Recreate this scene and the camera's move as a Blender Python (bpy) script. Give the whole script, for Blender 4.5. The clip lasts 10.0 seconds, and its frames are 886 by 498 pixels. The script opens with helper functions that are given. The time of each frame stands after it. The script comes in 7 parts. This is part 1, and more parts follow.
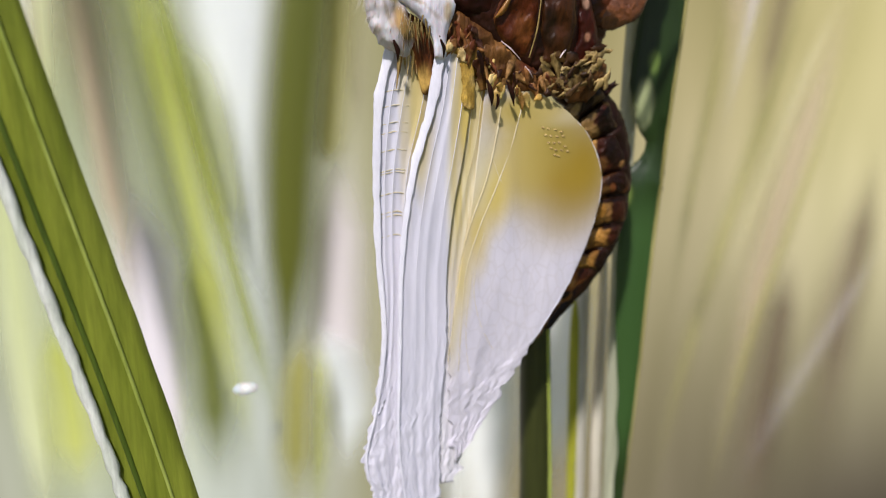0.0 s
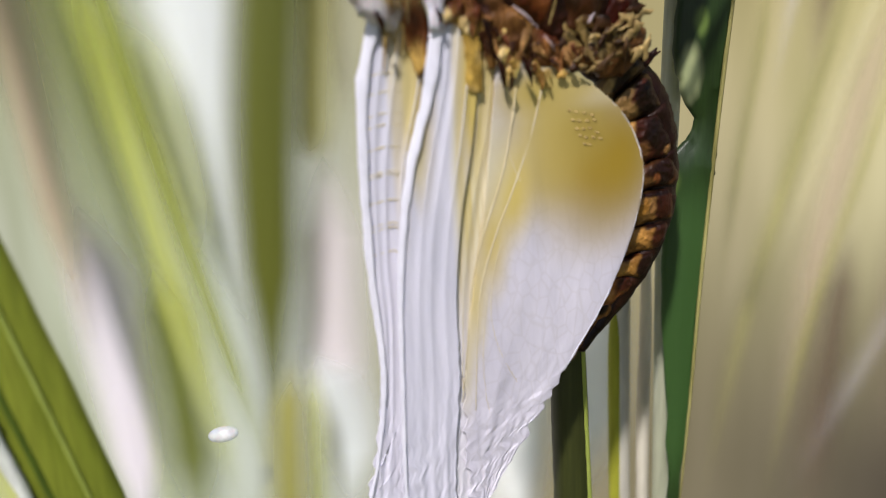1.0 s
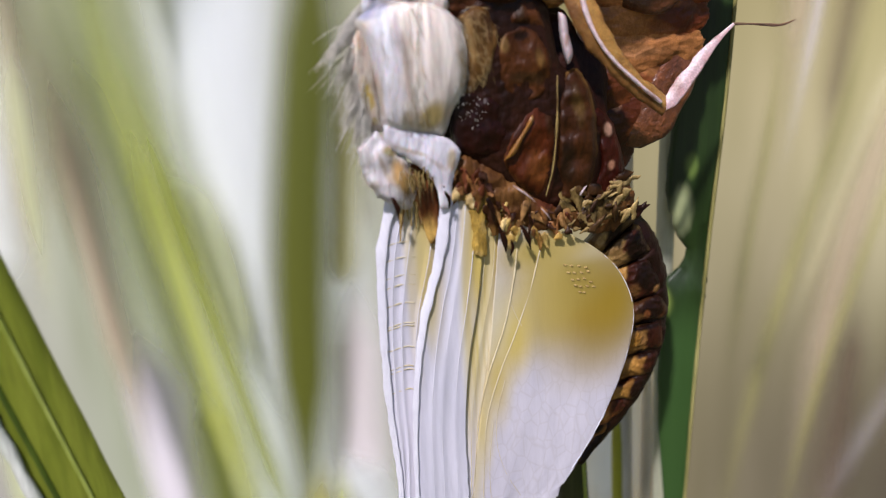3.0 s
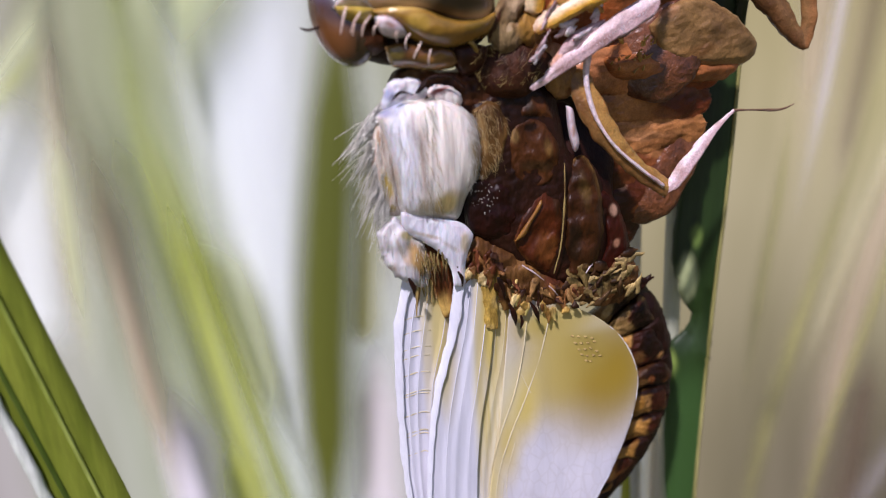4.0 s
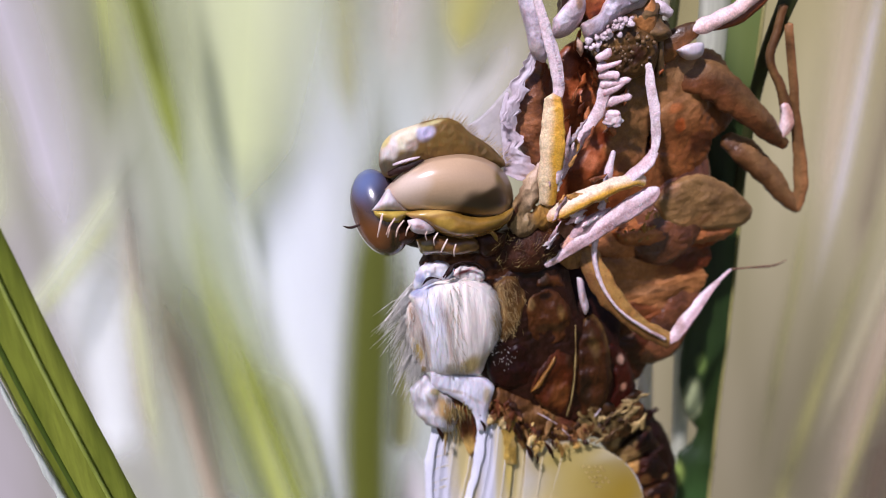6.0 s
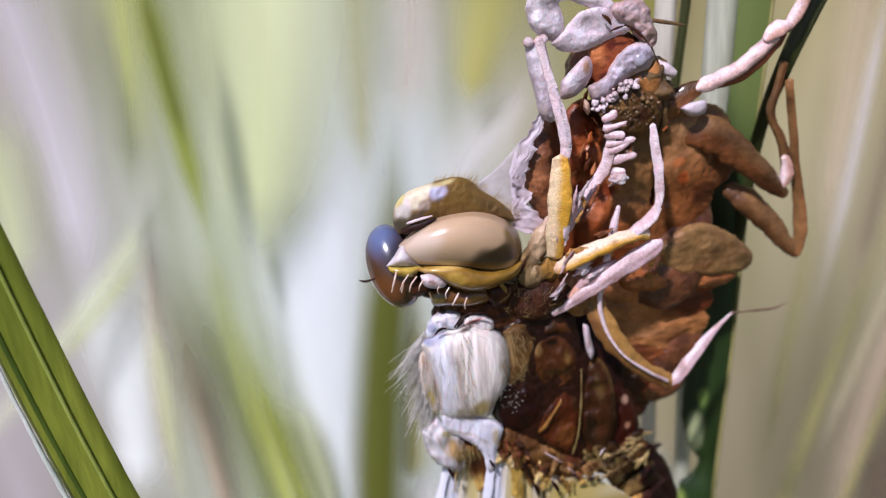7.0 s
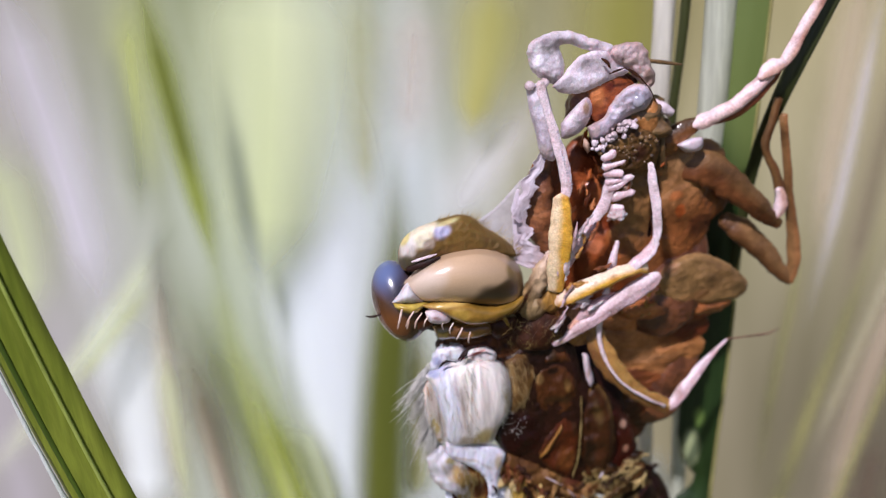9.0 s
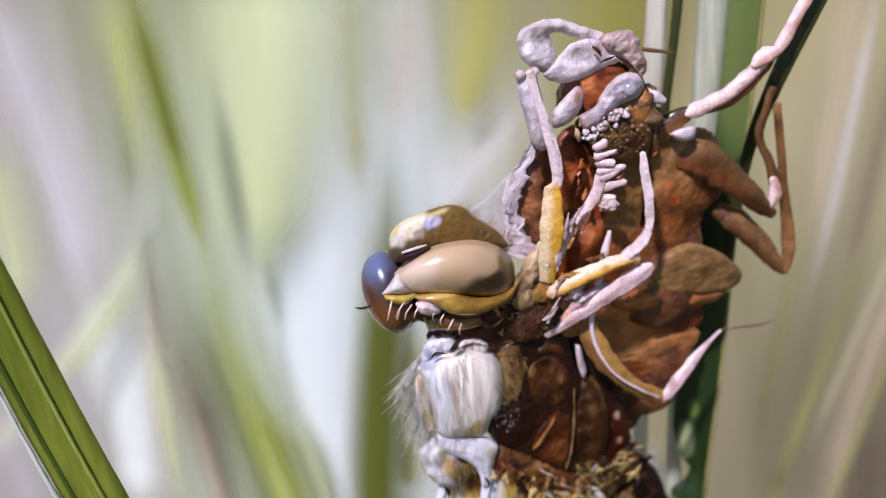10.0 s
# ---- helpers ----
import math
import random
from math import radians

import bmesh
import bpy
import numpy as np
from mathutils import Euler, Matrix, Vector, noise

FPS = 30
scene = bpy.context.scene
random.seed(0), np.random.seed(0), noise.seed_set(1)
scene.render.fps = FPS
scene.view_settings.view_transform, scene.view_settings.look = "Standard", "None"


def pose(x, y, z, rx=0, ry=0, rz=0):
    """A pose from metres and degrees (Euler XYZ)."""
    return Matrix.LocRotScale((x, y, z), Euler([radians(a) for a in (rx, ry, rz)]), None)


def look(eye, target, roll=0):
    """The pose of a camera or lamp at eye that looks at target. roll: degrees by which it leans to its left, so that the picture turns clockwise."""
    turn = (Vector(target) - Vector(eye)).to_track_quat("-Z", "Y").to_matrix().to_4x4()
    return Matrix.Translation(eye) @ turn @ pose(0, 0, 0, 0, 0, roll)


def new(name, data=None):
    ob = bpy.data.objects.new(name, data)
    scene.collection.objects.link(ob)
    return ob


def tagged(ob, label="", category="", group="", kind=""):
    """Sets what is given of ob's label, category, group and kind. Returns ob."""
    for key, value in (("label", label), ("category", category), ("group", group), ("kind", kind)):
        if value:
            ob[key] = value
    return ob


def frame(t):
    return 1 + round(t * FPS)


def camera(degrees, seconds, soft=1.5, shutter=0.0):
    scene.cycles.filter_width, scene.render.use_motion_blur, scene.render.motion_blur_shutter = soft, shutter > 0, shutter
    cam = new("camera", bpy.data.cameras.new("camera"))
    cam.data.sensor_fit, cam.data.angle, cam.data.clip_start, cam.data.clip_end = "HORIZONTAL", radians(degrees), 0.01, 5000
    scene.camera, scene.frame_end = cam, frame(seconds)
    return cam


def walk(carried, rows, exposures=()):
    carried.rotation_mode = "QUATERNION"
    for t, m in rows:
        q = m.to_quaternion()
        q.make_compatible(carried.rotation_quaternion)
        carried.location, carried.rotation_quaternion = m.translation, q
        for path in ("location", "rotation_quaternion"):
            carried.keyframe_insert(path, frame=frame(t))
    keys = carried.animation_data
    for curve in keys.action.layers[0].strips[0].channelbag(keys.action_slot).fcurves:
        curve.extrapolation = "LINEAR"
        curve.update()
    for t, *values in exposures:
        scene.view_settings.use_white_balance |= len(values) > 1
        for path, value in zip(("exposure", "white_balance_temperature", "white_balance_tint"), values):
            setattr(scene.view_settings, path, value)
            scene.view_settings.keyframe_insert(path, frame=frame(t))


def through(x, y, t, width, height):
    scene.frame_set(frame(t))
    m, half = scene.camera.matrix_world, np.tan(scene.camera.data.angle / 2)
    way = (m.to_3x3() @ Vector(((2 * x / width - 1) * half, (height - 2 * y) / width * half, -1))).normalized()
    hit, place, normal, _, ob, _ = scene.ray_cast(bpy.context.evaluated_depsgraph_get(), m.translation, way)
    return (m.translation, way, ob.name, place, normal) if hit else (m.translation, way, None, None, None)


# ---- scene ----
# All places below are in millimetres; the root of the stems lies BASE below the zero of the heights.
MM, BASE = 0.001, 900.0
cam = camera(45.0, 10.0, soft=1.1)
cam.data.dof.use_dof = True
cam.data.dof.focus_distance = 0.0570
cam.data.dof.aperture_fstop = 40.0

ROWS = [  # seconds, x, y, z, yaw, pitch, lean
    (0.0, -26.74, -52.80, 116.85, -24.05, -18.25, -0.14),
    (0.5, -22.13, -44.02, 114.70, -23.13, -19.43, 1.58),
    (1.0, -21.06, -42.59, 115.78, -22.36, -20.40, 2.50),
    (1.5, -21.00, -43.80, 117.12, -21.73, -20.60, 3.23),
    (2.0, -20.57, -45.21, 119.44, -20.93, -20.52, 3.26),
    (2.5, -20.54, -46.13, 122.86, -20.26, -20.89, 3.17),
    (4.0, -20.28, -49.21, 129.83, -18.06, -20.35, 3.22),
    (4.5, -19.70, -51.05, 133.69, -16.63, -20.66, 3.46),
    (5.0, -19.46, -51.90, 136.05, -15.96, -20.73, 3.66),
    (5.5, -19.36, -52.65, 139.24, -15.40, -21.10, 3.85),
    (7.0, -19.53, -53.87, 146.87, -14.51, -22.75, 3.99),
    (7.5, -19.64, -54.10, 149.11, -14.35, -23.31, 4.16),
    (8.0, -20.00, -54.32, 150.00, -14.53, -23.42, 4.07),
    (8.5, -20.13, -54.14, 150.59, -14.71, -23.76, 4.06),
    (9.0, -19.95, -53.95, 150.52, -14.83, -23.90, 4.12),
    (9.5, -19.63, -53.82, 150.18, -14.86, -24.02, 4.25),
    (10.0, -19.23, -53.80, 150.08, -14.67, -24.18, 4.38),
]


def row_pose(x, y, z, yaw, pitch, lean):
    return pose(x * MM, y * MM, (z + BASE) * MM, 0, 0, yaw) @ pose(0, 0, 0, 90 + pitch) @ pose(0, 0, 0, 0, 0, -lean)


walk(cam, [(t, row_pose(*r)) for t, *r in ROWS], [(0.0, -0.02, 6350, 17), (2.5, -0.09, 6250, 20), (4.0, -0.08, 5950, 28), (5.5, -0.08, 5800, 32), (7.0, -0.1, 5850, 26), (10.0, -0.1, 5850, 25)])

# ---- world, sun ----
world = bpy.data.worlds.new("sky")
scene.world = world
world.use_nodes = True
wn = world.node_tree
sky = wn.nodes.new("ShaderNodeTexSky")
sky.sky_type, sky.sun_disc = "NISHITA", False
SUN_UP, SUN_TURN = 52.0, -38.0  # height over the horizon; turn from straight behind the camera towards its left
sky.sun_elevation, sky.sun_rotation = radians(SUN_UP), radians(180 - SUN_TURN)
wn.nodes["Background"].inputs["Strength"].default_value = 0.08
wn.links.new(sky.outputs[0], wn.nodes["Background"].inputs["Color"])
sun = new("sun", bpy.data.lights.new("sun", "SUN"))
sun.data.energy, sun.data.angle, sun.data.color = 5.0, radians(3), (1.0, 0.96, 0.9)
sun_from = Vector((math.sin(radians(SUN_TURN)) * math.cos(radians(SUN_UP)), -math.cos(radians(SUN_TURN)) * math.cos(radians(SUN_UP)), math.sin(radians(SUN_UP))))
sun.matrix_world = look(sun_from * 2, (0, 0, 0))


# ---- materials ----
def node(nt, kind, **values):
    n = nt.nodes.new(kind)
    for key, value in values.items():
        n.inputs[key.replace("_", " ")].default_value = value
    return n


def coords(nt, scale=(1, 1, 1), turn=(0, 0, 0)):
    """World-sized coordinates in millimetres, stretched by scale."""
    tc = nt.nodes.new("ShaderNodeNewGeometry")
    mp = nt.nodes.new("ShaderNodeMapping")
    mp.inputs["Scale"].default_value = [1000 * s for s in scale]
    mp.inputs["Rotation"].default_value = turn
    nt.links.new(tc.outputs["Position"], mp.inputs["Vector"])
    return mp.outputs[0]


def ramp(nt, value, stops):
    r = nt.nodes.new("ShaderNodeValToRGB")
    while len(r.color_ramp.elements) < len(stops):
        r.color_ramp.elements.new(0.5)
    for e, (p, c) in zip(r.color_ramp.elements, stops):
        e.position, e.color = p, (*c, 1)
    nt.links.new(value, r.inputs[0])
    return r.outputs[0]


def mixed(nt, a, b, factor, mode="MIX"):
    m = nt.nodes.new("ShaderNodeMix")
    m.data_type, m.blend_type = "RGBA", mode
    for key, value in ((6, a), (7, b), (0, factor)):
        if isinstance(value, (tuple, list)):
            m.inputs[key].default_value = (*value, 1)
        elif isinstance(value, (int, float)):
            m.inputs[key].default_value = value
        else:
            nt.links.new(value, m.inputs[key])
    return m.outputs[2]


def spot(nt, x, z, rx, rz, soft=0.6, y=0.0):
    """1 inside an ellipse of the plane across the view (millimetres), 0 outside."""
    tc = nt.nodes.new("ShaderNodeNewGeometry")
    mp = nt.nodes.new("ShaderNodeMapping")
    mp.inputs["Scale"].default_value = (1000 / rx, 0, 1000 / rz)
    place = V(x, z, y)
    mp.inputs["Location"].default_value = (-1000 * place.x / rx, 0, -1000 * place.z / rz)
    nt.links.new(tc.outputs["Position"], mp.inputs["Vector"])
    ln = nt.nodes.new("ShaderNodeVectorMath")
    ln.operation = "LENGTH"
    nt.links.new(mp.outputs[0], ln.inputs[0])
    mr = nt.nodes.new("ShaderNodeMapRange")
    mr.interpolation_type = "SMOOTHSTEP"
    for key, value in ((1, 1 - soft), (2, 1 + soft), (3, 1.0), (4, 0.0)):
        mr.inputs[key].default_value = value
    nt.links.new(ln.outputs["Value"], mr.inputs[0])
    return mr.outputs[0]


def material(name, dark, light, scale=(1, 1, 1), detail=4.0, rough=0.5, bump=0.3, depth=0.05, fine=4.0, through=0.0, clear=0.0,
             spots=(), coat=0.0, sss=0.0, contrast=(0.3, 0.7), net=None, margin=False, speck=0.0, tinted=False, grain=0.7, shine=0.5, glaze=0.12):
    """A coloured surface with a coarse and a fine grain. through: share of light that passes; spots: (x, z, rx, rz, soft, colour, strength)."""
    m = bpy.data.materials.new(name)
    m.use_nodes = True
    nt = m.node_tree
    p = nt.nodes["Principled BSDF"]
    co = coords(nt, scale)
    coarse = node(nt, "ShaderNodeTexNoise", Scale=1.0, Detail=detail, Roughness=0.55)
    nt.links.new(co, coarse.inputs["Vector"])
    colour = ramp(nt, coarse.outputs[0], ((contrast[0], dark), (contrast[1], light)))
    if tinted:  # the pigment of the lobes, varied by the grain
        at = nt.nodes.new("ShaderNodeAttribute")
        at.attribute_name = "tint"
        colour = mixed(nt, at.outputs["Color"], colour, 1.0, "MULTIPLY")
    small = node(nt, "ShaderNodeTexNoise", Scale=fine, Detail=3.0, Roughness=0.6)
    nt.links.new(co, small.inputs["Vector"])
    shade = ramp(nt, small.outputs[0], ((0.3, (0.72, 0.72, 0.72)), (0.7, (1.15, 1.15, 1.15))))
    colour = mixed(nt, colour, shade, grain, "MULTIPLY")
    if speck:
        dots = node(nt, "ShaderNodeTexNoise", Scale=fine * 3.3, Detail=2.0, Roughness=0.7)
        nt.links.new(co, dots.inputs["Vector"])
        colour = mixed(nt, colour, ramp(nt, dots.outputs[0], ((0.36, (0.55, 0.5, 0.46)), (0.62, (1.25, 1.22, 1.2)))), speck, "MULTIPLY")
    if net:
        cell = node(nt, "ShaderNodeTexVoronoi", Scale=1.0)
        cell.feature = "DISTANCE_TO_EDGE"
        cv = coords(nt, net)
        nt.links.new(cv, cell.inputs["Vector"])
        line = ramp(nt, cell.outputs["Distance"], ((0.0, (0.86, 0.84, 0.8)), (0.07, (1, 1, 1))))
        colour = mixed(nt, colour, line, 0.45, "MULTIPLY")
    for x, z, rx, rz, soft, c, strength, *y in spots:
        f = spot(nt, x, z, rx, rz, soft, *y)
        mul = nt.nodes.new("ShaderNodeMath")
        mul.operation = "MULTIPLY"
        mul.inputs[1].default_value = strength
        nt.links.new(f, mul.inputs[0])
        colour = mixed(nt, colour, c, mul.outputs[0])
    nt.links.new(colour, p.inputs["Base Color"])
    p.inputs["Roughness"].default_value = rough
    p.inputs["Specular IOR Level"].default_value = shine
    p.inputs["Coat Weight"].default_value = coat
    p.inputs["Coat Roughness"].default_value = glaze
    if sss:
        p.inputs["Subsurface Weight"].default_value = sss
        p.inputs["Subsurface Scale"].default_value = 0.0004
    if bump:
        b = node(nt, "ShaderNodeBump", Strength=bump, Distance=depth * MM)
        nt.links.new(small.outputs[0], b.inputs["Height"])
        nt.links.new(b.outputs[0], p.inputs["Normal"])
    out = nt.nodes["Material Output"]
    shader = p.outputs[0]
    if through:
        tr = nt.nodes.new("ShaderNodeBsdfTranslucent")
        nt.links.new(colour, tr.inputs[0])
        mx = nt.nodes.new("ShaderNodeMixShader")
        mx.inputs[0].default_value = through
        nt.links.new(shader, mx.inputs[1]), nt.links.new(tr.outputs[0], mx.inputs[2])
        shader = mx.outputs[0]
    if margin:  # thin, see-through margins and tips
        at = nt.nodes.new("ShaderNodeAttribute")
        at.attribute_name = "soft"
        mr = nt.nodes.new("ShaderNodeMapRange")
        mr.interpolation_type = "SMOOTHSTEP"
        nt.links.new(at.outputs["Fac"], mr.inputs[0])
        tp = nt.nodes.new("ShaderNodeBsdfTransparent")
        mx = nt.nodes.new("ShaderNodeMixShader")
        nt.links.new(mr.outputs[0], mx.inputs[0])
        nt.links.new(tp.outputs[0], mx.inputs[1]), nt.links.new(shader, mx.inputs[2])
        shader = mx.outputs[0]
    if clear:
        tp = nt.nodes.new("ShaderNodeBsdfTransparent")
        mx = nt.nodes.new("ShaderNodeMixShader")
        mx.inputs[0].default_value = clear
        nt.links.new(shader, mx.inputs[1]), nt.links.new(tp.outputs[0], mx.inputs[2])
        shader = mx.outputs[0]
    nt.links.new(shader, out.inputs["Surface"])
    return m


# ---- shapes ----
def V(x, z, y=0.0):
    """A place by its millimetres across and up in the plane y = 0, moved y back from it along the line of sight from the middle of the walk."""
    return Vector((x + y * (x + 20) / 52, y, z - 0.37 * y + BASE)) * MM


BACK = Vector((0.36, 1.0, -0.37)).normalized()


def spline(points, n):
    """n places on a smooth curve through points of any dimension, free of loops where the points are spaced unevenly."""
    p = [np.array(q, float) for q in points]
    if len(p) == 2:
        return [p[0] + (p[1] - p[0]) * i / (n - 1) for i in range(n)]
    p = [2 * p[0] - p[1], *p, 2 * p[-1] - p[-2]]
    knots = [0.0]
    for a, b in zip(p, p[1:]):
        knots.append(knots[-1] + max(1e-6, float(np.linalg.norm(b - a)) ** 0.5))
    out = []
    for i in range(n):
        u = i / (n - 1) * (len(p) - 3)
        k = min(int(u), len(p) - 4)
        a, b, c, d = p[k:k + 4]
        t0, t1, t2, t3 = knots[k:k + 4]
        t = t1 + (u - k) * (t2 - t1)
        a1 = ((t1 - t) * a + (t - t0) * b) / (t1 - t0)
        a2 = ((t2 - t) * b + (t - t1) * c) / (t2 - t1)
        a3 = ((t3 - t) * c + (t - t2) * d) / (t3 - t2)
        b1 = ((t2 - t) * a1 + (t - t0) * a2) / (t2 - t0)
        b2 = ((t3 - t) * a2 + (t - t1) * a3) / (t3 - t1)
        out.append(((t2 - t) * b1 + (t - t1) * b2) / (t2 - t1))
    return out


def part(name, bm, mat, parent=None, label="", smooth=True):
    me = bpy.data.meshes.new(name)
    bmesh.ops.recalc_face_normals(bm, faces=bm.faces)
    bm.to_mesh(me)
    bm.free()
    me.materials.append(mat)
    if smooth:
        me.polygons.foreach_set("use_smooth", [True] * len(me.polygons))
    ob = new(name, me)
    if parent:
        ob.parent = parent
    if name in ("crust", "barb_row", "bristle_tuft", "down", "fringe", "speckling", "neck_hair", "brow_hair"):
        tagged(ob, kind="stuff")
    return tagged(ob, label) if label else ob


def thing(name, label, category, group="", kind=""):
    return tagged(new(name), label, category, group, kind)


def tube(points, n=16, seg=10, bm=None, rough=0.0, flat=1.0, seed=0, ridge=0.0, tints=None, mottle=0.35):
    """A round limb through (x, z, y, half width) places; flat: depth over width; rough: uneven skin in millimetres;
    tints: the colours of its two sides, which can carry light and shade.
    """
    bm = bm or bmesh.new()
    layer = bm.verts.layers.float_color.new("tint") if tints else None
    path = spline(points, n)
    centre = [V(*q[:3]) for q in path]
    rings = []
    for i, c in enumerate(centre):
        t = (centre[min(i + 1, n - 1)] - centre[max(i - 1, 0)]).normalized()
        side = t.cross(BACK)
        if side.length < 1e-6:
            side = Vector((1, 0, 0))
        side.normalize()
        back = side.cross(t).normalized()
        r = max(path[i][3], 0.01) * MM
        ring = []
        for k in range(seg):
            a = 2 * math.pi * k / seg
            d = side * math.cos(a) * r + back * math.sin(a) * r * flat
            if ridge:
                d *= 1 + ridge * math.cos(3 * a + 0.6 + seed) + 0.5 * ridge * math.cos(5 * a + seed)
            if rough:
                q = (c + d) * 1000 + Vector((seed, seed, 0))
                d *= 1 + rough * (noise.noise(q * 1.3) + 0.5 * noise.noise(q * 3.1))
            v = bm.verts.new(c + d)
            if tints:
                k2 = math.cos(a) + mottle * noise.noise(((c + d) * 1000) * (0.9 if mottle < 0.5 else 1.6) + Vector((seed, 0, 0)))
                k2 = min(1.0, max(0.0, 0.5 + 1.6 * k2))
                v[layer] = (*[p * k2 + q * (1 - k2) for p, q in zip(*tints)], 1)
            ring.append(v)
        rings.append(ring)
    for a, b in zip(rings, rings[1:]):
        for k in range(seg):
            bm.faces.new((a[k], a[(k + 1) % seg], b[(k + 1) % seg], b[k]))
    for ring, end in ((rings[0], 0), (rings[-1], -1)):
        tip = bm.verts.new(centre[end] + (centre[end] - centre[1 if end == 0 else -2]).normalized() * max(path[end][3], 0.01) * MM * 0.6)
        if tints:
            tip[layer] = (*tints[0], 1)
        for k in range(seg):
            bm.faces.new((ring[k], ring[(k + 1) % seg], tip))
    return bm


def ball(x, z, y, rx, rz, ry, tilt=0.0, rough=0.0, seg=32, rings=20, bm=None, power=1.0, seed=0, freq=1.0, grain=0.0):
    """An uneven ellipsoid whose long axes lie across the view; tilt in degrees, counter-clockwise."""
    bm = bm or bmesh.new()
    side = Vector((1, 0, 0)) - BACK * BACK.x
    side.normalize()
    up = side.cross(BACK).normalized()
    if up.z < 0:
        up = -up
    ca, sa = math.cos(radians(tilt)), math.sin(radians(tilt))
    ax, az = side * ca + up * sa, up * ca - side * sa
    c = V(x, z, y)
    rows = []
    for j in range(1, rings):
        b = math.pi * j / rings
        row = []
        for k in range(seg):
            a = 2 * math.pi * k / seg
            p = Vector((math.sin(b) * math.cos(a), math.sin(b) * math.sin(a), math.cos(b)))
            if power != 1.0:
                p = Vector([math.copysign(abs(q) ** power, q) for q in p])
            s = 1 + rough * noise.noise(p * 2.2 * freq + Vector((seed, 0, seed))) if rough else 1
            if grain:
                s += grain * (noise.noise(Vector((p.x * rx, p.y * ry, p.z * rz)) * 1.8 + Vector((seed, 5, 0))) + 0.5 * noise.noise(Vector((p.x * rx, p.y * ry, p.z * rz)) * 4.5 + Vector((seed, 0, 5))))
            row.append(bm.verts.new(c + (ax * p.x * rx + BACK * p.y * ry + az * p.z * rz) * MM * s))
        rows.append(row)
    top, low = bm.verts.new(c + az * rz * MM), bm.verts.new(c - az * rz * MM)
    for a, b in zip(rows, rows[1:]):
        for k in range(seg):
            bm.faces.new((a[k], a[(k + 1) % seg], b[(k + 1) % seg], b[k]))
    for k in range(seg):
        bm.faces.new((top, rows[0][k], rows[0][(k + 1) % seg]))
        bm.faces.new((low, rows[-1][(k + 1) % seg], rows[-1][k]))
    return bm


def sheet(left, right, y, relief, nu=40, nv=90, thick=0.06, bm=None):
    """A thin skin between two edge curves of (x, z) places; relief(s, t) is its height towards the viewer in millimetres."""
    bm = bm or bmesh.new()
    ls, rs = spline(left, nv), spline(right, nv)
    faces = []
    for back in (0, 1):
        grid = []
        for j in range(nv):
            row = []
            for i in range(nu):
                s, t = i / (nu - 1), j / (nv - 1)
                q = ls[j] * (1 - s) + rs[j] * s
                row.append(bm.verts.new(V(q[0], q[1], y - relief(s, t) + back * thick)))
            grid.append(row)
        faces.append(grid)
    a, b = faces
    for j in range(nv - 1):
        for i in range(nu - 1):
            bm.faces.new((a[j][i], a[j][i + 1], a[j + 1][i + 1], a[j + 1][i]))
            bm.faces.new((b[j][i], b[j + 1][i], b[j + 1][i + 1], b[j][i + 1]))
    for j in range(nv - 1):
        for i in (0, nu - 1):
            bm.faces.new((a[j][i], a[j + 1][i], b[j + 1][i], b[j][i]))
    for i in range(nu - 1):
        for j in (0, nv - 1):
            bm.faces.new((a[j][i], a[j][i + 1], b[j][i + 1], b[j][i]))
    return bm


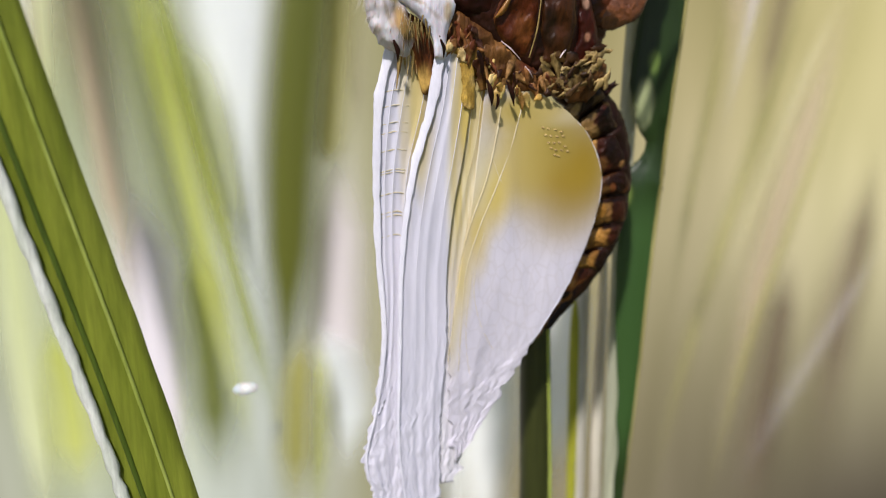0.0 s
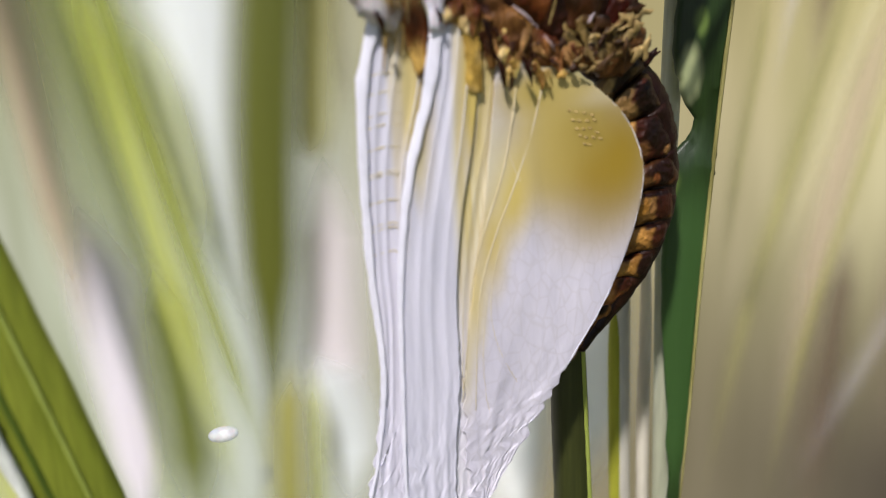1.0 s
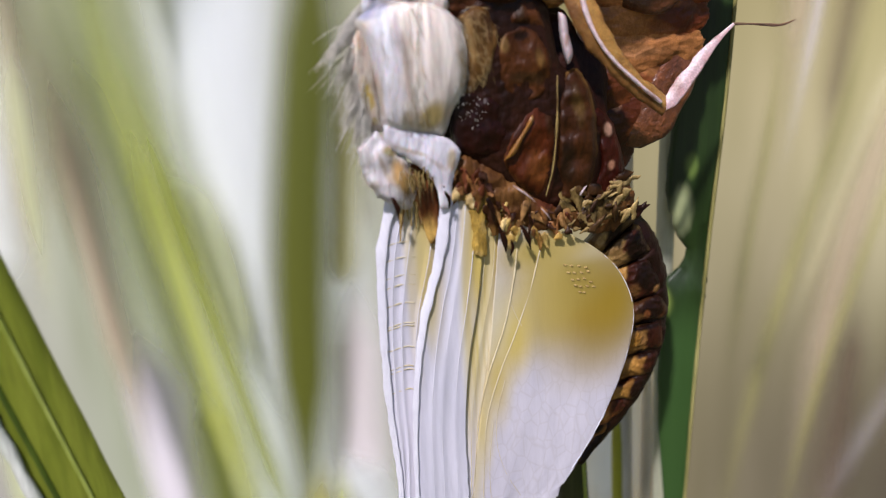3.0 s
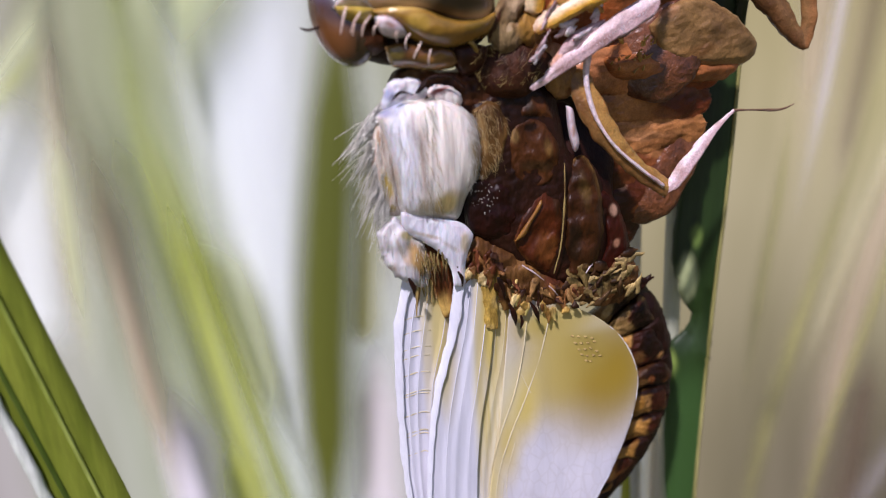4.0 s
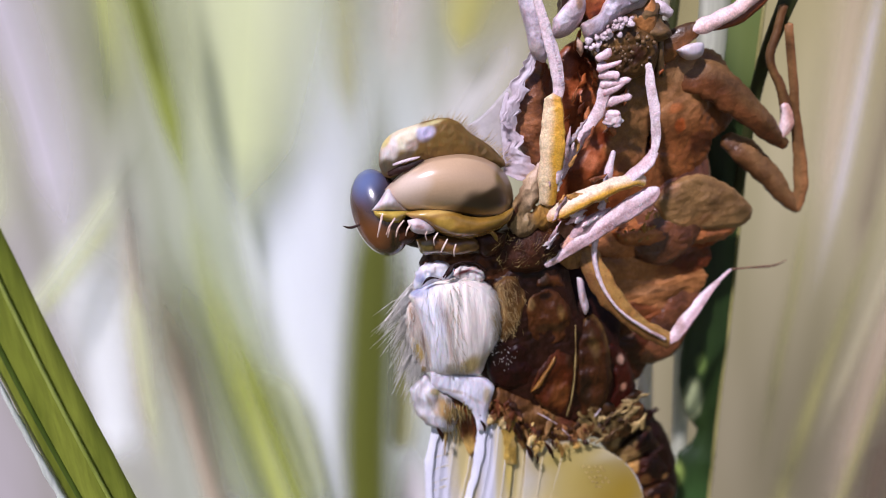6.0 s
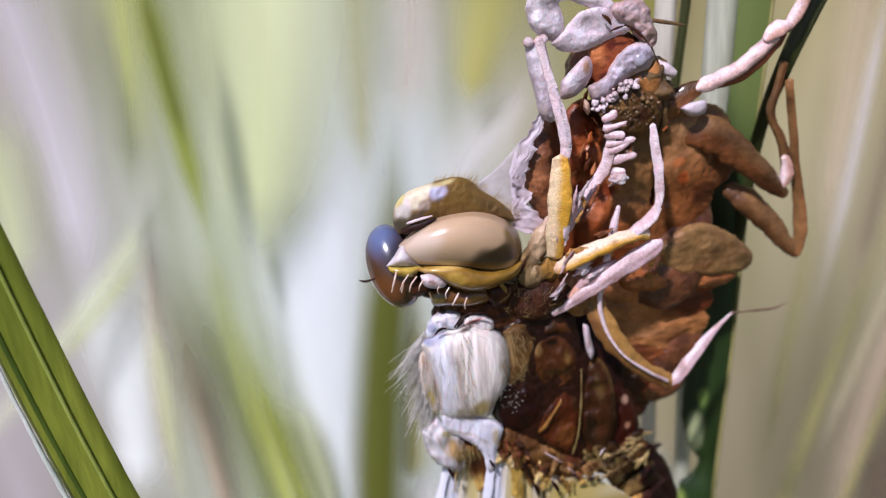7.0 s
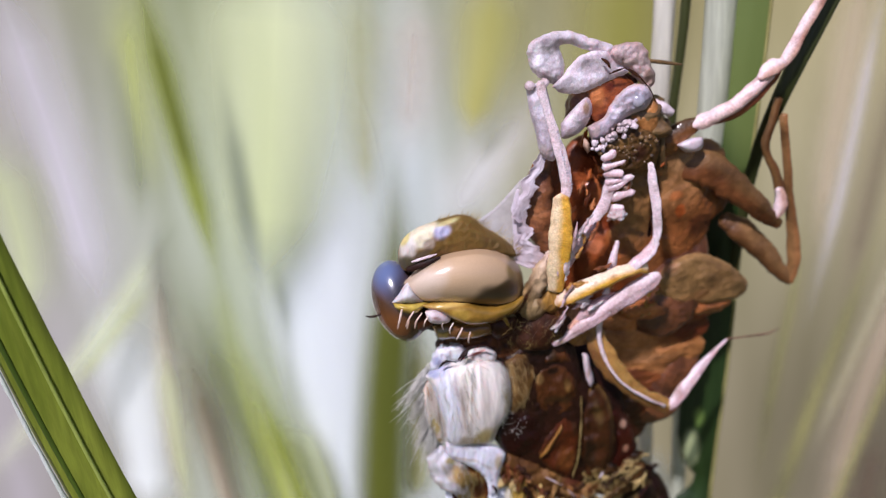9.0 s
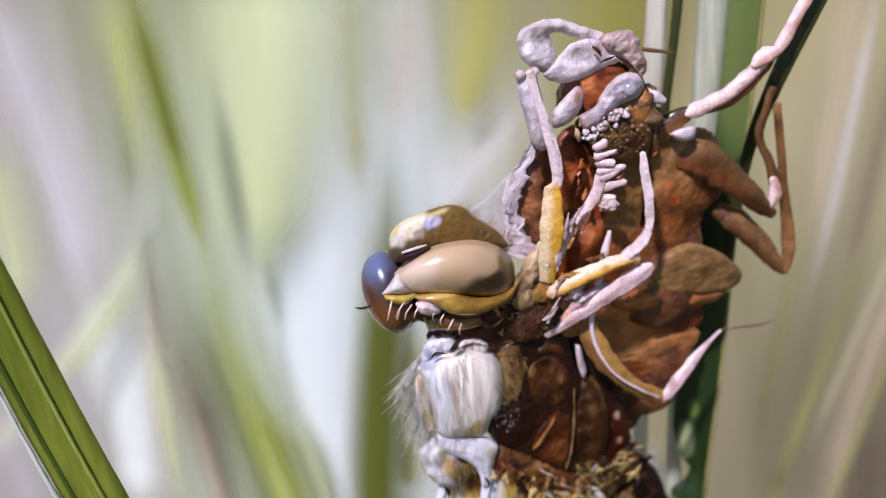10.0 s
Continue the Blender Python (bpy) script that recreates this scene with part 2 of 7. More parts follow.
def relief(lobes, y, step=0.08, wrinkle=0.08, scale=(1.6, 0.6), blend=0.12, back=1.0, seed=0, soft=0.18, patches=()):
    """One continuous skin over swollen lobes (x, z, half width, half height, tilt, swelling, start, pigment), run together smoothly,
    with fine wrinkles; pigment is held in "tint"."""
    x0, x1 = min(l[0] - l[2] - l[3] for l in lobes), max(l[0] + l[2] + l[3] for l in lobes)
    z0, z1 = min(l[1] - l[2] - l[3] for l in lobes), max(l[1] + l[2] + l[3] for l in lobes)
    xs, zs = np.arange(x0, x1, step), np.arange(z0, z1, step)
    gx, gz = np.meshgrid(xs, zs)
    fronts, least = [], np.full(gx.shape, 9.0)
    for x, z, rx, rz, tilt, high, start, _ in lobes:
        ca, sa = math.cos(radians(tilt)), math.sin(radians(tilt))
        q2 = (((gx - x) * ca + (gz - z) * sa) / rx) ** 2 + (((gz - z) * ca - (gx - x) * sa) / rz) ** 2
        least = np.minimum(least, q2)
        fronts.append(np.where(q2 < 1, start + high * np.sqrt(np.clip(1 - q2, 0, 1)), start - 2.5 * (np.sqrt(q2) - 1)))
    fronts = np.array(fronts)
    peak = fronts.max(0)
    high = peak + blend * np.log(np.exp((fronts - peak) / blend).sum(0))
    weight = np.exp((fronts - peak) / soft)
    weight /= weight.sum(0)
    tint = np.tensordot(weight.transpose(1, 2, 0), np.array([l[7] for l in lobes]), axes=1)
    for x, z, rx, rz, tilt, colour in patches:  # stains with a ragged outline
        ca, sa = math.cos(radians(tilt)), math.sin(radians(tilt))
        q = np.sqrt((((gx - x) * ca + (gz - z) * sa) / rx) ** 2 + (((gz - z) * ca - (gx - x) * sa) / rz) ** 2)
        q += 0.3 * np.sin(gx * 2.3 + gz * 1.1) * np.sin(gz * 2.9 - gx * 0.7)
        k = np.clip((1.25 - q) / 0.5, 0, 1)[..., None]
        tint = tint * (1 - k) + np.array(colour) * k
    bm = bmesh.new()
    layer = bm.verts.layers.float_color.new("tint")
    made = {}
    for j in range(len(zs)):
        for i in range(len(xs)):
            if least[j, i] < 1.0:
                a, b = xs[i], zs[j]
                n1 = noise.noise(Vector((a * scale[0] + seed, b * scale[1], seed)))
                n2 = noise.noise(Vector((a * scale[0] * 3.1, b * scale[1] * 3.1 + seed, seed)))
                h = high[j, i] + wrinkle * (1 - 2 * abs(n1)) + 0.5 * wrinkle * n2
                v = bm.verts.new(V(a + 0.1 * n2, b + 0.1 * n1, y - h))
                v[layer] = (*tint[j, i], 1.0)
                made[j, i] = v
    for (j, i), v in made.items():
        ring = (v, made.get((j, i + 1)), made.get((j + 1, i + 1)), made.get((j + 1, i)))
        if all(ring):
            bm.faces.new(ring)
    bmesh.ops.delete(bm, geom=[v for v in bm.verts if not v.link_faces], context="VERTS")
    edges = [e for e in bm.edges if e.is_boundary]
    out = bmesh.ops.extrude_edge_only(bm, edges=edges)["geom"]
    for v in out:
        if isinstance(v, bmesh.types.BMVert):
            v.co += BACK * back * MM
    return bm


def plate(outline, y, swell, tint, patches=(), rim=None, power=0.5, step=0.09, wrinkle=0.03, scale=(1.4, 1.4), seed=0, back=0.6, n=110, ragged=0.0, bend=0.0, bm=None):
    """A swollen plate of skin within a closed outline of (x, z) places: its front rises to swell towards the viewer. patches: ragged stains
    (x, z, rx, rz, tilt, pigment, softness); rim: the pigment of its margin; ragged: teeth of its outline; bend: how far it warps, in millimetres."""
    ring = np.array(spline([*outline, outline[0]], n)[:-1])
    if ragged:
        ring += [[ragged * (noise.noise(Vector((x * f, z * f, seed + k))) + 0.6 * noise.noise(Vector((x * 3.4 * f, z * 3.4 * f, seed + k)))) for k, f in ((0, 1.7), (9, 1.9))] for x, z in ring]
    x0, z0 = ring.min(0) - step
    x1, z1 = ring.max(0) + step
    wide = max(x1 - x0, z1 - z0)

    def away(gx, gz):
        """The distance to the outline, negative outside, and the nearest place on it."""
        a, b = ring, np.roll(ring, -1, 0)
        px, pz = gx[..., None], gz[..., None]
        dx, dz = b[:, 0] - a[:, 0], b[:, 1] - a[:, 1]
        u = np.clip(((px - a[:, 0]) * dx + (pz - a[:, 1]) * dz) / (dx * dx + dz * dz + 1e-12), 0, 1)
        nx, nz = a[:, 0] + u * dx, a[:, 1] + u * dz
        d = np.hypot(px - nx, pz - nz)
        k = d.argmin(-1)[..., None]
        cross = (a[:, 1] > pz) != (b[:, 1] > pz)
        inside = (cross & (px < dx * (pz - a[:, 1]) / np.where(dz == 0, 1e-12, dz) + a[:, 0])).sum(-1) % 2 == 1
        d = np.take_along_axis(d, k, -1)[..., 0]
        return np.where(inside, d, -d), np.take_along_axis(nx, k, -1)[..., 0], np.take_along_axis(nz, k, -1)[..., 0]

    coarse = wide / 36
    cx, cz = np.arange(x0 - coarse, x1 + 2 * step + 4 * coarse, coarse), np.arange(z0 - coarse, z1 + 2 * step + 4 * coarse, coarse)
    inside = away(*np.meshgrid(cx, cz))[0] > 0
    u = np.zeros(inside.shape)
    for _ in range(700):  # the shape of a blown skin
        u[1:-1, 1:-1] = np.where(inside[1:-1, 1:-1], 0.25 * (u[:-2, 1:-1] + u[2:, 1:-1] + u[1:-1, :-2] + u[1:-1, 2:]) + 1, 0)
    u /= u.max() + 1e-9
    xs, zs = np.arange(x0, x1 + step, step), np.arange(z0, z1 + step, step)
    gx, gz = np.meshgrid(xs, zs)
    far, nx, nz = away(gx, gz)
    fx, fz = (gx - cx[0]) / coarse, (gz - cz[0]) / coarse
    i, j = fx.astype(int), fz.astype(int)
    a, b = fx - i, fz - j
    blown = u[j, i] * (1 - a) * (1 - b) + u[j, i + 1] * a * (1 - b) + u[j + 1, i] * (1 - a) * b + u[j + 1, i + 1] * a * b
    edge = np.clip(far / (1.6 * coarse), 0, 1) ** 0.5
    high = swell * blown ** power * edge
    colour = np.broadcast_to(np.array(tint), (*gx.shape, 3)).copy()
    if rim is not None:
        k = np.clip(1 - far / 0.22, 0, 1)[..., None]
        colour = colour * (1 - k) + np.array(rim) * k
    for x, z, rx, rz, tilt, pigment, *soft in patches:
        ca, sa = math.cos(radians(tilt)), math.sin(radians(tilt))
        q = np.sqrt((((gx - x) * ca + (gz - z) * sa) / rx) ** 2 + (((gz - z) * ca - (gx - x) * sa) / rz) ** 2)
        q += 0.2 * np.sin(gx * 3.1 + gz * 1.7 + seed) * np.sin(gz * 3.7 - gx * 1.3)
        w = soft[0] if soft else 0.5
        k = np.clip((1 + w / 2 - q) / w, 0, 1)
        k = (k * k * (3 - 2 * k))[..., None]
        colour = colour * (1 - k) + np.array(pigment) * k
    bm = bm or bmesh.new()
    layer = bm.verts.layers.float_color.get("tint") or bm.verts.layers.float_color.new("tint")
    made, use = {}, far > 0
    cell = use[:-1, :-1] | use[1:, :-1] | use[:-1, 1:] | use[1:, 1:]

    def vert(j, i):
        if (j, i) not in made:
            p, q, h = (gx[j, i], gz[j, i], high[j, i]) if use[j, i] else (nx[j, i], nz[j, i], 0.0)
            if wrinkle:
                n1 = noise.noise(Vector((p * scale[0] + seed, q * scale[1], seed)))
                n2 = noise.noise(Vector((p * scale[0] * 3.1, q * scale[1] * 3.1 + seed, seed)))
                h += (wrinkle * (1 - 2 * abs(n1)) + 0.6 * wrinkle * n2) * min(1.0, max(0.0, far[j, i]) / 0.25)
            if bend:
                h += bend * noise.noise(Vector((p * 0.9, q * 0.9, seed + 40)))
            v = bm.verts.new(V(p, q, y - h))
            v[layer] = (*colour[j, i], 1.0)
            made[j, i] = v
        return made[j, i]

    for j, i in zip(*np.nonzero(cell)):
        bm.faces.new((vert(j, i), vert(j, i + 1), vert(j + 1, i + 1), vert(j + 1, i)))
    bm.edges.ensure_lookup_table()
    mine = set(made.values())
    out = bmesh.ops.extrude_edge_only(bm, edges=[e for e in bm.edges if e.is_boundary and e.verts[0] in mine and e.verts[1] in mine])["geom"]
    for v in out:
        if isinstance(v, bmesh.types.BMVert):
            v.co += BACK * back * MM
    return bm


def fur(ob, count, length, radius, way, inside, seed=1, spread=0.25, lift=0.25, droop=0.0):
    """Fine hairs on the skin of ob, combed along way (x, z, y), where inside(x, z) allows."""
    rnd = random.Random(seed)
    me = ob.data
    bm = bmesh.new()
    made, tries = 0, 0
    while made < count and tries < count * 40:
        tries += 1
        f = me.polygons[rnd.randrange(len(me.polygons))]
        c, nrm = f.center, f.normal
        if nrm.dot(BACK) > 0:
            nrm = -nrm
        y = c.y * 1000
        x, z = (c.x * 1000 - y * 20 / 52) / (1 + y / 52), c.z * 1000 - BASE + 0.37 * y
        if nrm.dot(BACK) > -0.1 or not inside(x, z):
            continue
        made += 1
        d = Vector((way[0], way[2], way[1])).normalized()
        d = (d - nrm * d.dot(nrm)).normalized() + nrm * lift + Vector([rnd.gauss(0, spread) for _ in range(3)])
        l = length * rnd.uniform(0.5, 1.2) * MM
        pts = [c, c + d * l * 0.5, c + d * l + Vector((0, 0, -droop * l)) - nrm * 0.3 * lift * l]
        last = None
        for k, p in enumerate(pts):
            r = radius * (1, 0.75, 0.12)[k] * MM
            t = (pts[min(k + 1, 2)] - pts[max(k - 1, 0)]).normalized()
            sd = t.orthogonal().normalized()
            sb = t.cross(sd)
            ring = [bm.verts.new(p + (sd * math.cos(2.1 * m) + sb * math.sin(2.1 * m)) * r) for m in range(3)]
            if last:
                for m in range(3):
                    bm.faces.new((last[m], last[(m + 1) % 3], ring[(m + 1) % 3], ring[m]))
            last = ring
    return bm


def blade(points, n=60, fold=0.35, thick=0.12, bm=None, ridge=0.06, wave=0.0, seed=0, turn=0.0):
    """A grass blade along (x, z, y, half width) places with a folded section; turn: degrees by which its face turns from the viewer."""
    bm = bm or bmesh.new()
    path = spline(points, n)
    centre = [V(*q[:3]) for q in path]
    cols = 9
    grids = []
    for back in (0, 1):
        grid = []
        for i, c in enumerate(centre):
            t = (centre[min(i + 1, n - 1)] - centre[max(i - 1, 0)]).normalized()
            side = t.cross(BACK).normalized()
            deep = side.cross(t).normalized()
            if side.x < 0:
                side = -side
            ca, sa = math.cos(radians(turn)), math.sin(radians(turn))
            row = []
            for k in range(cols):
                s = k / (cols - 1) * 2 - 1
                w = path[i][3]
                edge = wave * noise.noise(Vector((seed + s * 3, i * 0.22, seed))) * abs(s)
                u = (s * w + edge) * ca
                d = fold * w * (1 - abs(s)) * -1 + ridge * w * math.cos(s * math.pi * 4) + s * w * sa
                if back:
                    d += thick * (1 - 0.7 * abs(s)) + (0.25 * w if abs(s) < 0.1 else 0)
                row.append(bm.verts.new(c + side * u * MM + deep * d * MM * (1 if deep.y > 0 else -1)))
            grid.append(row)
        grids.append(grid)
    a, b = grids
    for j in range(n - 1):
        for i in range(cols - 1):
            bm.faces.new((a[j][i], a[j][i + 1], a[j + 1][i + 1], a[j + 1][i]))
            bm.faces.new((b[j][i], b[j + 1][i], b[j + 1][i + 1], b[j][i + 1]))
        for i in (0, cols - 1):
            bm.faces.new((a[j][i], a[j + 1][i], b[j + 1][i], b[j][i]))
    for i in range(cols - 1):
        for j in (0, n - 1):
            bm.faces.new((a[j][i], a[j][i + 1], b[j][i + 1], b[j][i]))
    return bm


def thin_blade(points, strength=1.0, n=50, cols=17):
    """A thin curved blade along (x, z, y, half width) places, whose see-through margins are held in "soft"."""
    bm = bmesh.new()
    layer = bm.verts.layers.float.new("soft")
    path = spline(points, n)
    centre = [V(*q[:3]) for q in path]
    grid = []
    for i, c in enumerate(centre):
        t = (centre[min(i + 1, n - 1)] - centre[max(i - 1, 0)]).normalized()
        side = t.cross(BACK).normalized()
        row = []
        for k in range(cols):
            s = k / (cols - 1) * 2 - 1
            v = bm.verts.new(c + side * s * path[i][3] * MM + BACK * (s * s) * 0.4 * path[i][3] * MM)
            v[layer] = strength * (1 - abs(s)) * 1.15 * min(1.0, 3.5 * i / n, 3.5 * (n - 1 - i) / n)
            row.append(v)
        grid.append(row)
    for a, b in zip(grid, grid[1:]):
        for k in range(cols - 1):
            bm.faces.new((a[k], a[k + 1], b[k + 1], b[k]))
    return bm


def hairs(roots, length, radius=0.02, spread=0.3, droop=0.0, seed=1, bm=None, sides=3):
    """Fine tapering hairs from (x, z, y, heading x, heading z, heading y) roots."""
    bm = bm or bmesh.new()
    rnd = random.Random(seed)
    for x, z, y, hx, hz, hy in roots:
        d = np.array([hx, hz, hy], float)
        d /= np.linalg.norm(d) + 1e-9
        d += np.array([rnd.gauss(0, spread) for _ in range(3)])
        l = length * rnd.uniform(0.5, 1.15)
        pts = [V(x + d[0] * l * u, z + d[1] * l * u - droop * l * u * u, y + d[2] * l * u) for u in (0, 0.5, 1)]
        last = None
        for i, c in enumerate(pts):
            r = radius * (1, 0.75, 0.15)[i] * MM
            t = (pts[min(i + 1, 2)] - pts[max(i - 1, 0)]).normalized()
            sd = t.orthogonal().normalized()
            sb = t.cross(sd)
            ring = [bm.verts.new(c + (sd * math.cos(2 * math.pi * k / sides) + sb * math.sin(2 * math.pi * k / sides)) * r) for k in range(sides)]
            if last:
                for k in range(sides):
                    bm.faces.new((last[k], last[(k + 1) % sides], ring[(k + 1) % sides], ring[k]))
            last = ring
    return bm


# ---- the materials of the place ----
M_WING = material("milky_wing", (0.7, 0.7, 0.79), (0.81, 0.8, 0.89), (1.1, 1.1, 0.12), rough=0.5, bump=0.1, depth=0.05, fine=5.0, grain=0.15, through=0.22, spots=((-4.5, 107.6, 0.6, 4.6, 0.8, (0.58, 0.45, 0.13), 0.85), (-1.90, 106.28, 0.6, 3.2, 0.6, (0.72, 0.58, 0.16), 0.9), (-2.76, 101.66, 0.35, 3.6, 0.8, (0.8, 0.72, 0.4), 0.6), (-4.73, 105.57, 0.4, 3.4, 0.7, (0.7, 0.6, 0.26), 0.8), (-5.4, 106.0, 0.25, 4.6, 0.8, (0.66, 0.56, 0.26), 0.6), (-1.9, 106.0, 0.7, 5.6, 0.8, (0.62, 0.48, 0.12), 0.8), (-2.7, 104.0, 0.2, 5.6, 0.8, (0.66, 0.54, 0.2), 0.6)))
M_WING_HIND = material("milky_hind_wing", (0.7, 0.68, 0.76), (0.81, 0.785, 0.86), (0.4, 0.4, 0.1), rough=0.6, bump=0.2, depth=0.1, fine=6.0, grain=0.2, through=0.25, net=(1.5, 0.01, 0.9), spots=(
    (2.93, 103.87, 3.2, 2.4, 0.9, (0.58, 0.46, 0.13), 0.95, -0.7), (3.3, 101.40, 3.2, 1.8, 0.9, (0.6, 0.49, 0.16), 0.85, -0.7), (4.5, 98.4, 1.9, 1.5, 0.95, (0.62, 0.53, 0.38), 0.7, -0.7), (6.2, 101.6, 2.2, 3.2, 0.95, (0.36, 0.24, 0.015), 0.95, -0.7), (4.9, 100.7, 2.4, 1.9, 0.98, (0.42, 0.28, 0.02), 0.8, -0.7), (3.7, 102.9, 1.4, 1.2, 0.95, (0.46, 0.34, 0.06), 0.7, -0.7), (4.9, 104.7, 1.6, 0.5, 0.95, (0.7, 0.62, 0.38), 0.6, -0.7), (1.61, 105.25, 2.0, 0.9, 0.8, (0.56, 0.43, 0.1), 0.9, -0.7), (3.06, 105.30, 1.2, 0.7, 0.9, (0.6, 0.48, 0.16), 0.7, -0.7), (1.9, 101.9, 1.4, 2.4, 0.95, (0.62, 0.48, 0.12), 0.5, -0.7),
    (0.10, 100.38, 0.8, 1.8, 0.9, (0.74, 0.58, 0.1), 0.85, -0.7), (-0.95, 98.51, 0.7, 2.2, 0.9, (0.72, 0.56, 0.1), 0.8, -0.7), (-1.93, 95.94, 0.55, 2.4, 0.9, (0.74, 0.6, 0.16), 0.75, -0.7), (-2.53, 92.92, 0.45, 2.4, 0.9, (0.76, 0.66, 0.32), 0.65, -0.7), (-1.01, 102.12, 1.0, 2.0, 0.9, (0.78, 0.72, 0.46), 0.6, -0.7)))
M_WING_YELLOW = material("yellowish_wing", (0.62, 0.50, 0.18), (0.84, 0.80, 0.68), (2.2, 2.2, 0.08), rough=0.55, bump=0.12, fine=3.0, grain=0.3, through=0.25, contrast=(0.38, 0.6), spots=(
    (-1.6, 107.4, 3.0, 4.0, 0.8, (0.56, 0.42, 0.08), 0.75), (-2.6, 102.5, 1.2, 3.6, 0.9, (0.74, 0.62, 0.22), 0.6), (-3.4, 85.0, 5.0, 11.0, 0.4, (0.82, 0.81, 0.88), 0.95)))
M_FLECK = material("brown_fleck", (0.26, 0.17, 0.04), (0.38, 0.27, 0.08), (1, 1, 1), rough=0.6, bump=0.0)
M_RIB = material("pearly_rib", (0.74, 0.74, 0.82), (0.85, 0.85, 0.92), (0.8, 0.8, 0.3), rough=0.4, bump=0.1, fine=6.0, grain=0.2, coat=0.1, through=0.15)
M_VEIN = material("straw_vein", (0.72, 0.62, 0.34), (0.82, 0.76, 0.58), (1, 1, 0.4), grain=0.3, rough=0.45, through=0.3, bump=0.2)
M_HAIR = material("silvery_hair", (0.6, 0.56, 0.48), (0.8, 0.78, 0.72), (1, 1, 1), rough=0.4, bump=0.0, through=0.25)
M_PINKHAIR = material("rosy_bristle", (0.62, 0.4, 0.3), (0.85, 0.7, 0.6), (1, 1, 1), rough=0.4, bump=0.0)
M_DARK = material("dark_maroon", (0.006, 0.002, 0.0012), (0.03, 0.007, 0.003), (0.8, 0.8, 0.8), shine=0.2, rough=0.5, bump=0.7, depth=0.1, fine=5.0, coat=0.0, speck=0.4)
M_FRINGE = material("ragged_skin", (0.06, 0.026, 0.007), (0.46, 0.35, 0.12), (0.9, 0.9, 0.5), shine=0.25, rough=0.5, bump=0.7, depth=0.1, fine=5.0, speck=0.5, detail=7.0, contrast=(0.38, 0.68))
M_EYE = material("tan_eye", (0.94, 0.93, 0.92), (1.06, 1.06, 1.06), (0.25, 0.25, 0.25), rough=0.3, shine=0.6, bump=0.02, depth=0.02, fine=40.0, coat=0.45, glaze=0.26, grain=0.15, tinted=True)
# the blue spot paints a reflection on top of the dark eye
M_EYE_BLUE = material("blue_reflection_eye", (0.03, 0.014, 0.008), (0.09, 0.035, 0.015), (0.3, 0.3, 0.3), rough=0.22, bump=0.03, depth=0.02, fine=40.0, coat=0.9, spots=(
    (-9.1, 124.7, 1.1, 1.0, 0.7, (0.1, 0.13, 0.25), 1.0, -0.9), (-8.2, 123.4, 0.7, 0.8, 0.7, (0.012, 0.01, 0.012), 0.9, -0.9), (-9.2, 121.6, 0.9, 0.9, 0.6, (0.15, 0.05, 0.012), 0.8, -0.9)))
M_CHEEK = material("honey_cheek", (0.22, 0.11, 0.012), (0.46, 0.29, 0.04), (0.7, 0.7, 0.7), rough=0.3, bump=0.4, depth=0.08, fine=5.0, coat=0.35, speck=0.25)
M_LEG_WHITE = material("pearly_leg", (0.44, 0.32, 0.30), (0.68, 0.61, 0.65), (0.8, 0.8, 0.6), rough=0.42, bump=0.7, depth=0.1, fine=4.0, coat=0.1, sss=0.15, speck=0.3, contrast=(0.3, 0.52))
M_SKIN = material("rust_case", (0.05, 0.010, 0.003), (0.36, 0.14, 0.05), (0.3, 0.3, 0.36), rough=0.42, bump=1.0, depth=0.2, fine=4.0, coat=0.25, through=0.08, detail=8.0, speck=0.6, contrast=(0.35, 0.68))
M_SKIN_DARK = material("umber_case", (0.03, 0.012, 0.003), (0.24, 0.14, 0.05), (0.45, 0.45, 0.45), rough=0.5, bump=0.8, depth=0.14, fine=4.0, detail=8.0, speck=0.6, coat=0.1)
M_SKIN_PALE = material("bleached_case", (0.36, 0.22, 0.18), (0.68, 0.57, 0.60), (0.7, 0.7, 0.7), rough=0.55, shine=0.3, bump=0.9, depth=0.14, fine=3.0, detail=8.0, speck=0.35, grain=0.6, contrast=(0.3, 0.56))
M_ABD_YELLOW = material("ochre_mark", (0.2, 0.09, 0.012), (0.5, 0.3, 0.06), (1.0, 1.0, 1.0), rough=0.42, bump=0.5, fine=5.0, speck=0.4)
M_FURROW = material("dark_furrow", (0.05, 0.09, 0.008), (0.09, 0.14, 0.014), (0.7, 0.7, 0.04), rough=0.45, bump=0.3, through=0.2)
M_BLADE = material("fresh_blade", (0.17, 0.22, 0.018), (0.33, 0.38, 0.045), (0.7, 0.7, 0.04), rough=0.42, bump=0.4, depth=0.05, fine=6.0, through=0.35)
# darker copy of the fresh blade, with shade mixed into its colour
M_BLADE_DARK = material("painted_shade_blade", (0.022, 0.027, 0.005), (0.05, 0.058, 0.013), (0.8, 0.8, 0.05), rough=0.45, bump=0.3, depth=0.05, fine=6.0, through=0.15)
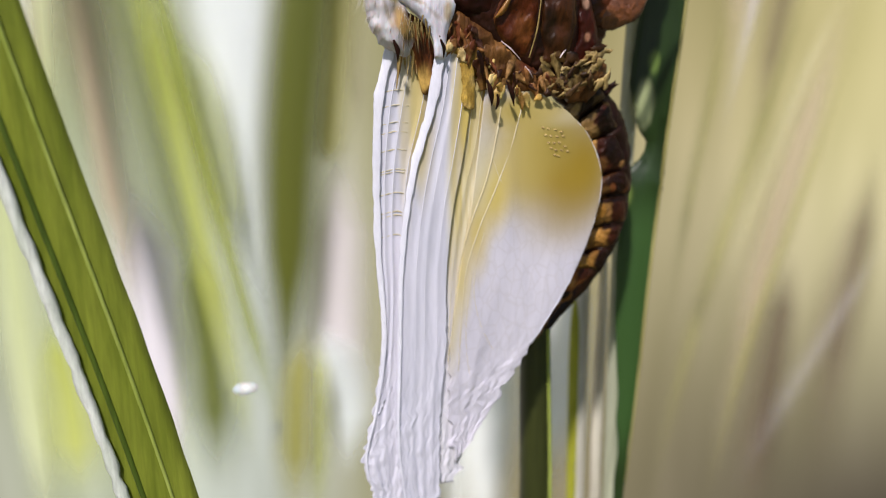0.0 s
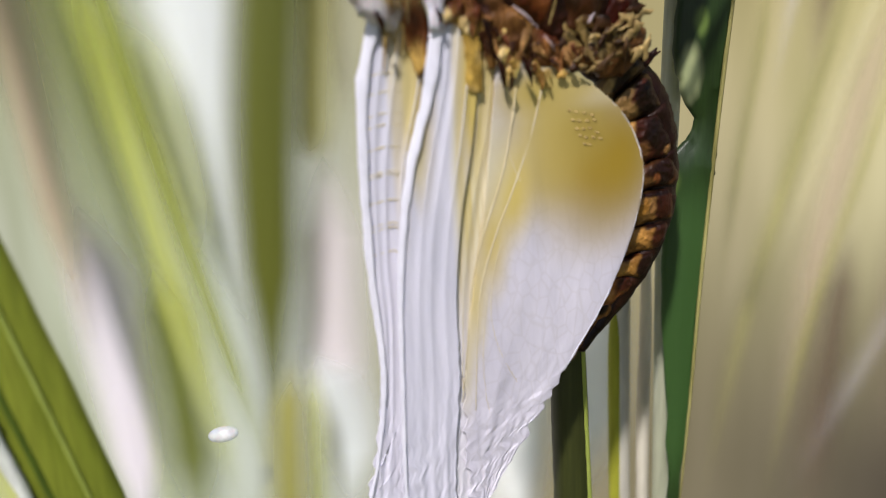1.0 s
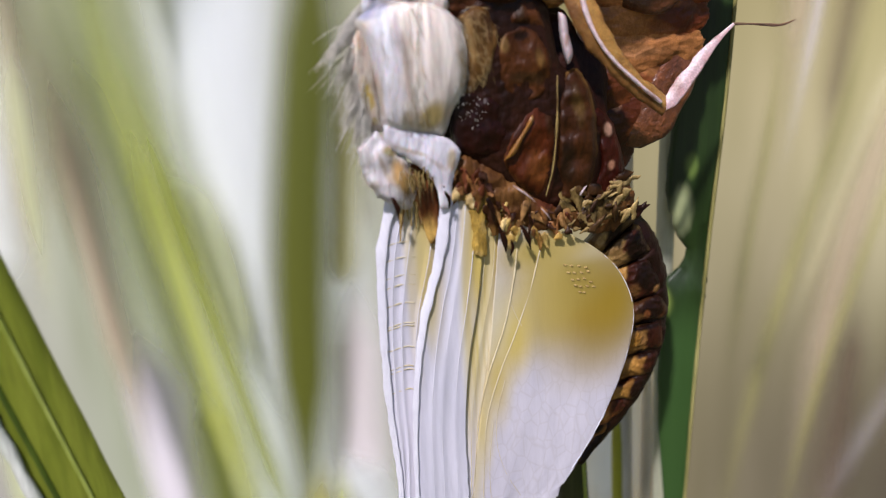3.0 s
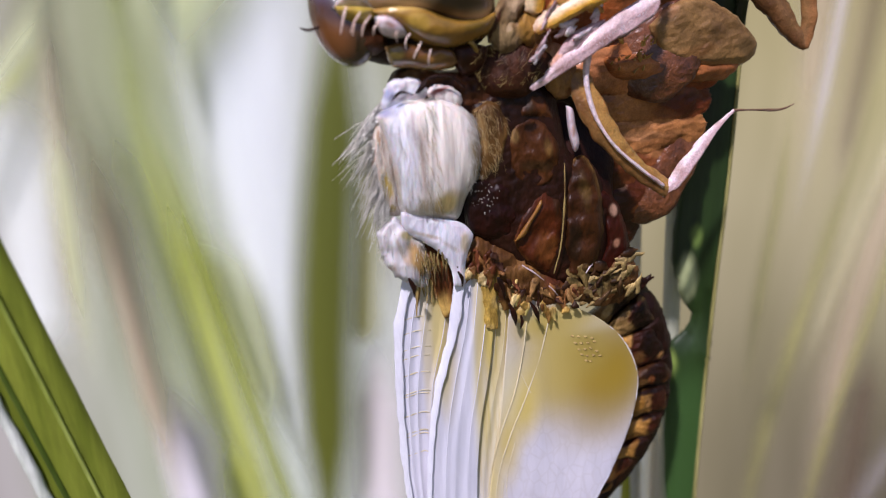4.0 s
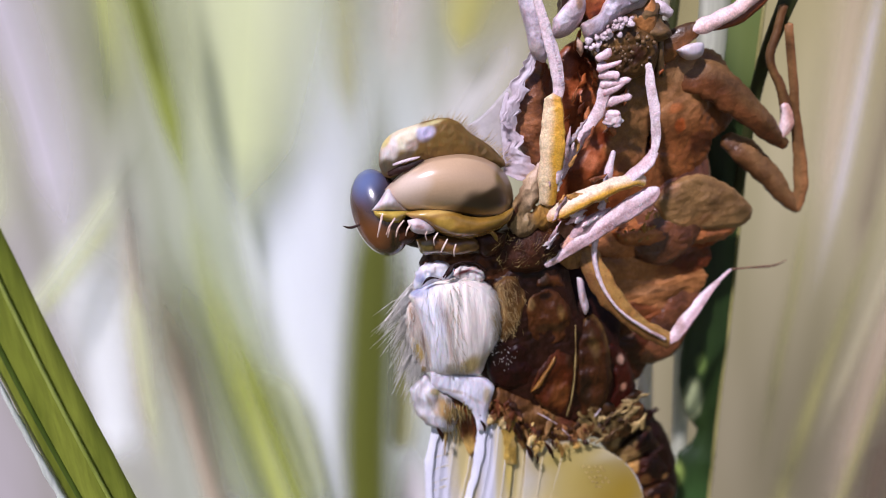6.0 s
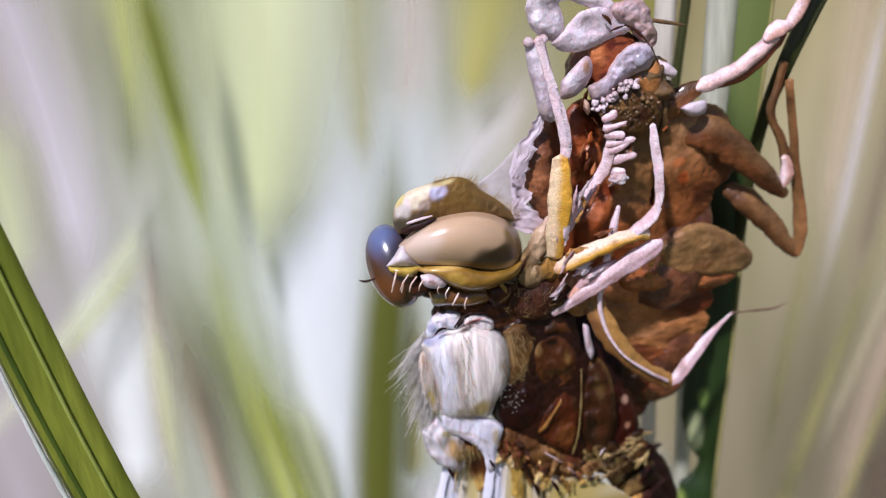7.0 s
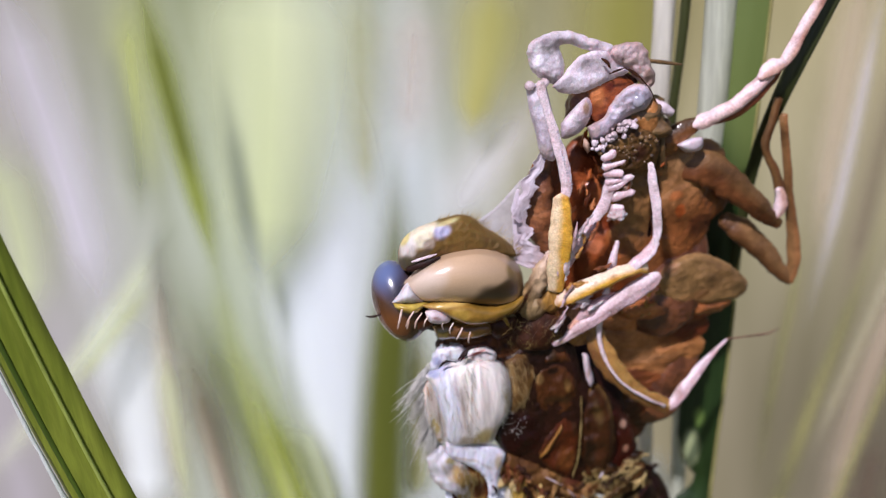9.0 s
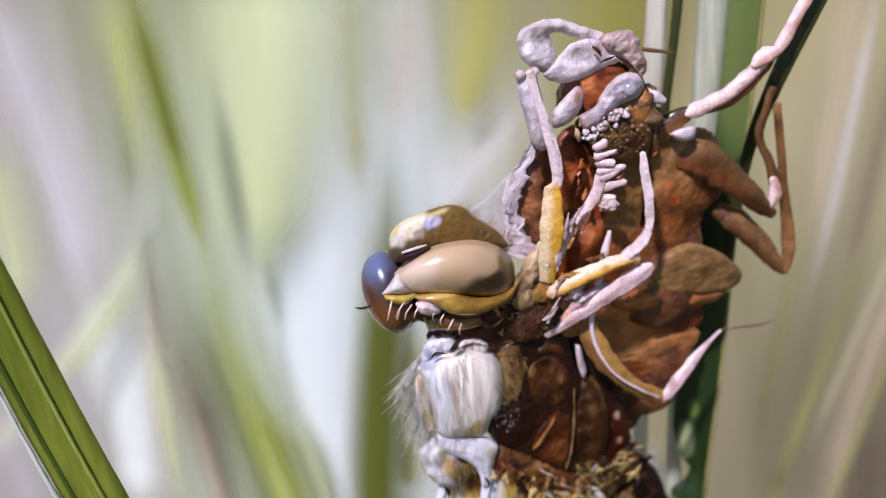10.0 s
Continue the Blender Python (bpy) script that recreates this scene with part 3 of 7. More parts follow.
# the leaf's dark middle paints shadow, its pale spots paint sun flecks
M_REED_LEAF = material("sun_flecked_leaf", (0.009, 0.022, 0.004), (0.022, 0.05, 0.009), (0.8, 0.8, 0.05), rough=0.45, bump=0.3, depth=0.05, fine=6.0, through=0.12, spots=(
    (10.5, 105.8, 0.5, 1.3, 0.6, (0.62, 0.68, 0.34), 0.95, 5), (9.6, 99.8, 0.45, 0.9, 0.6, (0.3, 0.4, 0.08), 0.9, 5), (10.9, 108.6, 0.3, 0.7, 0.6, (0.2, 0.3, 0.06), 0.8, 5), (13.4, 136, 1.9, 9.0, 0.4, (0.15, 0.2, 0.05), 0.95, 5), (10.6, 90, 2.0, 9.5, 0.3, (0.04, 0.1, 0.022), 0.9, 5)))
M_EDGE = material("pale_blade_edge", (0.55, 0.6, 0.5), (0.78, 0.8, 0.74), (1, 1, 0.2), rough=0.4, bump=0.5, depth=0.06, fine=5.0)
M_LEAF_EDGE = material("straw_leaf_edge", (0.2, 0.18, 0.05), (0.36, 0.33, 0.12), (1, 1, 0.1), rough=0.45, bump=0.2)
M_MIDRIB = material("yellow_midrib", (0.34, 0.42, 0.06), (0.5, 0.58, 0.14), (1, 1, 0.1), rough=0.4, bump=0.2, through=0.3)
M_LIME = material("lime_stem", (0.4, 0.42, 0.03), (0.54, 0.54, 0.06), (0.6, 0.6, 0.05), rough=0.5, bump=0.2, through=0.35)
M_PALE_REED = material("pale_reed", (0.5, 0.52, 0.36), (0.68, 0.7, 0.56), (0.5, 0.5, 0.04), rough=0.55, bump=0.2, through=0.3)
M_STRAW = material("straw_stem", (0.66, 0.62, 0.5), (0.82, 0.79, 0.68), (0.4, 0.4, 0.04), rough=0.55, bump=0.2, through=0.3)
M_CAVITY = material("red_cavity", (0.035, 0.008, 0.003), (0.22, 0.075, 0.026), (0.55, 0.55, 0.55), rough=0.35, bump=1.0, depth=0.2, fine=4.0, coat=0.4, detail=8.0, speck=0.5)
M_SOFT_OLD = material("meadow_blade", (0.2, 0.26, 0.06), (0.42, 0.46, 0.16), (0.15, 0.15, 0.015), rough=0.55, bump=0.1, through=0.4)
M_GROUND = material("damp_soil", (0.05, 0.045, 0.02), (0.16, 0.16, 0.06), (0.02, 0.02, 0.02), rough=0.8, bump=0.4, fine=8.0, depth=2.0)


def soft_blade_material(name, dark, light):
    return material(name, dark, light, (0.1, 0.1, 0.02), detail=1.0, rough=0.6, bump=0.0, grain=0.1, through=0.2, margin=True)


SOFT = {
    "lime": soft_blade_material("soft_lime", (0.50, 0.57, 0.07), (0.68, 0.72, 0.2)),
    "pale green": soft_blade_material("soft_pale_green", (0.64, 0.71, 0.36), (0.79, 0.84, 0.52)),
    "dark green": soft_blade_material("soft_dark_green", (0.07, 0.09, 0.006), (0.15, 0.16, 0.018)),
    "mid green": soft_blade_material("soft_mid_green", (0.26, 0.32, 0.04), (0.40, 0.44, 0.09)),
    "whitish": soft_blade_material("soft_whitish", (0.86, 0.90, 0.86), (0.94, 0.97, 0.95)),
    "lavender": soft_blade_material("soft_lavender", (0.84, 0.79, 0.88), (0.94, 0.90, 0.97)),
    "blue white": soft_blade_material("soft_blue_white", (0.81, 0.88, 0.90), (0.895, 0.95, 0.965)),
    "lilac grey": soft_blade_material("soft_lilac", (0.74, 0.69, 0.72), (0.86, 0.82, 0.84)),
    "tan": soft_blade_material("soft_tan", (0.5, 0.39, 0.27), (0.66, 0.54, 0.4)),
    "brown": soft_blade_material("soft_brown", (0.13, 0.09, 0.06), (0.22, 0.16, 0.11)),
    "cream": soft_blade_material("soft_cream", (0.80, 0.73, 0.42), (0.92, 0.87, 0.60)),
    "olive": soft_blade_material("soft_olive", (0.30, 0.29, 0.055), (0.44, 0.42, 0.12)),
}

M_GLINT = material("pale_glint", (0.7, 0.72, 0.78), (0.8, 0.82, 0.88), rough=0.3, bump=0.0, coat=0.5, sss=0.2, clear=0.5)

M_HIDE = material("insect_hide", (0.5, 0.36, 0.26), (1.45, 1.2, 0.95), (0.9, 0.9, 0.5), rough=0.46, shine=0.22, bump=0.8, depth=0.1, fine=4.0, coat=0.05, speck=0.3, detail=6.0, tinted=True, grain=0.5)
M_GLOSS = material("insect_gloss", (0.8, 0.75, 0.7), (1.2, 1.15, 1.1), (0.8, 0.8, 0.8), rough=0.26, bump=0.15, depth=0.05, fine=4.0, coat=0.5, speck=0.1, tinted=True, grain=0.3)
M_SHANK = material("insect_shank", (0.6, 0.44, 0.38), (1.2, 1.17, 1.17), (0.9, 0.9, 0.9), detail=7.0, rough=0.42, shine=0.35, bump=0.9, depth=0.1, fine=3.4, coat=0.12, sss=0.08, speck=0.45, tinted=True, grain=0.5, contrast=(0.26, 0.5))
M_FLEECE = material("insect_fleece", (0.84, 0.8, 0.77), (1.1, 1.09, 1.08), (1.6, 1.6, 0.16), rough=0.6, bump=0.5, depth=0.08, fine=3.0, sss=0.12, speck=0.1, tinted=True, grain=0.35)
M_SHELL = material("cast_hide", (0.52, 0.38, 0.27), (1.65, 1.32, 1.0), (0.55, 0.55, 0.6), rough=0.42, shine=0.3, bump=0.9, depth=0.1, fine=5.0, coat=0.12, speck=0.35, detail=7.0, tinted=True, grain=0.6)
M_FLAP = material("torn_skin", (0.5, 0.36, 0.24), (1.7, 1.5, 1.2), (1.3, 1.3, 0.6), rough=0.45, shine=0.3, bump=0.6, depth=0.1, fine=4.0, through=0.3, speck=0.4, detail=7.0, tinted=True, grain=0.6)
M_BONE = material("bleached_skin", (0.72, 0.66, 0.64), (1.15, 1.13, 1.12), (0.9, 0.9, 0.9), rough=0.5, shine=0.3, bump=0.9, depth=0.12, fine=3.0, through=0.12, sss=0.1, speck=0.35, detail=8.0, tinted=True, grain=0.5, contrast=(0.3, 0.55))
M_EYE_CAP = material("grey_eye_cap", (0.3, 0.28, 0.33), (0.45, 0.42, 0.47), rough=0.18, bump=0.05, coat=0.8)
M_NECK = material("neck_skin", (0.014, 0.004, 0.002), (0.07, 0.022, 0.007), (0.9, 0.9, 0.9), shine=0.2, rough=0.55, bump=0.8, depth=0.14, fine=4.0, speck=0.5)
M_VEIL = material("thin_veil", (0.68, 0.6, 0.66), (0.8, 0.74, 0.8), (0.5, 0.5, 0.5), rough=0.5, bump=0.1, fine=4.0, through=0.3, grain=0.4, clear=0.6)
M_FILM = material("bleached_film", (0.6, 0.48, 0.5), (0.8, 0.74, 0.8), (0.8, 0.8, 0.8), rough=0.5, bump=0.3, fine=4.0, through=0.3, grain=0.4)
M_STRAWHAIR = material("straw_hair", (0.22, 0.13, 0.04), (0.5, 0.36, 0.14), (1, 1, 1), rough=0.45, bump=0.0)


# ---- the setting ----
def build_setting():
    bm = bmesh.new()
    bmesh.ops.create_grid(bm, x_segments=40, y_segments=40, size=400)
    for v in bm.verts:
        v.co.z = 0.02 * noise.noise(v.co * 0.15) - 0.02
    tagged(part("ground", bm, M_GROUND), "damp marshy ground under the reeds", "ground", kind="structure")
    # the far bank: a curved screen that glows in sunlit reed colours, out of focus
    m = bpy.data.materials.new("glowing_far_meadow")
    m.use_nodes = True
    nt = m.node_tree
    nt.nodes.remove(nt.nodes["Principled BSDF"])
    geo = nt.nodes.new("ShaderNodeNewGeometry")
    across = nt.nodes.new("ShaderNodeSeparateXYZ")
    nt.links.new(geo.outputs["Position"], across.inputs[0])
    span = nt.nodes.new("ShaderNodeMapRange")
    span.inputs[1].default_value, span.inputs[2].default_value = -0.15, 0.85
    nt.links.new(across.outputs[0], span.inputs[0])
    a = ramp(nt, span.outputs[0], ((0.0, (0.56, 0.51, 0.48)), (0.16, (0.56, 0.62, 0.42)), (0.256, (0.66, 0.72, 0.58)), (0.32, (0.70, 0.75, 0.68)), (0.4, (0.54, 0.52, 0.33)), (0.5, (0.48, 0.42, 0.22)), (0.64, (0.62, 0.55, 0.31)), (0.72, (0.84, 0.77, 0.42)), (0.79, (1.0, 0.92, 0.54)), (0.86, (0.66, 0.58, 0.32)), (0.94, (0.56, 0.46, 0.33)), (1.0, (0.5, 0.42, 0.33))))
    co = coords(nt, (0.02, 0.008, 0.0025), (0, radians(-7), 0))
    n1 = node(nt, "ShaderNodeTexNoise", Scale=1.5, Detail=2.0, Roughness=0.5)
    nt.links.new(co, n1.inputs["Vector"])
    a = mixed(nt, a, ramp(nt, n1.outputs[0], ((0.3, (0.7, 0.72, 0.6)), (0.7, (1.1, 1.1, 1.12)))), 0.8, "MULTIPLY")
    low = nt.nodes.new("ShaderNodeMapRange")  # a vignette: the glow is painted darker low on the right
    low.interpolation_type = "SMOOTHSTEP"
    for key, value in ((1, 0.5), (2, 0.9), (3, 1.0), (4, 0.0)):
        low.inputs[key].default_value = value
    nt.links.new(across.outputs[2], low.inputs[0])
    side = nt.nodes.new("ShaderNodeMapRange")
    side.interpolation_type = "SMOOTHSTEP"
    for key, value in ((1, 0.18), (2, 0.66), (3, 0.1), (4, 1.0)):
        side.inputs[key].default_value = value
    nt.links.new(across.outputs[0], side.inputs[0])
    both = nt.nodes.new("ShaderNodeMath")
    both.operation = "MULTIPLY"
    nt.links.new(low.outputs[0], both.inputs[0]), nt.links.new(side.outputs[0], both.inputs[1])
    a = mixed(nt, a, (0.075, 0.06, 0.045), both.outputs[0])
    crest = nt.nodes.new("ShaderNodeMapRange")  # the screen turns darker and more olive towards its top
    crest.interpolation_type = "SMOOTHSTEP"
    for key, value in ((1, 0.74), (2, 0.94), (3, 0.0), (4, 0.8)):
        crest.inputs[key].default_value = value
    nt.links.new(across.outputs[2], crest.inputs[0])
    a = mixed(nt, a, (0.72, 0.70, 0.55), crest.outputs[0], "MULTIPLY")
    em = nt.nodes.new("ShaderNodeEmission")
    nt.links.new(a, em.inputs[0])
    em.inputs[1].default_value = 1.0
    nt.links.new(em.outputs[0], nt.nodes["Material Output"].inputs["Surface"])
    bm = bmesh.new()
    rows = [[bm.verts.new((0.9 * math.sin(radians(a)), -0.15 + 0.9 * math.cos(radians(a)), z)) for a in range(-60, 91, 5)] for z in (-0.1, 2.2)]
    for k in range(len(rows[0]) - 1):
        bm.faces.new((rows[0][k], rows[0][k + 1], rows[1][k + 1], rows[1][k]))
    tagged(part("backdrop", bm, m), "glowing screen coloured as sunlit meadow far behind, pale green and tan", "backdrop", kind="structure")


# ---- the plants ----
def build_plants():
    # the broad blade beside the insect, folded along its midrib
    g = thing("sedge", "broad fresh green grass blade with pale edge and light midrib", "sedge")
    line = [(-35.0, 160, -2), (-30.8, 135, -2), (-27.5, 118, -1.4), (-24.4, 105, -0.8), (-21.3, 92, -0.6), (-18.4, 78, -0.6), (-7, 20, -0.6), (30, -895, 0)]
    wide = [1.2, 1.5, 1.75, 1.8, 1.85, 1.9, 2.2, 2.0]
    part("leaf", blade([(*p, w) for p, w in zip(line, wide)], 160, 0.4, 0.15, wave=0.05, seed=3), M_BLADE, g)
    part("midrib", tube([(p[0] + 0.5, p[1], p[2] - 0.62, 0.11) for p in line], 90, 8), M_MIDRIB, g, "light yellow-green midrib")
    part("furrow", tube([(p[0] - 0.9, p[1], p[2] - 0.36, 0.16) for p in line], 90, 8), M_FURROW, g, "dark green furrow")
    part("edge", tube([(p[0] - w * 0.98, p[1] - 0.1, p[2] - 0.1, 0.3 if 60 < p[1] < 107 else 0.12) for p, w in zip(line, wide)], 140, 8, rough=0.5), M_EDGE, g, "pale rough blade edge")

    g = thing("reed_leaf", "reed leaf painted shadow-dark with sun flecks, held by the insect", "reed leaf")
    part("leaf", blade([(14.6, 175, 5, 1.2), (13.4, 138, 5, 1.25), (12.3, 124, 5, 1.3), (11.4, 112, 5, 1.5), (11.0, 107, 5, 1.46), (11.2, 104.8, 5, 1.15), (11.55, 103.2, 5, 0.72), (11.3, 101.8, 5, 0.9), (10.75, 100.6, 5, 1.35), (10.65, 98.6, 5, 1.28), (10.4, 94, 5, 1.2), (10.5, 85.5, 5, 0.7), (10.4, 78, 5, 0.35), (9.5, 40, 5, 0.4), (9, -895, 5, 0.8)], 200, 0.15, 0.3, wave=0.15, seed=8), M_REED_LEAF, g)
    part("edge", tube([(16.0, 175, 4.5, 0.07), (14.65, 138, 4.5, 0.12), (13.6, 124, 4.5, 0.13), (12.9, 112, 4.5, 0.13), (12.25, 104, 4.5, 0.13), (11.6, 94, 4.5, 0.12), (11.2, 85.5, 4.5, 0.1), (10.75, 78, 4.5, 0.05)], 60, 6), M_LEAF_EDGE, g, "leaf edge painted pale as if lit")

    rnd = random.Random(21)
    verts, faces = [], []
    while len(faces) < 9000:  # low reeds round about
        x, y = rnd.gauss(0, 2.2), rnd.gauss(0, 2.2)
        far = math.hypot(x, y + 0.15)
        if far < 0.5 or (y > -0.35 and far < 1.05):
            continue
        h, a, w = rnd.uniform(0.35, 0.8), rnd.uniform(0, 2 * math.pi), rnd.uniform(0.004, 0.009)
        lean = (rnd.gauss(0, 0.1), rnd.gauss(0, 0.1))
        n = len(verts)
        for u, k in ((0, 1.0), (0.55, 0.8)):
            for s in (-1, 1):
                verts.append((x + lean[0] * u * u + s * w * k * math.cos(a), y + lean[1] * u * u + s * w * k * math.sin(a), h * u - 0.02))
        verts.append((x + lean[0], y + lean[1], h))
        faces += [(n, n + 1, n + 3, n + 2), (n + 2, n + 3, n + 4)]
    me = bpy.data.meshes.new("reed_bed")
    me.from_pydata(verts, [], faces)
    me.materials.append(M_SOFT_OLD)
    tagged(new("reed_bed", me), "dense green reeds and grass on the marshy ground", "reeds", kind="stuff")

    def stem(label, mat, pts, extra=None):
        g = thing("reed", label, "reed", "reeds round the insect")
        x, _, y, r = pts[-1]
        part("stem", tube(pts + [(x + 0.8, 40, y, r), (x + 4, -895, y, r * 1.4)], 70, 14, rough=0.03), mat, g)
        part("node", tube([(x + 1.2, 31, y, r * 1.2), (x + 1.2, 29, y, r * 1.25)], 6, 12), mat, g)
        return g
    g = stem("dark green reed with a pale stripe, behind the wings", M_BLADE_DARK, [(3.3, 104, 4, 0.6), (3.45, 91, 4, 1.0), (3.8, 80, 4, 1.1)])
    part("stripe", tube([(4.2, 98, 3.1, 0.12), (4.25, 91, 3.1, 0.14), (4.75, 80, 3.1, 0.16), (5.5, 40, 3.1, 0.16)], 40, 8), M_MIDRIB, g, "pale green stripe")
    stem("lime-green young reed in the sun", M_LIME, [(6.89, 93.60, 9, 0.25), (6.80, 90.65, 9, 0.42), (6.88, 84.43, 9, 0.46), (7.01, 78.66, 9, 0.46)])
    stem("pale straw-coloured dry reed", M_STRAW, [(8.64, 95.18, 9.5, 0.3), (8.74, 90.32, 9.5, 0.4), (8.71, 84.05, 9.5, 0.42), (8.80, 78.22, 9.5, 0.42)])
    stem("whitish dry reed behind the cast skin", M_STRAW, [(8.2, 150, 9, 0.7), (7.8, 138, 9, 0.7), (7.4, 128, 9, 0.7), (7.0, 110, 9, 0.6)])
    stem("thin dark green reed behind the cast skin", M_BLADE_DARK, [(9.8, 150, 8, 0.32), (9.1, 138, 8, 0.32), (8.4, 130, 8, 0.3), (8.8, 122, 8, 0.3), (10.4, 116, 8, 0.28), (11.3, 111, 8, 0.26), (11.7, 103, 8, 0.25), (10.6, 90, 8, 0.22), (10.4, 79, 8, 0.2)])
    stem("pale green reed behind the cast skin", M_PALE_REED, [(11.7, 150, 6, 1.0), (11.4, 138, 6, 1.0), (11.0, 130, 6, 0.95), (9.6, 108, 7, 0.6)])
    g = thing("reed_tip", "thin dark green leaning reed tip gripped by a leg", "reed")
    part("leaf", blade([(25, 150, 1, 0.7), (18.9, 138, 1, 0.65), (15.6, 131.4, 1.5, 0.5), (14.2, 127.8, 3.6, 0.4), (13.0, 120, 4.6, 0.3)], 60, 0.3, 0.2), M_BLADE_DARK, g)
    # blades between the insect and the far bank
    tufts = []
    for k, x in enumerate((-24.0, -12.0, 2.0, 20.0)):
        g = thing("grass_tuft", "sunlit tuft of pale green and tan grass in the meadow", "grass tuft", "meadow tufts")
        part("stalk", tube([(x, 20, 40, 0.5), (x + 1, -200, 40, 0.8), (x + 3, -895, 36, 1.2)], 20, 8), M_STRAW, g)
        tufts.append((x, g))

    def soft_blade(tone, density, *pts):
        g = min(tufts, key=lambda q: abs(q[0] - pts[1][0]))[1]
        part("blade", thin_blade(list(pts), density), SOFT[tone], g, tone + " blade")
    build_meadow(soft_blade)
    # pale ellipsoid added in place of an out-of-focus glint
    part("glint_drop", ball(-14.19, 90.53, 7, 0.8, 0.42, 0.4, tilt=0, seg=24, rings=14), M_GLINT, tufts[1][1], "pale drop added for a bright glint")


def build_meadow(soft_blade):
    """The blades between the insect and the far bank: tone, density, then (x, z, y, half width) places."""
    soft_blade("dark green", 1, (-7.8, 134, 11, 1.8), (-8.4, 127, 11, 2.2), (-9.2, 119.5, 11, 2.8), (-10.0, 113, 11, 3.1), (-10.7, 106, 11, 3.2), (-11.1, 99, 11, 2.7), (-11.5, 91, 11, 2.0), (-11.8, 80, 11, 1.6))
    soft_blade("blue white", 1, (-10.7, 147.6, 14, 7.04), (-12.5, 133.3, 14, 7.60), (-13.2, 117.6, 14, 5.72), (-13.1, 109.6, 14, 4.41), (-12.6, 100.1, 14, 2.54), (-11.9, 93.1, 14, 1.57))
    soft_blade("pale green", 0.75, (-12.5, 149.1, 13, 6.81), (-13.7, 140.5, 13, 8.10), (-15.1, 130.7, 13, 6.00), (-16.4, 121.4, 13, 2.62))
    soft_blade("lavender", 0.5, (-26.5, 152.3, 13.5, 4.20), (-25.7, 143.5, 13.5, 4.46), (-25.0, 135.3, 13.5, 4.47), (-24.6, 127.9, 13.5, 3.45), (-24.2, 120.0, 13.5, 1.55))
    soft_blade("pale green", 0.6, (-28.4, 139.9, 14, 2.73), (-27.7, 133.3, 14, 3.80), (-27.7, 128.3, 14, 2.93), (-28.3, 122.7, 14, 2.01))
    soft_blade("whitish", 0.9, (-24.3, 126.6, 14.5, 2.02), (-23.8, 119.9, 14.5, 4.70), (-24.0, 111.5, 14.5, 2.88), (-24.5, 107.0, 14.5, 4.00))
    soft_blade("tan", 0.5, (-20.9, 131.1, 12, 0.86), (-21.5, 123.8, 12, 1.61), (-22.1, 114.5, 12, 1.88), (-22.5, 105.0, 12, 0.99))
    soft_blade("tan", 0.7, (-20.8, 125.2, 12.5, 2.23), (-20.3, 116.5, 12.5, 2.56), (-19.8, 108.3, 12.5, 2.00), (-19.5, 102.9, 12.5, 1.78), (-19.0, 94.7, 12.5, 0.73))
    soft_blade("brown", 0.16, (-19.8, 122.4, 11.5, 1.12), (-19.6, 115.6, 11.5, 1.77), (-19.4, 110.1, 11.5, 1.46), (-19.3, 105.6, 11.5, 1.36), (-19.1, 99.2, 11.5, 0.47))
    soft_blade("lime", 0.6, (-18.2, 121.6, 11, 1.51), (-17.5, 115.7, 11, 2.17), (-16.6, 108.1, 11, 2.50), (-15.6, 100.3, 11, 2.19), (-14.7, 93.4, 11, 1.83), (-13.2, 81.7, 11, 1.57))
    soft_blade("lavender", 0.95, (-18.9, 106.3, 13, 0.86), (-18.4, 101.0, 13, 2.75), (-18.1, 95.1, 13, 2.99), (-18.0, 87.9, 13, 2.03), (-18.1, 82.0, 13, 1.04))
    soft_blade("mid green", 0.6, (-17.9, 121.8, 10, 0.82), (-17.3, 117.9, 10, 1.14), (-16.6, 113.4, 10, 1.10), (-15.6, 107.2, 10, 0.99), (-14.4, 100.1, 10, 1.13), (-13.3, 93.8, 10, 1.27), (-12.5, 89.3, 10, 1.51), (-11.2, 82.3, 10, 2.08))
    soft_blade("lime", 0.5, (-20.8, 128.2, 12.9, 3.30), (-19.3, 120.0, 12.9, 4.69), (-18.0, 111.8, 12.9, 5.42), (-16.4, 99.6, 12.9, 4.98), (-15.4, 89.0, 12.9, 3.85))
    soft_blade("lime", 0.8, (-16.3, 102.3, 10.5, 0.46), (-15.9, 97.1, 10.5, 2.19), (-15.6, 90.1, 10.5, 2.96), (-15.7, 81.7, 10.5, 3.07))
    soft_blade("lime", 0.7, (-23.7, 97.8, 10.5, 0.45), (-22.9, 91.8, 10.5, 2.79), (-22.8, 83.8, 10.5, 3.38))
    soft_blade("pale green", 0.8, (-24.6, 110.3, 12, 0.86), (-24.6, 105.3, 12, 2.20), (-24.6, 97.3, 12, 2.29), (-24.5, 88.2, 12, 1.91), (-24.4, 82.0, 12, 1.48))
    soft_blade("pale green", 0.8, (-17.0, 115.0, 12.5, 2.24), (-15.6, 110.6, 12.5, 2.77), (-14.4, 104.1, 12.5, 1.92), (-14.0, 98.4, 12.5, 0.99))
    soft_blade("olive", 0.7, (-7.4, 122.8, 11.8, 1.59), (-7.9, 116.6, 11.8, 2.32), (-8.2, 111.7, 11.8, 2.21), (-8.7, 105.7, 11.8, 2.07), (-8.8, 104.3, 11.8, 0.99))
    soft_blade("brown", 0.3, (-7.1, 118.8, 12.2, 1.27), (-7.2, 112.0, 12.2, 2.10), (-6.7, 105.7, 12.2, 1.50))
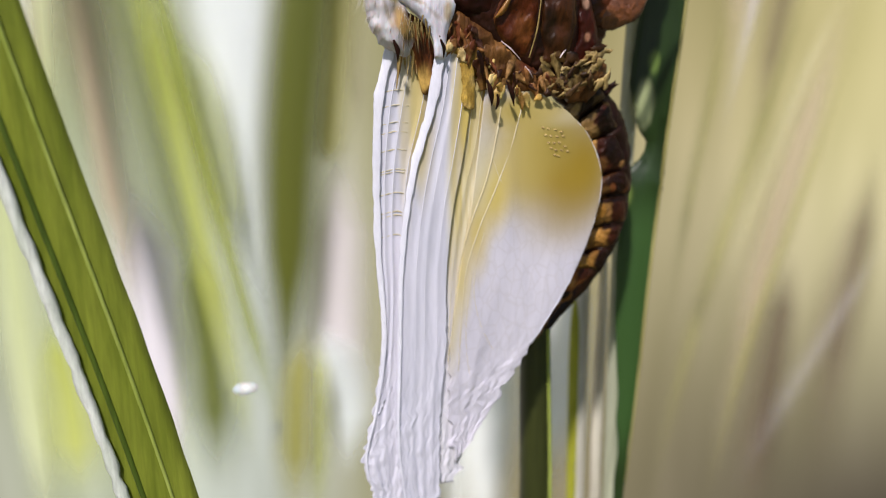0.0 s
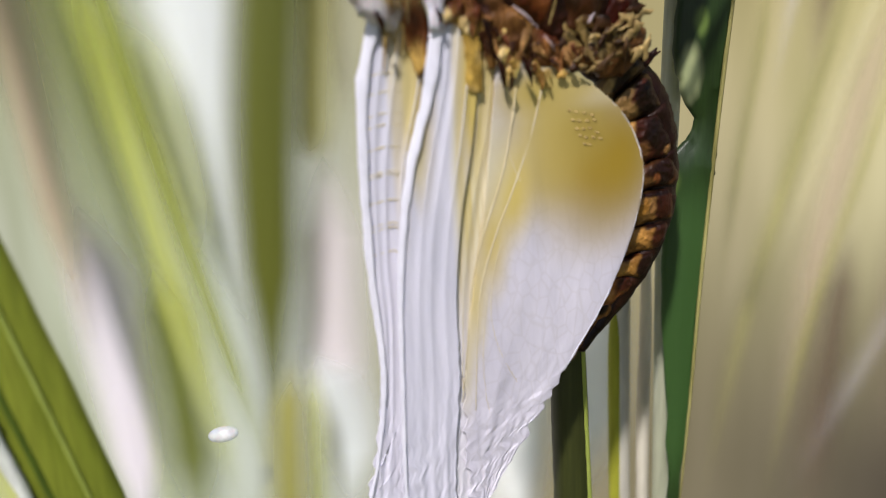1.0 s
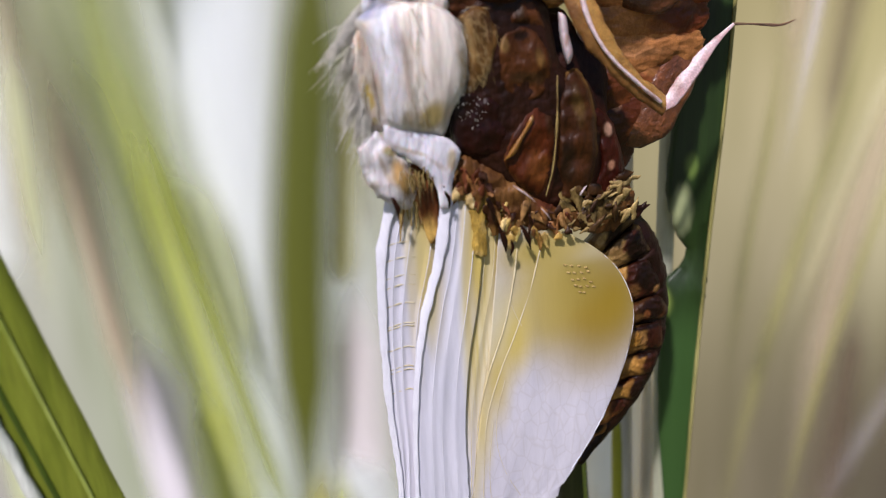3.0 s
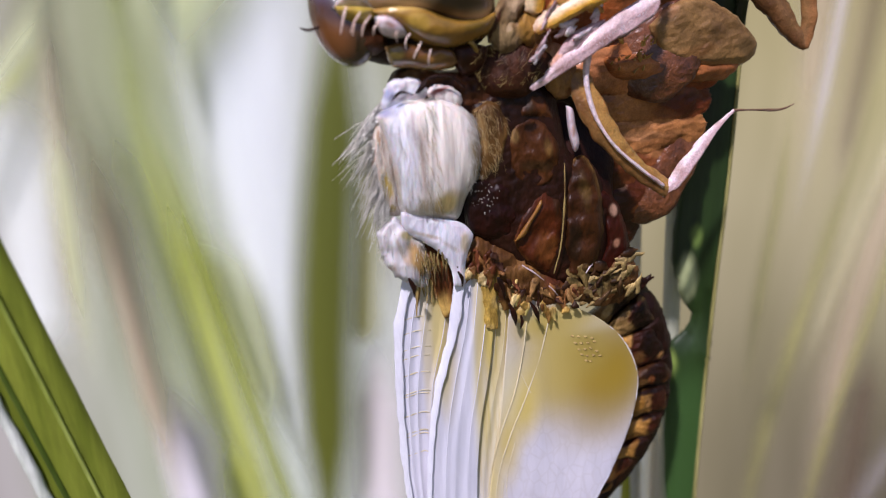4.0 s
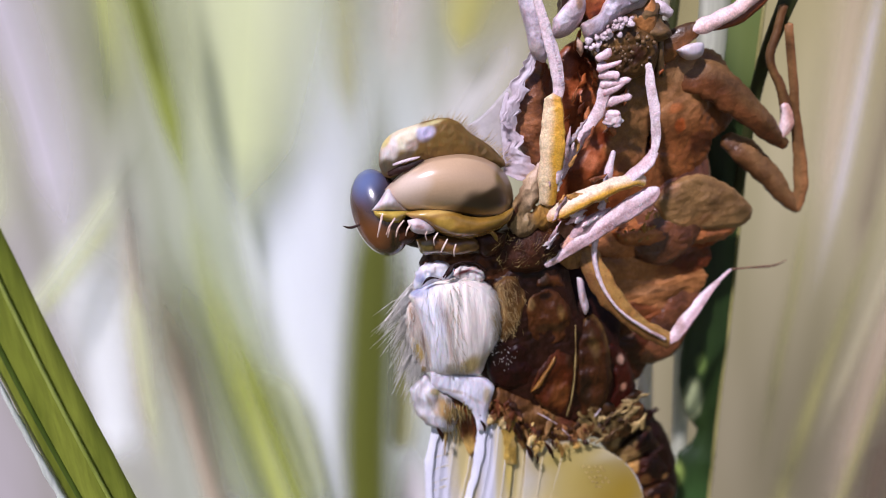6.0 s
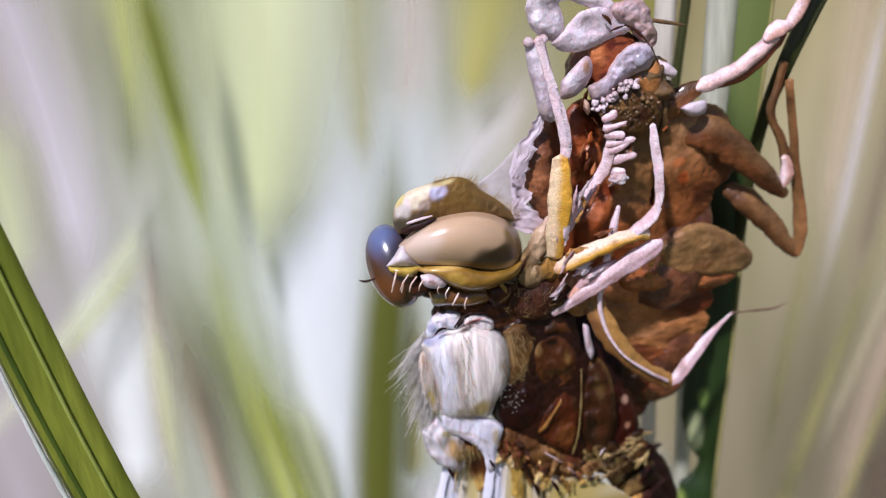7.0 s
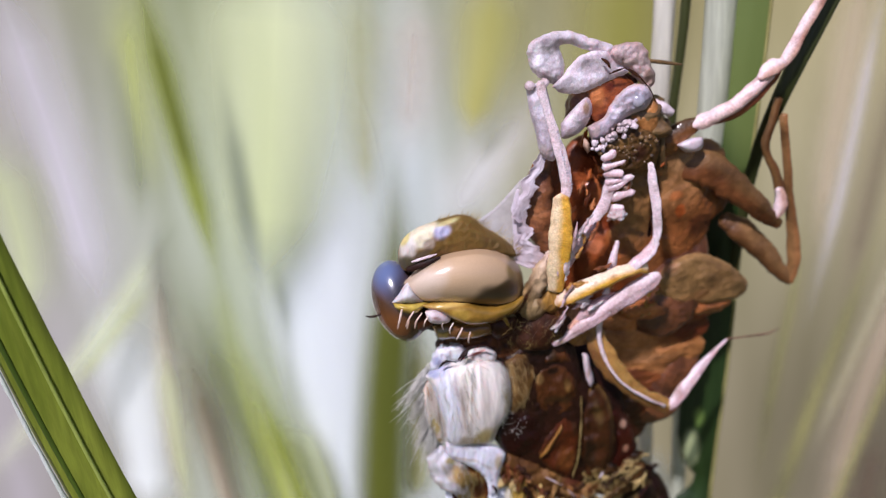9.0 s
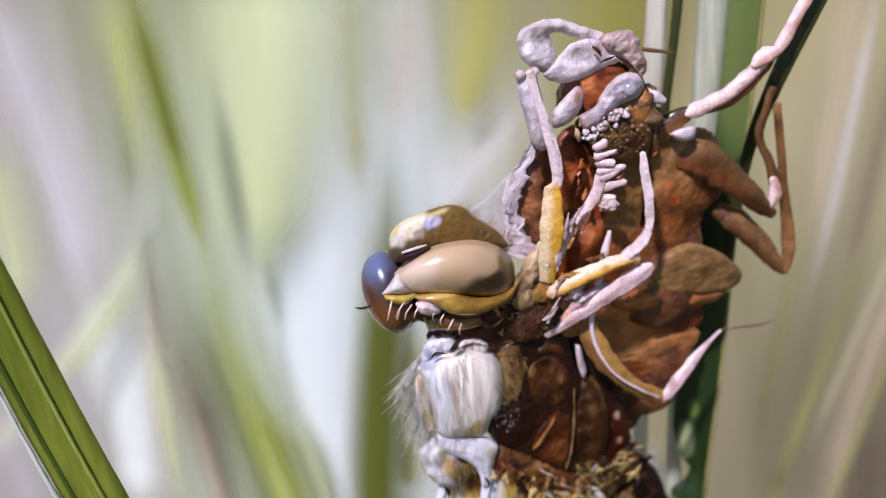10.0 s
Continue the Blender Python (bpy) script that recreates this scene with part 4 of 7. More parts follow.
    soft_blade("lilac grey", 0.9, (-8.1, 108.2, 12.8, 1.88), (-8.2, 100.7, 12.8, 3.00), (-8.3, 97.2, 12.8, 3.13), (-8.5, 91.5, 12.8, 3.32), (-8.8, 82.8, 12.8, 2.75))
    soft_blade("blue white", 0.8, (-9.6, 94.4, 11.4, 0.51), (-8.6, 90.8, 11.4, 2.87), (-8.0, 87.3, 11.4, 2.92), (-8.3, 81.1, 11.4, 1.63))
    soft_blade("olive", 0.75, (-10.4, 94.6, 9, 0.7), (-11.0, 90.4, 9, 1.9), (-11.3, 86.0, 9, 2.4), (-11.6, 77.8, 9, 2.4))
    soft_blade("lime", 0.5, (-9.6, 94.0, 9.6, 0.7), (-9.8, 90.0, 9.6, 1.5), (-10.0, 84.8, 9.6, 1.5), (-10.2, 78, 9.6, 1.2))
    soft_blade("whitish", 0.95, (7.8, 97.0, 31, 1.61), (7.4, 91.9, 31, 3.61), (7.0, 85.6, 31, 5.03), (6.7, 77.8, 31, 5.51), (6.5, 68.3, 31, 4.98))
    soft_blade("tan", 0.4, (-6.2, 143.9, 14, 1.96), (-6.6, 139.6, 14, 4.01), (-7.1, 135.5, 14, 3.84), (-7.8, 130.4, 14, 1.83))
    soft_blade("lavender", 0.3, (-6.3, 143.2, 14.2, 1.48), (-6.6, 137.7, 14.2, 2.79), (-7.4, 132.4, 14.2, 1.56))
    soft_blade("lavender", 0.35, (1.3, 137.1, 13.6, 2.08), (-1.8, 132.1, 13.6, 4.23), (-3.9, 128.8, 13.6, 4.00), (-6.8, 124.3, 13.6, 2.16))
    soft_blade("olive", 0.45, (-8.9, 146.9, 12.4, 2.31), (-9.4, 139.8, 12.4, 2.41), (-9.7, 132.7, 12.4, 2.01), (-9.8, 127.5, 12.4, 0.77))
    soft_blade("olive", 0.85, (-1.9, 146.0, 12, 3.81), (-2.4, 139.4, 12, 3.95), (-3.3, 135.0, 12, 2.52), (-4.0, 132.0, 12, 1.02))
    soft_blade("olive", 0.8, (5.6, 147.4, 14, 5.54), (5.3, 139.3, 14, 6.31), (4.6, 132.2, 14, 5.45), (3.5, 125.9, 14, 3.36))
    soft_blade("lime", 0.45, (-20.4, 147.1, 11.6, 2.60), (-20.7, 140.7, 11.6, 2.89), (-21.3, 133.8, 11.6, 2.35), (-22.0, 128.6, 11.6, 0.96))
    soft_blade("mid green", 0.8, (-20.4, 150.0, 9.5, 1.23), (-19.6, 142.1, 9.5, 1.65), (-19.2, 137.2, 9.5, 1.70), (-18.9, 133.3, 9.5, 1.56), (-18.5, 128.6, 9.5, 1.23), (-18.3, 124.7, 9.5, 0.68))
    soft_blade("dark green", 0.35, (-19.9, 147.6, 9.3, 0.58), (-19.4, 139.4, 9.3, 1.14), (-19.0, 134.9, 9.3, 1.18), (-18.6, 131.3, 9.3, 0.65))
    soft_blade("mid green", 0.38, (-18.4, 129.8, 10.4, 0.86), (-18.3, 125.4, 10.4, 1.76), (-18.2, 120.5, 10.4, 1.81), (-17.9, 115.7, 10.4, 1.44), (-17.2, 107.9, 10.4, 0.97), (-16.4, 101.0, 10.4, 0.71))
    soft_blade("pale green", 0.4, (-18.8, 131.4, 12.6, 0.49), (-21.0, 128.3, 12.6, 1.68), (-24.1, 124.0, 12.6, 1.79), (-27.2, 120.0, 12.6, 1.81), (-30.6, 115.8, 12.6, 1.83), (-33.6, 112.2, 12.6, 1.54))
    soft_blade("lime", 0.3, (-20.9, 126.8, 12.2, 0.94), (-24.6, 122.3, 12.2, 1.30), (-27.2, 118.8, 12.2, 0.50))
    soft_blade("pale green", 0.5, (-21.5, 124.5, 11.2, 0.98), (-21.9, 118.0, 11.2, 2.04), (-22.1, 113.0, 11.2, 1.41), (-22.0, 104.2, 11.2, 1.47))
    soft_blade("whitish", 1.0, (3.0, 98, 31, 1.6), (3.0, 91, 31, 3.4), (2.6, 84, 31, 4.2), (2.2, 74, 31, 4.2), (2, 54, 31, 3.4))
    soft_blade("whitish", 0.95, (1.5, 100, 33, 2.2), (1.0, 93, 33, 4.0), (0.4, 86, 33, 5.0), (0.2, 76, 33, 5.0), (0, 54, 33, 4.0))
    soft_blade("olive", 0.45, (25.0, 126, 28, 0.9), (21.8, 110, 28, 1.3), (19.3, 98, 28, 1.6), (16.9, 85, 28, 1.8), (14.0, 64, 28, 1.6))
    soft_blade("tan", 0.55, (28.0, 124, 32, 2.4), (25.4, 109, 32, 3.2), (23.2, 96, 32, 3.4), (22.0, 86, 32, 3.0), (20.0, 64, 32, 2.6))
    soft_blade("olive", 0.42, (28.5, 116, 27, 0.6), (25.0, 99, 27, 1.0), (21.8, 84, 27, 1.4), (19.0, 64, 27, 1.2))
    soft_blade("brown", 0.6, (31.5, 104, 33, 1.8), (30.8, 92, 33, 4.0), (30, 82, 33, 5.0), (29.5, 60, 33, 5.0))
    soft_blade("brown", 0.62, (25, 93, 34, 1.6), (24.5, 84, 34, 3.8), (24, 72, 34, 4.4), (23.6, 54, 34, 4.4))
    soft_blade("tan", 0.5, (21.0, 156, 36, 3.4), (19.8, 137, 36, 4.0), (18.9, 123, 36, 3.0), (18.3, 112, 36, 1.2))
    soft_blade("brown", 0.5, (24.4, 146, 37, 2.2), (23.0, 130, 37, 3.6), (21.8, 116, 37, 2.8), (20.8, 104, 37, 1.2))
    soft_blade("lilac grey", 0.45, (22.0, 146, 33, 0.8), (20.9, 132, 33, 1.3), (19.9, 120.6, 33, 1.4), (18.0, 104, 33, 1.2))
    soft_blade("olive", 0.45, (17.8, 122, 30, 0.6), (17.0, 110, 30, 1.1), (16, 100, 30, 1.2), (15, 84, 30, 1.0))
    soft_blade("cream", 0.3, (27.5, 122, 30, 0.8), (24.0, 110, 30, 1.4), (21.2, 98, 30, 1.6), (19.0, 88, 30, 1.0))
    soft_blade("lavender", 0.2, (34.0, 94, 29, 1.0), (30.0, 85, 29, 1.8), (26.5, 77, 29, 2.2), (21.0, 64, 29, 2.0))


# ---- the emerging dragonfly ----
def pleats(places, height, width):
    def f(s, t):
        return sum(height * math.exp(-((s - p) / width) ** 2) for p in places)
    return f


def crumple(base, start, amount, seed):
    def f(s, t):
        k = max(0.0, (t - start) / (1 - start))
        soft = 0.05 * noise.noise(Vector((s * 4 + seed, t * 5, seed)))
        return base(s, t) + soft + amount * k * (noise.noise(Vector((s * 6 + seed, t * 22, seed))) + 0.6 * noise.noise(Vector((s * 15, t * 60, seed))))
    return f


def frayed(edge, start, amount, seed, n=70):
    """The edge curve with small teeth below the height start."""
    out = []
    for x, z in spline(edge, n):
        k = 0.05 + 0.95 * min(1.0, max(0.0, (start - z) / 6))
        out.append((x + k * amount * noise.noise(Vector((seed, z * 1.6, 0))) + k * 0.5 * amount * noise.noise(Vector((seed, z * 4.5, 3))), z))
    return out


A_LEFT = [(-6.3, 109.4), (-7.0, 107), (-7.25, 102.8), (-7.2, 97.7), (-6.95, 93), (-7.5, 88.5), (-8.2, 85.2), (-7.5, 82.4)]
A_RIGHT = [(-3.6, 109), (-4.0, 106), (-4.9, 103), (-5.3, 100), (-5.5, 97.5), (-5.5, 92), (-5.6, 87), (-5.6, 81.6)]
B_LEFT = [(-3.5, 109), (-4.2, 105.6), (-5.0, 103.2), (-5.5, 100.7), (-5.9, 97.5), (-6.1, 91.7), (-6.2, 86), (-5.7, 81.2)]
B_RIGHT = [(-1.4, 109), (-1.6, 106), (-2.0, 103), (-2.6, 100), (-3.0, 96), (-3.0, 92), (-3.4, 87), (-3.4, 81.8)]
C_LEFT = [(-2.5, 109), (-2.6, 105), (-3.3, 101.5), (-3.8, 97.5), (-4.1, 93), (-4.2, 88), (-4.2, 82.8)]
C_RIGHT = [(1.5, 107), (0.6, 103), (-0.2, 100), (-1.0, 96), (-1.2, 92), (-1.2, 88), (-2.3, 82.6)]
D_LEFT = [(-0.6, 107.4), (-1.0, 104), (-1.5, 100), (-2.2, 96), (-2.7, 92), (-2.8, 88), (-2.4, 84)]
D_RIGHT = [(3.0, 106.1), (4.8, 104.9), (6.3, 103.3), (7.2, 100.9), (6.8, 98.2), (5.2, 94.5), (2.8, 91), (0.9, 88.4), (-1.4, 85)]


def build_dragonfly():
    d = thing("dragonfly", "newly emerged dragonfly with crumpled milky wings, hanging from its cast skin", "dragonfly")
    rnd = random.Random(4)
    # wings
    wings = (
        (A_LEFT, A_RIGHT, 0.3, (0.28, 0.5, 0.86), 0.05, M_WING), (B_LEFT, B_RIGHT, -0.4, (0.36, 0.55, 0.8), 0.035, M_WING),
        (C_LEFT, C_RIGHT, -0.1, (0.15, 0.3, 0.45, 0.62, 0.8), 0.05, M_WING_YELLOW), (D_LEFT, D_RIGHT, -0.3, (0.3,), 0.04, M_WING_HIND))
    made = []
    for i, (left, right, y, ribs, high, mat) in enumerate(wings):
        w = part("wing", sheet(frayed(left, 93, 0.42, i, 120), frayed(right, 96, 0.5 if i > 1 else 0.15, i + 9, 120), y, crumple(pleats(ribs, high, 0.06), 0.62, 0.1, i * 7.0), 72, 220), mat, d)
        made.append(w)
        if i < 2:
            part("leading_rib", tube([(x + 0.15, z, y - 0.1, r) for (x, z), r in zip(left, (0.3, 0.26, 0.22, 0.18, 0.14, 0.1, 0.07, 0.04))], 90, 12, rough=0.35, flat=0.22), M_RIB, w, "pearly rounded leading edge")
        ls, rs = spline(left, 60), spline(right, 60)
        for p in ribs if i < 3 else ():
            mid = [(*(a * (1 - p) + b * p), y - high * 0.8, (0.028 if i < 2 else 0.035) * (1 - 0.75 * j / 60)) for j, (a, b) in enumerate(zip(ls, rs))][:44]
            part("vein", tube(mid, 60, 6), M_VEIN if i >= 2 else M_RIB, w)
    for k in range(11):  # rungs of the narrow wing
        z = 107.0 - 0.75 * k - 0.06 * k * (k % 3)
        part("vein", tube([(-6.75 - 0.03 * k, z, 0.29, 0.03), (-5.9, z + 0.12, 0.29, 0.03), (-5.1 - 0.06 * k, z, 0.29, 0.03)], 8, 5), M_VEIN, made[0])
    for pts, r in (([(0.3, 105.6), (0.1, 104.2), (-0.5, 101.6), (-1.5, 99), (-2.2, 96.5), (-2.55, 93.4), (-2.9, 90.6)], 0.085),
                   ([(1.6, 105.4), (1.1, 103.6), (0.1, 101.0), (-0.9, 98.8), (-1.7, 96.4), (-2.0, 93.6), (-2.2, 90.0)], 0.07),
                   ([(-0.1, 102.6), (0.4, 101.4), (1.1, 100.4), (1.5, 99.9)], 0.05), ([(-0.6, 98.4), (-1.1, 96.6), (-1.2, 94.6), (-0.7, 92.6), (0.1, 91.0)], 0.04),
                   ([(-1.4, 96), (-1.7, 93), (-1.6, 90.6), (-1.2, 88.6)], 0.04)):
        broad = r > 0.06
        part("vein", tube([(x, z, -0.33, (0.55 if broad else 0.35) * r * (1 - 0.7 * j / len(pts))) for j, (x, z) in enumerate(pts)], 60, 10, rough=0.4, flat=0.5), M_VEIN, made[3])
    part("margin", tube([(x - 0.05, z, -0.28, 0.03) for x, z in D_RIGHT[:7]], 70, 6, rough=0.5), M_RIB, made[3], "pale rounded wing margin")
    bm = bmesh.new()
    a, b = (3.47, 104.24), (5.44, 100.14)
    for k in range(18):  # rows of flecks
        row, col = divmod(k, 4)
        u = row / 10
        ball(a[0] + (b[0] - a[0]) * u + 0.38 * (col - 1.2) + rnd.gauss(0, 0.05), a[1] + (b[1] - a[1]) * u - 0.1 * col + rnd.gauss(0, 0.05), -0.335, 0.13 * (1 - 0.5 * u), 0.05, 0.004, tilt=-18, seg=10, rings=6, bm=bm)
    part("speckling", bm, M_FLECK, made[3], "small brown flecks")
    for k, (a, b, w) in enumerate((((-1.3, 108.6), (-0.95, 107.3), 0.16), ((-0.7, 107.0), (-0.35, 105.6), 0.13), ((0.5, 106.9), (1.05, 105.5), 0.12), ((-0.05, 106.2), (-0.1, 105.4), 0.1), ((-6.2, 109.4), (-5.95, 108.3), 0.12), ((-3.5, 109.3), (-3.3, 108.4), 0.1))):
        part("dark_notch", tube([(*a, -1.25, 0.05), ((a[0] + b[0]) / 2 + 0.1, (a[1] + b[1]) / 2, -1.2, w), (*b, -1.0, 0.02)], 14, 8, rough=0.5, flat=0.4, seed=k), M_DARK, made[3])
    # abdomen
    path = spline([(4.6, 107.2, 2.5, 1.3), (6.4, 105.8, 2.4, 1.4), (7.75, 103.6, 2.2, 1.4), (8.3, 100.9, 2.0, 1.2), (8.05, 98.4, 1.8, 1.15), (7.25, 96.2, 1.6, 1.0), (6.0, 94.4, 1.4, 0.8), (4.8, 93.0, 1.2, 0.55), (3.75, 91.8, 1.0, 0.42)], 91)
    for k in range(9):
        seg = path[k * 10:k * 10 + 12]
        part("abdomen_ring", tube([(x, z, y, 0.86 * r) for x, z, y, r in seg], 12, 24, rough=0.12, seed=k * 3, mottle=0.9, tints=((0.013, 0.004, 0.002), (0.03, 0.012, 0.005))), M_HIDE, d)
    maroon, ink, ochre, tan = (0.045, 0.013, 0.006), (0.012, 0.004, 0.002), (0.3, 0.17, 0.035), (0.24, 0.15, 0.06)
    for k, (edge, tone, marks) in enumerate((
            ([(4.18, 105.15), (4.86, 105.73), (5.79, 106.47), (6.82, 106.61), (7.31, 105.96), (6.62, 105.37), (5.74, 104.81), (4.98, 104.04)], (0.13, 0.095, 0.04), ((6.05, 105.36, 0.42, 0.75, -35, ink, 0.5), (5.17, 105.15, 0.25, 0.6, -35, (0.3, 0.24, 0.11), 0.6), (6.67, 106.30, 0.4, 0.3, 0, ink, 0.5))),
            ([(4.86, 104.06), (5.74, 104.75), (6.62, 105.34), (7.25, 105.75), (7.70, 105.36), (7.98, 104.72), (8.28, 104.01), (7.54, 103.67), (6.45, 103.39), (5.49, 103.25)], (0.16, 0.115, 0.045), ((7.46, 104.57, 0.85, 1.0, 20, ink, 0.5), (6.94, 104.86, 0.2, 0.7, -30, maroon, 0.6), (5.58, 103.87, 0.4, 0.4, 0, (0.3, 0.24, 0.1), 0.7))),
            ([(5.49, 103.19), (6.45, 103.44), (7.54, 103.56), (8.10, 103.62), (8.61, 102.84), (9.00, 101.98), (8.85, 101.37), (7.72, 101.20), (6.47, 101.00), (6.07, 102.12)], maroon, ((6.39, 103.06, 0.5, 0.55, 0, (0.42, 0.28, 0.09), 0.5), (8.22, 102.45, 0.8, 1.0, 15, ink, 0.7), (8.77, 101.61, 0.25, 0.25, 0, tan, 0.6), (7.21, 101.74, 0.5, 0.4, 10, (0.12, 0.065, 0.022), 0.8))),
            ([(6.47, 100.95), (7.72, 101.20), (8.75, 101.30), (9.16, 100.85), (9.46, 99.98), (9.16, 99.67), (8.08, 99.80), (6.68, 99.75)], (0.075, 0.036, 0.013), ((8.46, 100.59, 0.85, 0.75, 0, ink, 0.6), (8.07, 100.21, 0.2, 0.3, 0, (0.2, 0.08, 0.03), 0.6), (7.40, 100.09, 0.6, 0.25, 5, (0.16, 0.095, 0.035), 0.7))),
            ([(6.48, 99.67), (7.74, 99.68), (9.03, 99.55), (9.16, 98.69), (9.07, 97.95), (8.12, 97.94), (6.27, 97.99)], (0.16, 0.1, 0.03), ((8.57, 98.79, 0.6, 0.95, 0, maroon, 0.5), (8.08, 99.45, 0.9, 0.2, 0, ink, 0.5), (7.16, 98.84, 0.5, 0.5, 0, ochre, 0.7), (7.93, 98.76, 0.2, 0.4, 0, tan, 0.6))),
            ([(6.03, 97.91), (7.78, 97.89), (8.87, 97.80), (8.79, 97.09), (8.46, 96.44), (7.12, 96.43), (5.64, 96.48)], (0.22, 0.13, 0.035), ((8.47, 97.15, 0.6, 0.95, -8, maroon, 0.5), (7.78, 97.76, 1.0, 0.18, 5, ink, 0.5), (6.97, 97.37, 0.6, 0.4, 10, (0.36, 0.22, 0.06), 0.7))),
            ([(5.51, 96.38), (7.12, 96.37), (8.18, 96.34), (7.89, 95.56), (7.28, 95.00), (6.46, 95.24), (4.72, 95.26)], (0.22, 0.13, 0.035), ((7.64, 95.77, 0.5, 0.85, -20, ink, 0.5), (6.52, 96.31, 0.9, 0.2, 12, maroon, 0.5), (6.25, 95.68, 0.6, 0.4, 0, (0.36, 0.23, 0.06), 0.7))),
            ([(4.78, 95.37), (5.61, 95.44), (7.04, 95.08), (6.77, 94.52), (5.99, 94.06), (5.62, 93.82), (4.28, 94.12)], (0.2, 0.085, 0.025), ((6.46, 94.93, 0.7, 0.4, 15, maroon, 0.6), (5.18, 94.58, 0.5, 0.5, 0, (0.3, 0.17, 0.05), 0.7))),
            ([(4.31, 94.24), (5.52, 93.97), (5.66, 93.59), (5.32, 93.23), (4.61, 93.07), (3.51, 93.04), (3.85, 93.72)], (0.28, 0.15, 0.045), ((4.91, 93.82, 0.5, 0.4, 0, ink, 0.6), (4.28, 93.37, 0.4, 0.4, 0, (0.36, 0.22, 0.07), 0.7))),
            ([(3.38, 93.01), (4.44, 93.08), (4.85, 93.17), (4.31, 92.54), (3.83, 91.85), (3.42, 91.27), (2.89, 91.08), (2.97, 92.09)], (0.32, 0.18, 0.055), ((4.11, 92.90, 0.5, 0.3, 10, maroon, 0.6), (3.43, 91.66, 0.3, 0.5, -15, (0.18, 0.085, 0.025), 0.7))))):
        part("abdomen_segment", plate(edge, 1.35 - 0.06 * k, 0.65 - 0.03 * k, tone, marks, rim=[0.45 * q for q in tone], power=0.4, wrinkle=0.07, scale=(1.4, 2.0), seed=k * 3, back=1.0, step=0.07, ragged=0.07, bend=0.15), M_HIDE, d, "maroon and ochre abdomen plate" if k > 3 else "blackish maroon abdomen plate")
    for a, b in (((6.6, 106.7), (8.2, 106.7)), ((6.9, 106.2), (8.0, 106.9)), ((6.2, 107.0), (7.4, 106.4))):
        part("spine", tube([(*a, 1.6, 0.3), ((a[0] + b[0]) / 2, (a[1] + b[1]) / 2 - 0.15, 1.5, 0.24), (*b, 1.4, 0.03)], 10, 8, rough=0.3), M_DARK, d)
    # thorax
    # added dark ball that fills the gaps behind the thorax plates
    part("filler_core", ball(0.6, 113.6, 2.4, 4.6, 5.2, 1.6, tilt=-6, rough=0.15), M_DARK, d, "dark filler ball behind the thorax plates")
    cream, ice = (0.83, 0.77, 0.71), (0.72, 0.73, 0.81)
    th = part("thorax", plate([(-7.39, 117.95), (-6.82, 118.31), (-6.07, 118.57), (-4.95, 118.57), (-3.82, 118.42), (-2.71, 117.80), (-2.16, 116.85), (-1.96, 115.40), (-2.23, 114.07), (-2.89, 113.09), (-3.42, 112.14), (-4.69, 112.39), (-5.75, 112.53), (-6.38, 113.01), (-6.60, 114.56), (-6.89, 116.62)], -0.3, 1.5, cream, (
        (-6.06, 115.64, 0.85, 2.9, 3, ice, 0.7), (-6.42, 118.17, 0.6, 0.4, 20, (0.5, 0.52, 0.66), 0.9), (-6.85, 117.99, 0.35, 0.3, -20, (0.33, 0.35, 0.5), 0.9), (-5.04, 115.28, 0.16, 1.6, 3, (0.5, 0.4, 0.34), 0.9), (-5.44, 117.02, 0.1, 1.0, 3, (0.54, 0.48, 0.5), 0.8),
        (-3.91, 113.01, 0.9, 0.5, 10, (0.52, 0.4, 0.16), 1.0), (-2.13, 114.74, 0.28, 1.5, 5, (0.46, 0.34, 0.16), 1.0), (-4.99, 113.01, 0.4, 0.4, 0, (0.5, 0.42, 0.3), 0.9), (-6.47, 114.53, 0.16, 1.2, 6, (0.5, 0.42, 0.34), 0.9)), power=0.42, wrinkle=0.06, scale=(2.3, 0.28), seed=2, back=1.2), M_FLEECE, d, "pale downy front of the thorax")
    rosy = part("front_strip", plate([(-7.65, 117.48), (-7.17, 117.98), (-6.54, 116.56), (-6.37, 114.51), (-6.26, 112.95), (-6.98, 112.92), (-7.47, 114.21), (-7.72, 115.94)], 0.1, 0.9, (0.6, 0.5, 0.42), (
        (-7.00, 114.46, 0.3, 0.8, 10, (0.42, 0.31, 0.08), 0.8), (-7.15, 116.66, 0.12, 0.6, 10, (0.3, 0.18, 0.1), 0.7), (-6.80, 113.23, 0.3, 0.2, 0, (0.4, 0.3, 0.1), 0.8)), wrinkle=0.06, scale=(2.4, 0.5), seed=5, back=1.2), M_FLEECE, th, "rosy outer strip")
    part("front_band", plate([(-6.36, 113.00), (-5.41, 112.68), (-4.34, 112.29), (-3.18, 111.89), (-2.60, 111.18), (-2.81, 110.33), (-3.09, 109.56), (-3.14, 108.50), (-3.67, 108.47), (-3.85, 109.32), (-4.25, 110.18), (-4.98, 110.97), (-5.77, 111.54), (-6.33, 112.08)], -0.75, 0.22, (0.66, 0.66, 0.74), ((-5.08, 111.51, 0.9, 0.1, -22, (0.46, 0.4, 0.34), 0.8), (-3.87, 110.74, 0.6, 0.1, -40, (0.5, 0.46, 0.46), 0.8), (-3.02, 110.76, 0.25, 0.5, 0, (0.5, 0.42, 0.3), 0.9), (-3.47, 108.94, 0.3, 0.4, 0, (0.74, 0.74, 0.82), 0.9)), power=0.35, wrinkle=0.05, scale=(2.4, 1.0), seed=7, back=0.5, ragged=0.06, bend=0.12), M_FLEECE, th, "white strap above the wing root")
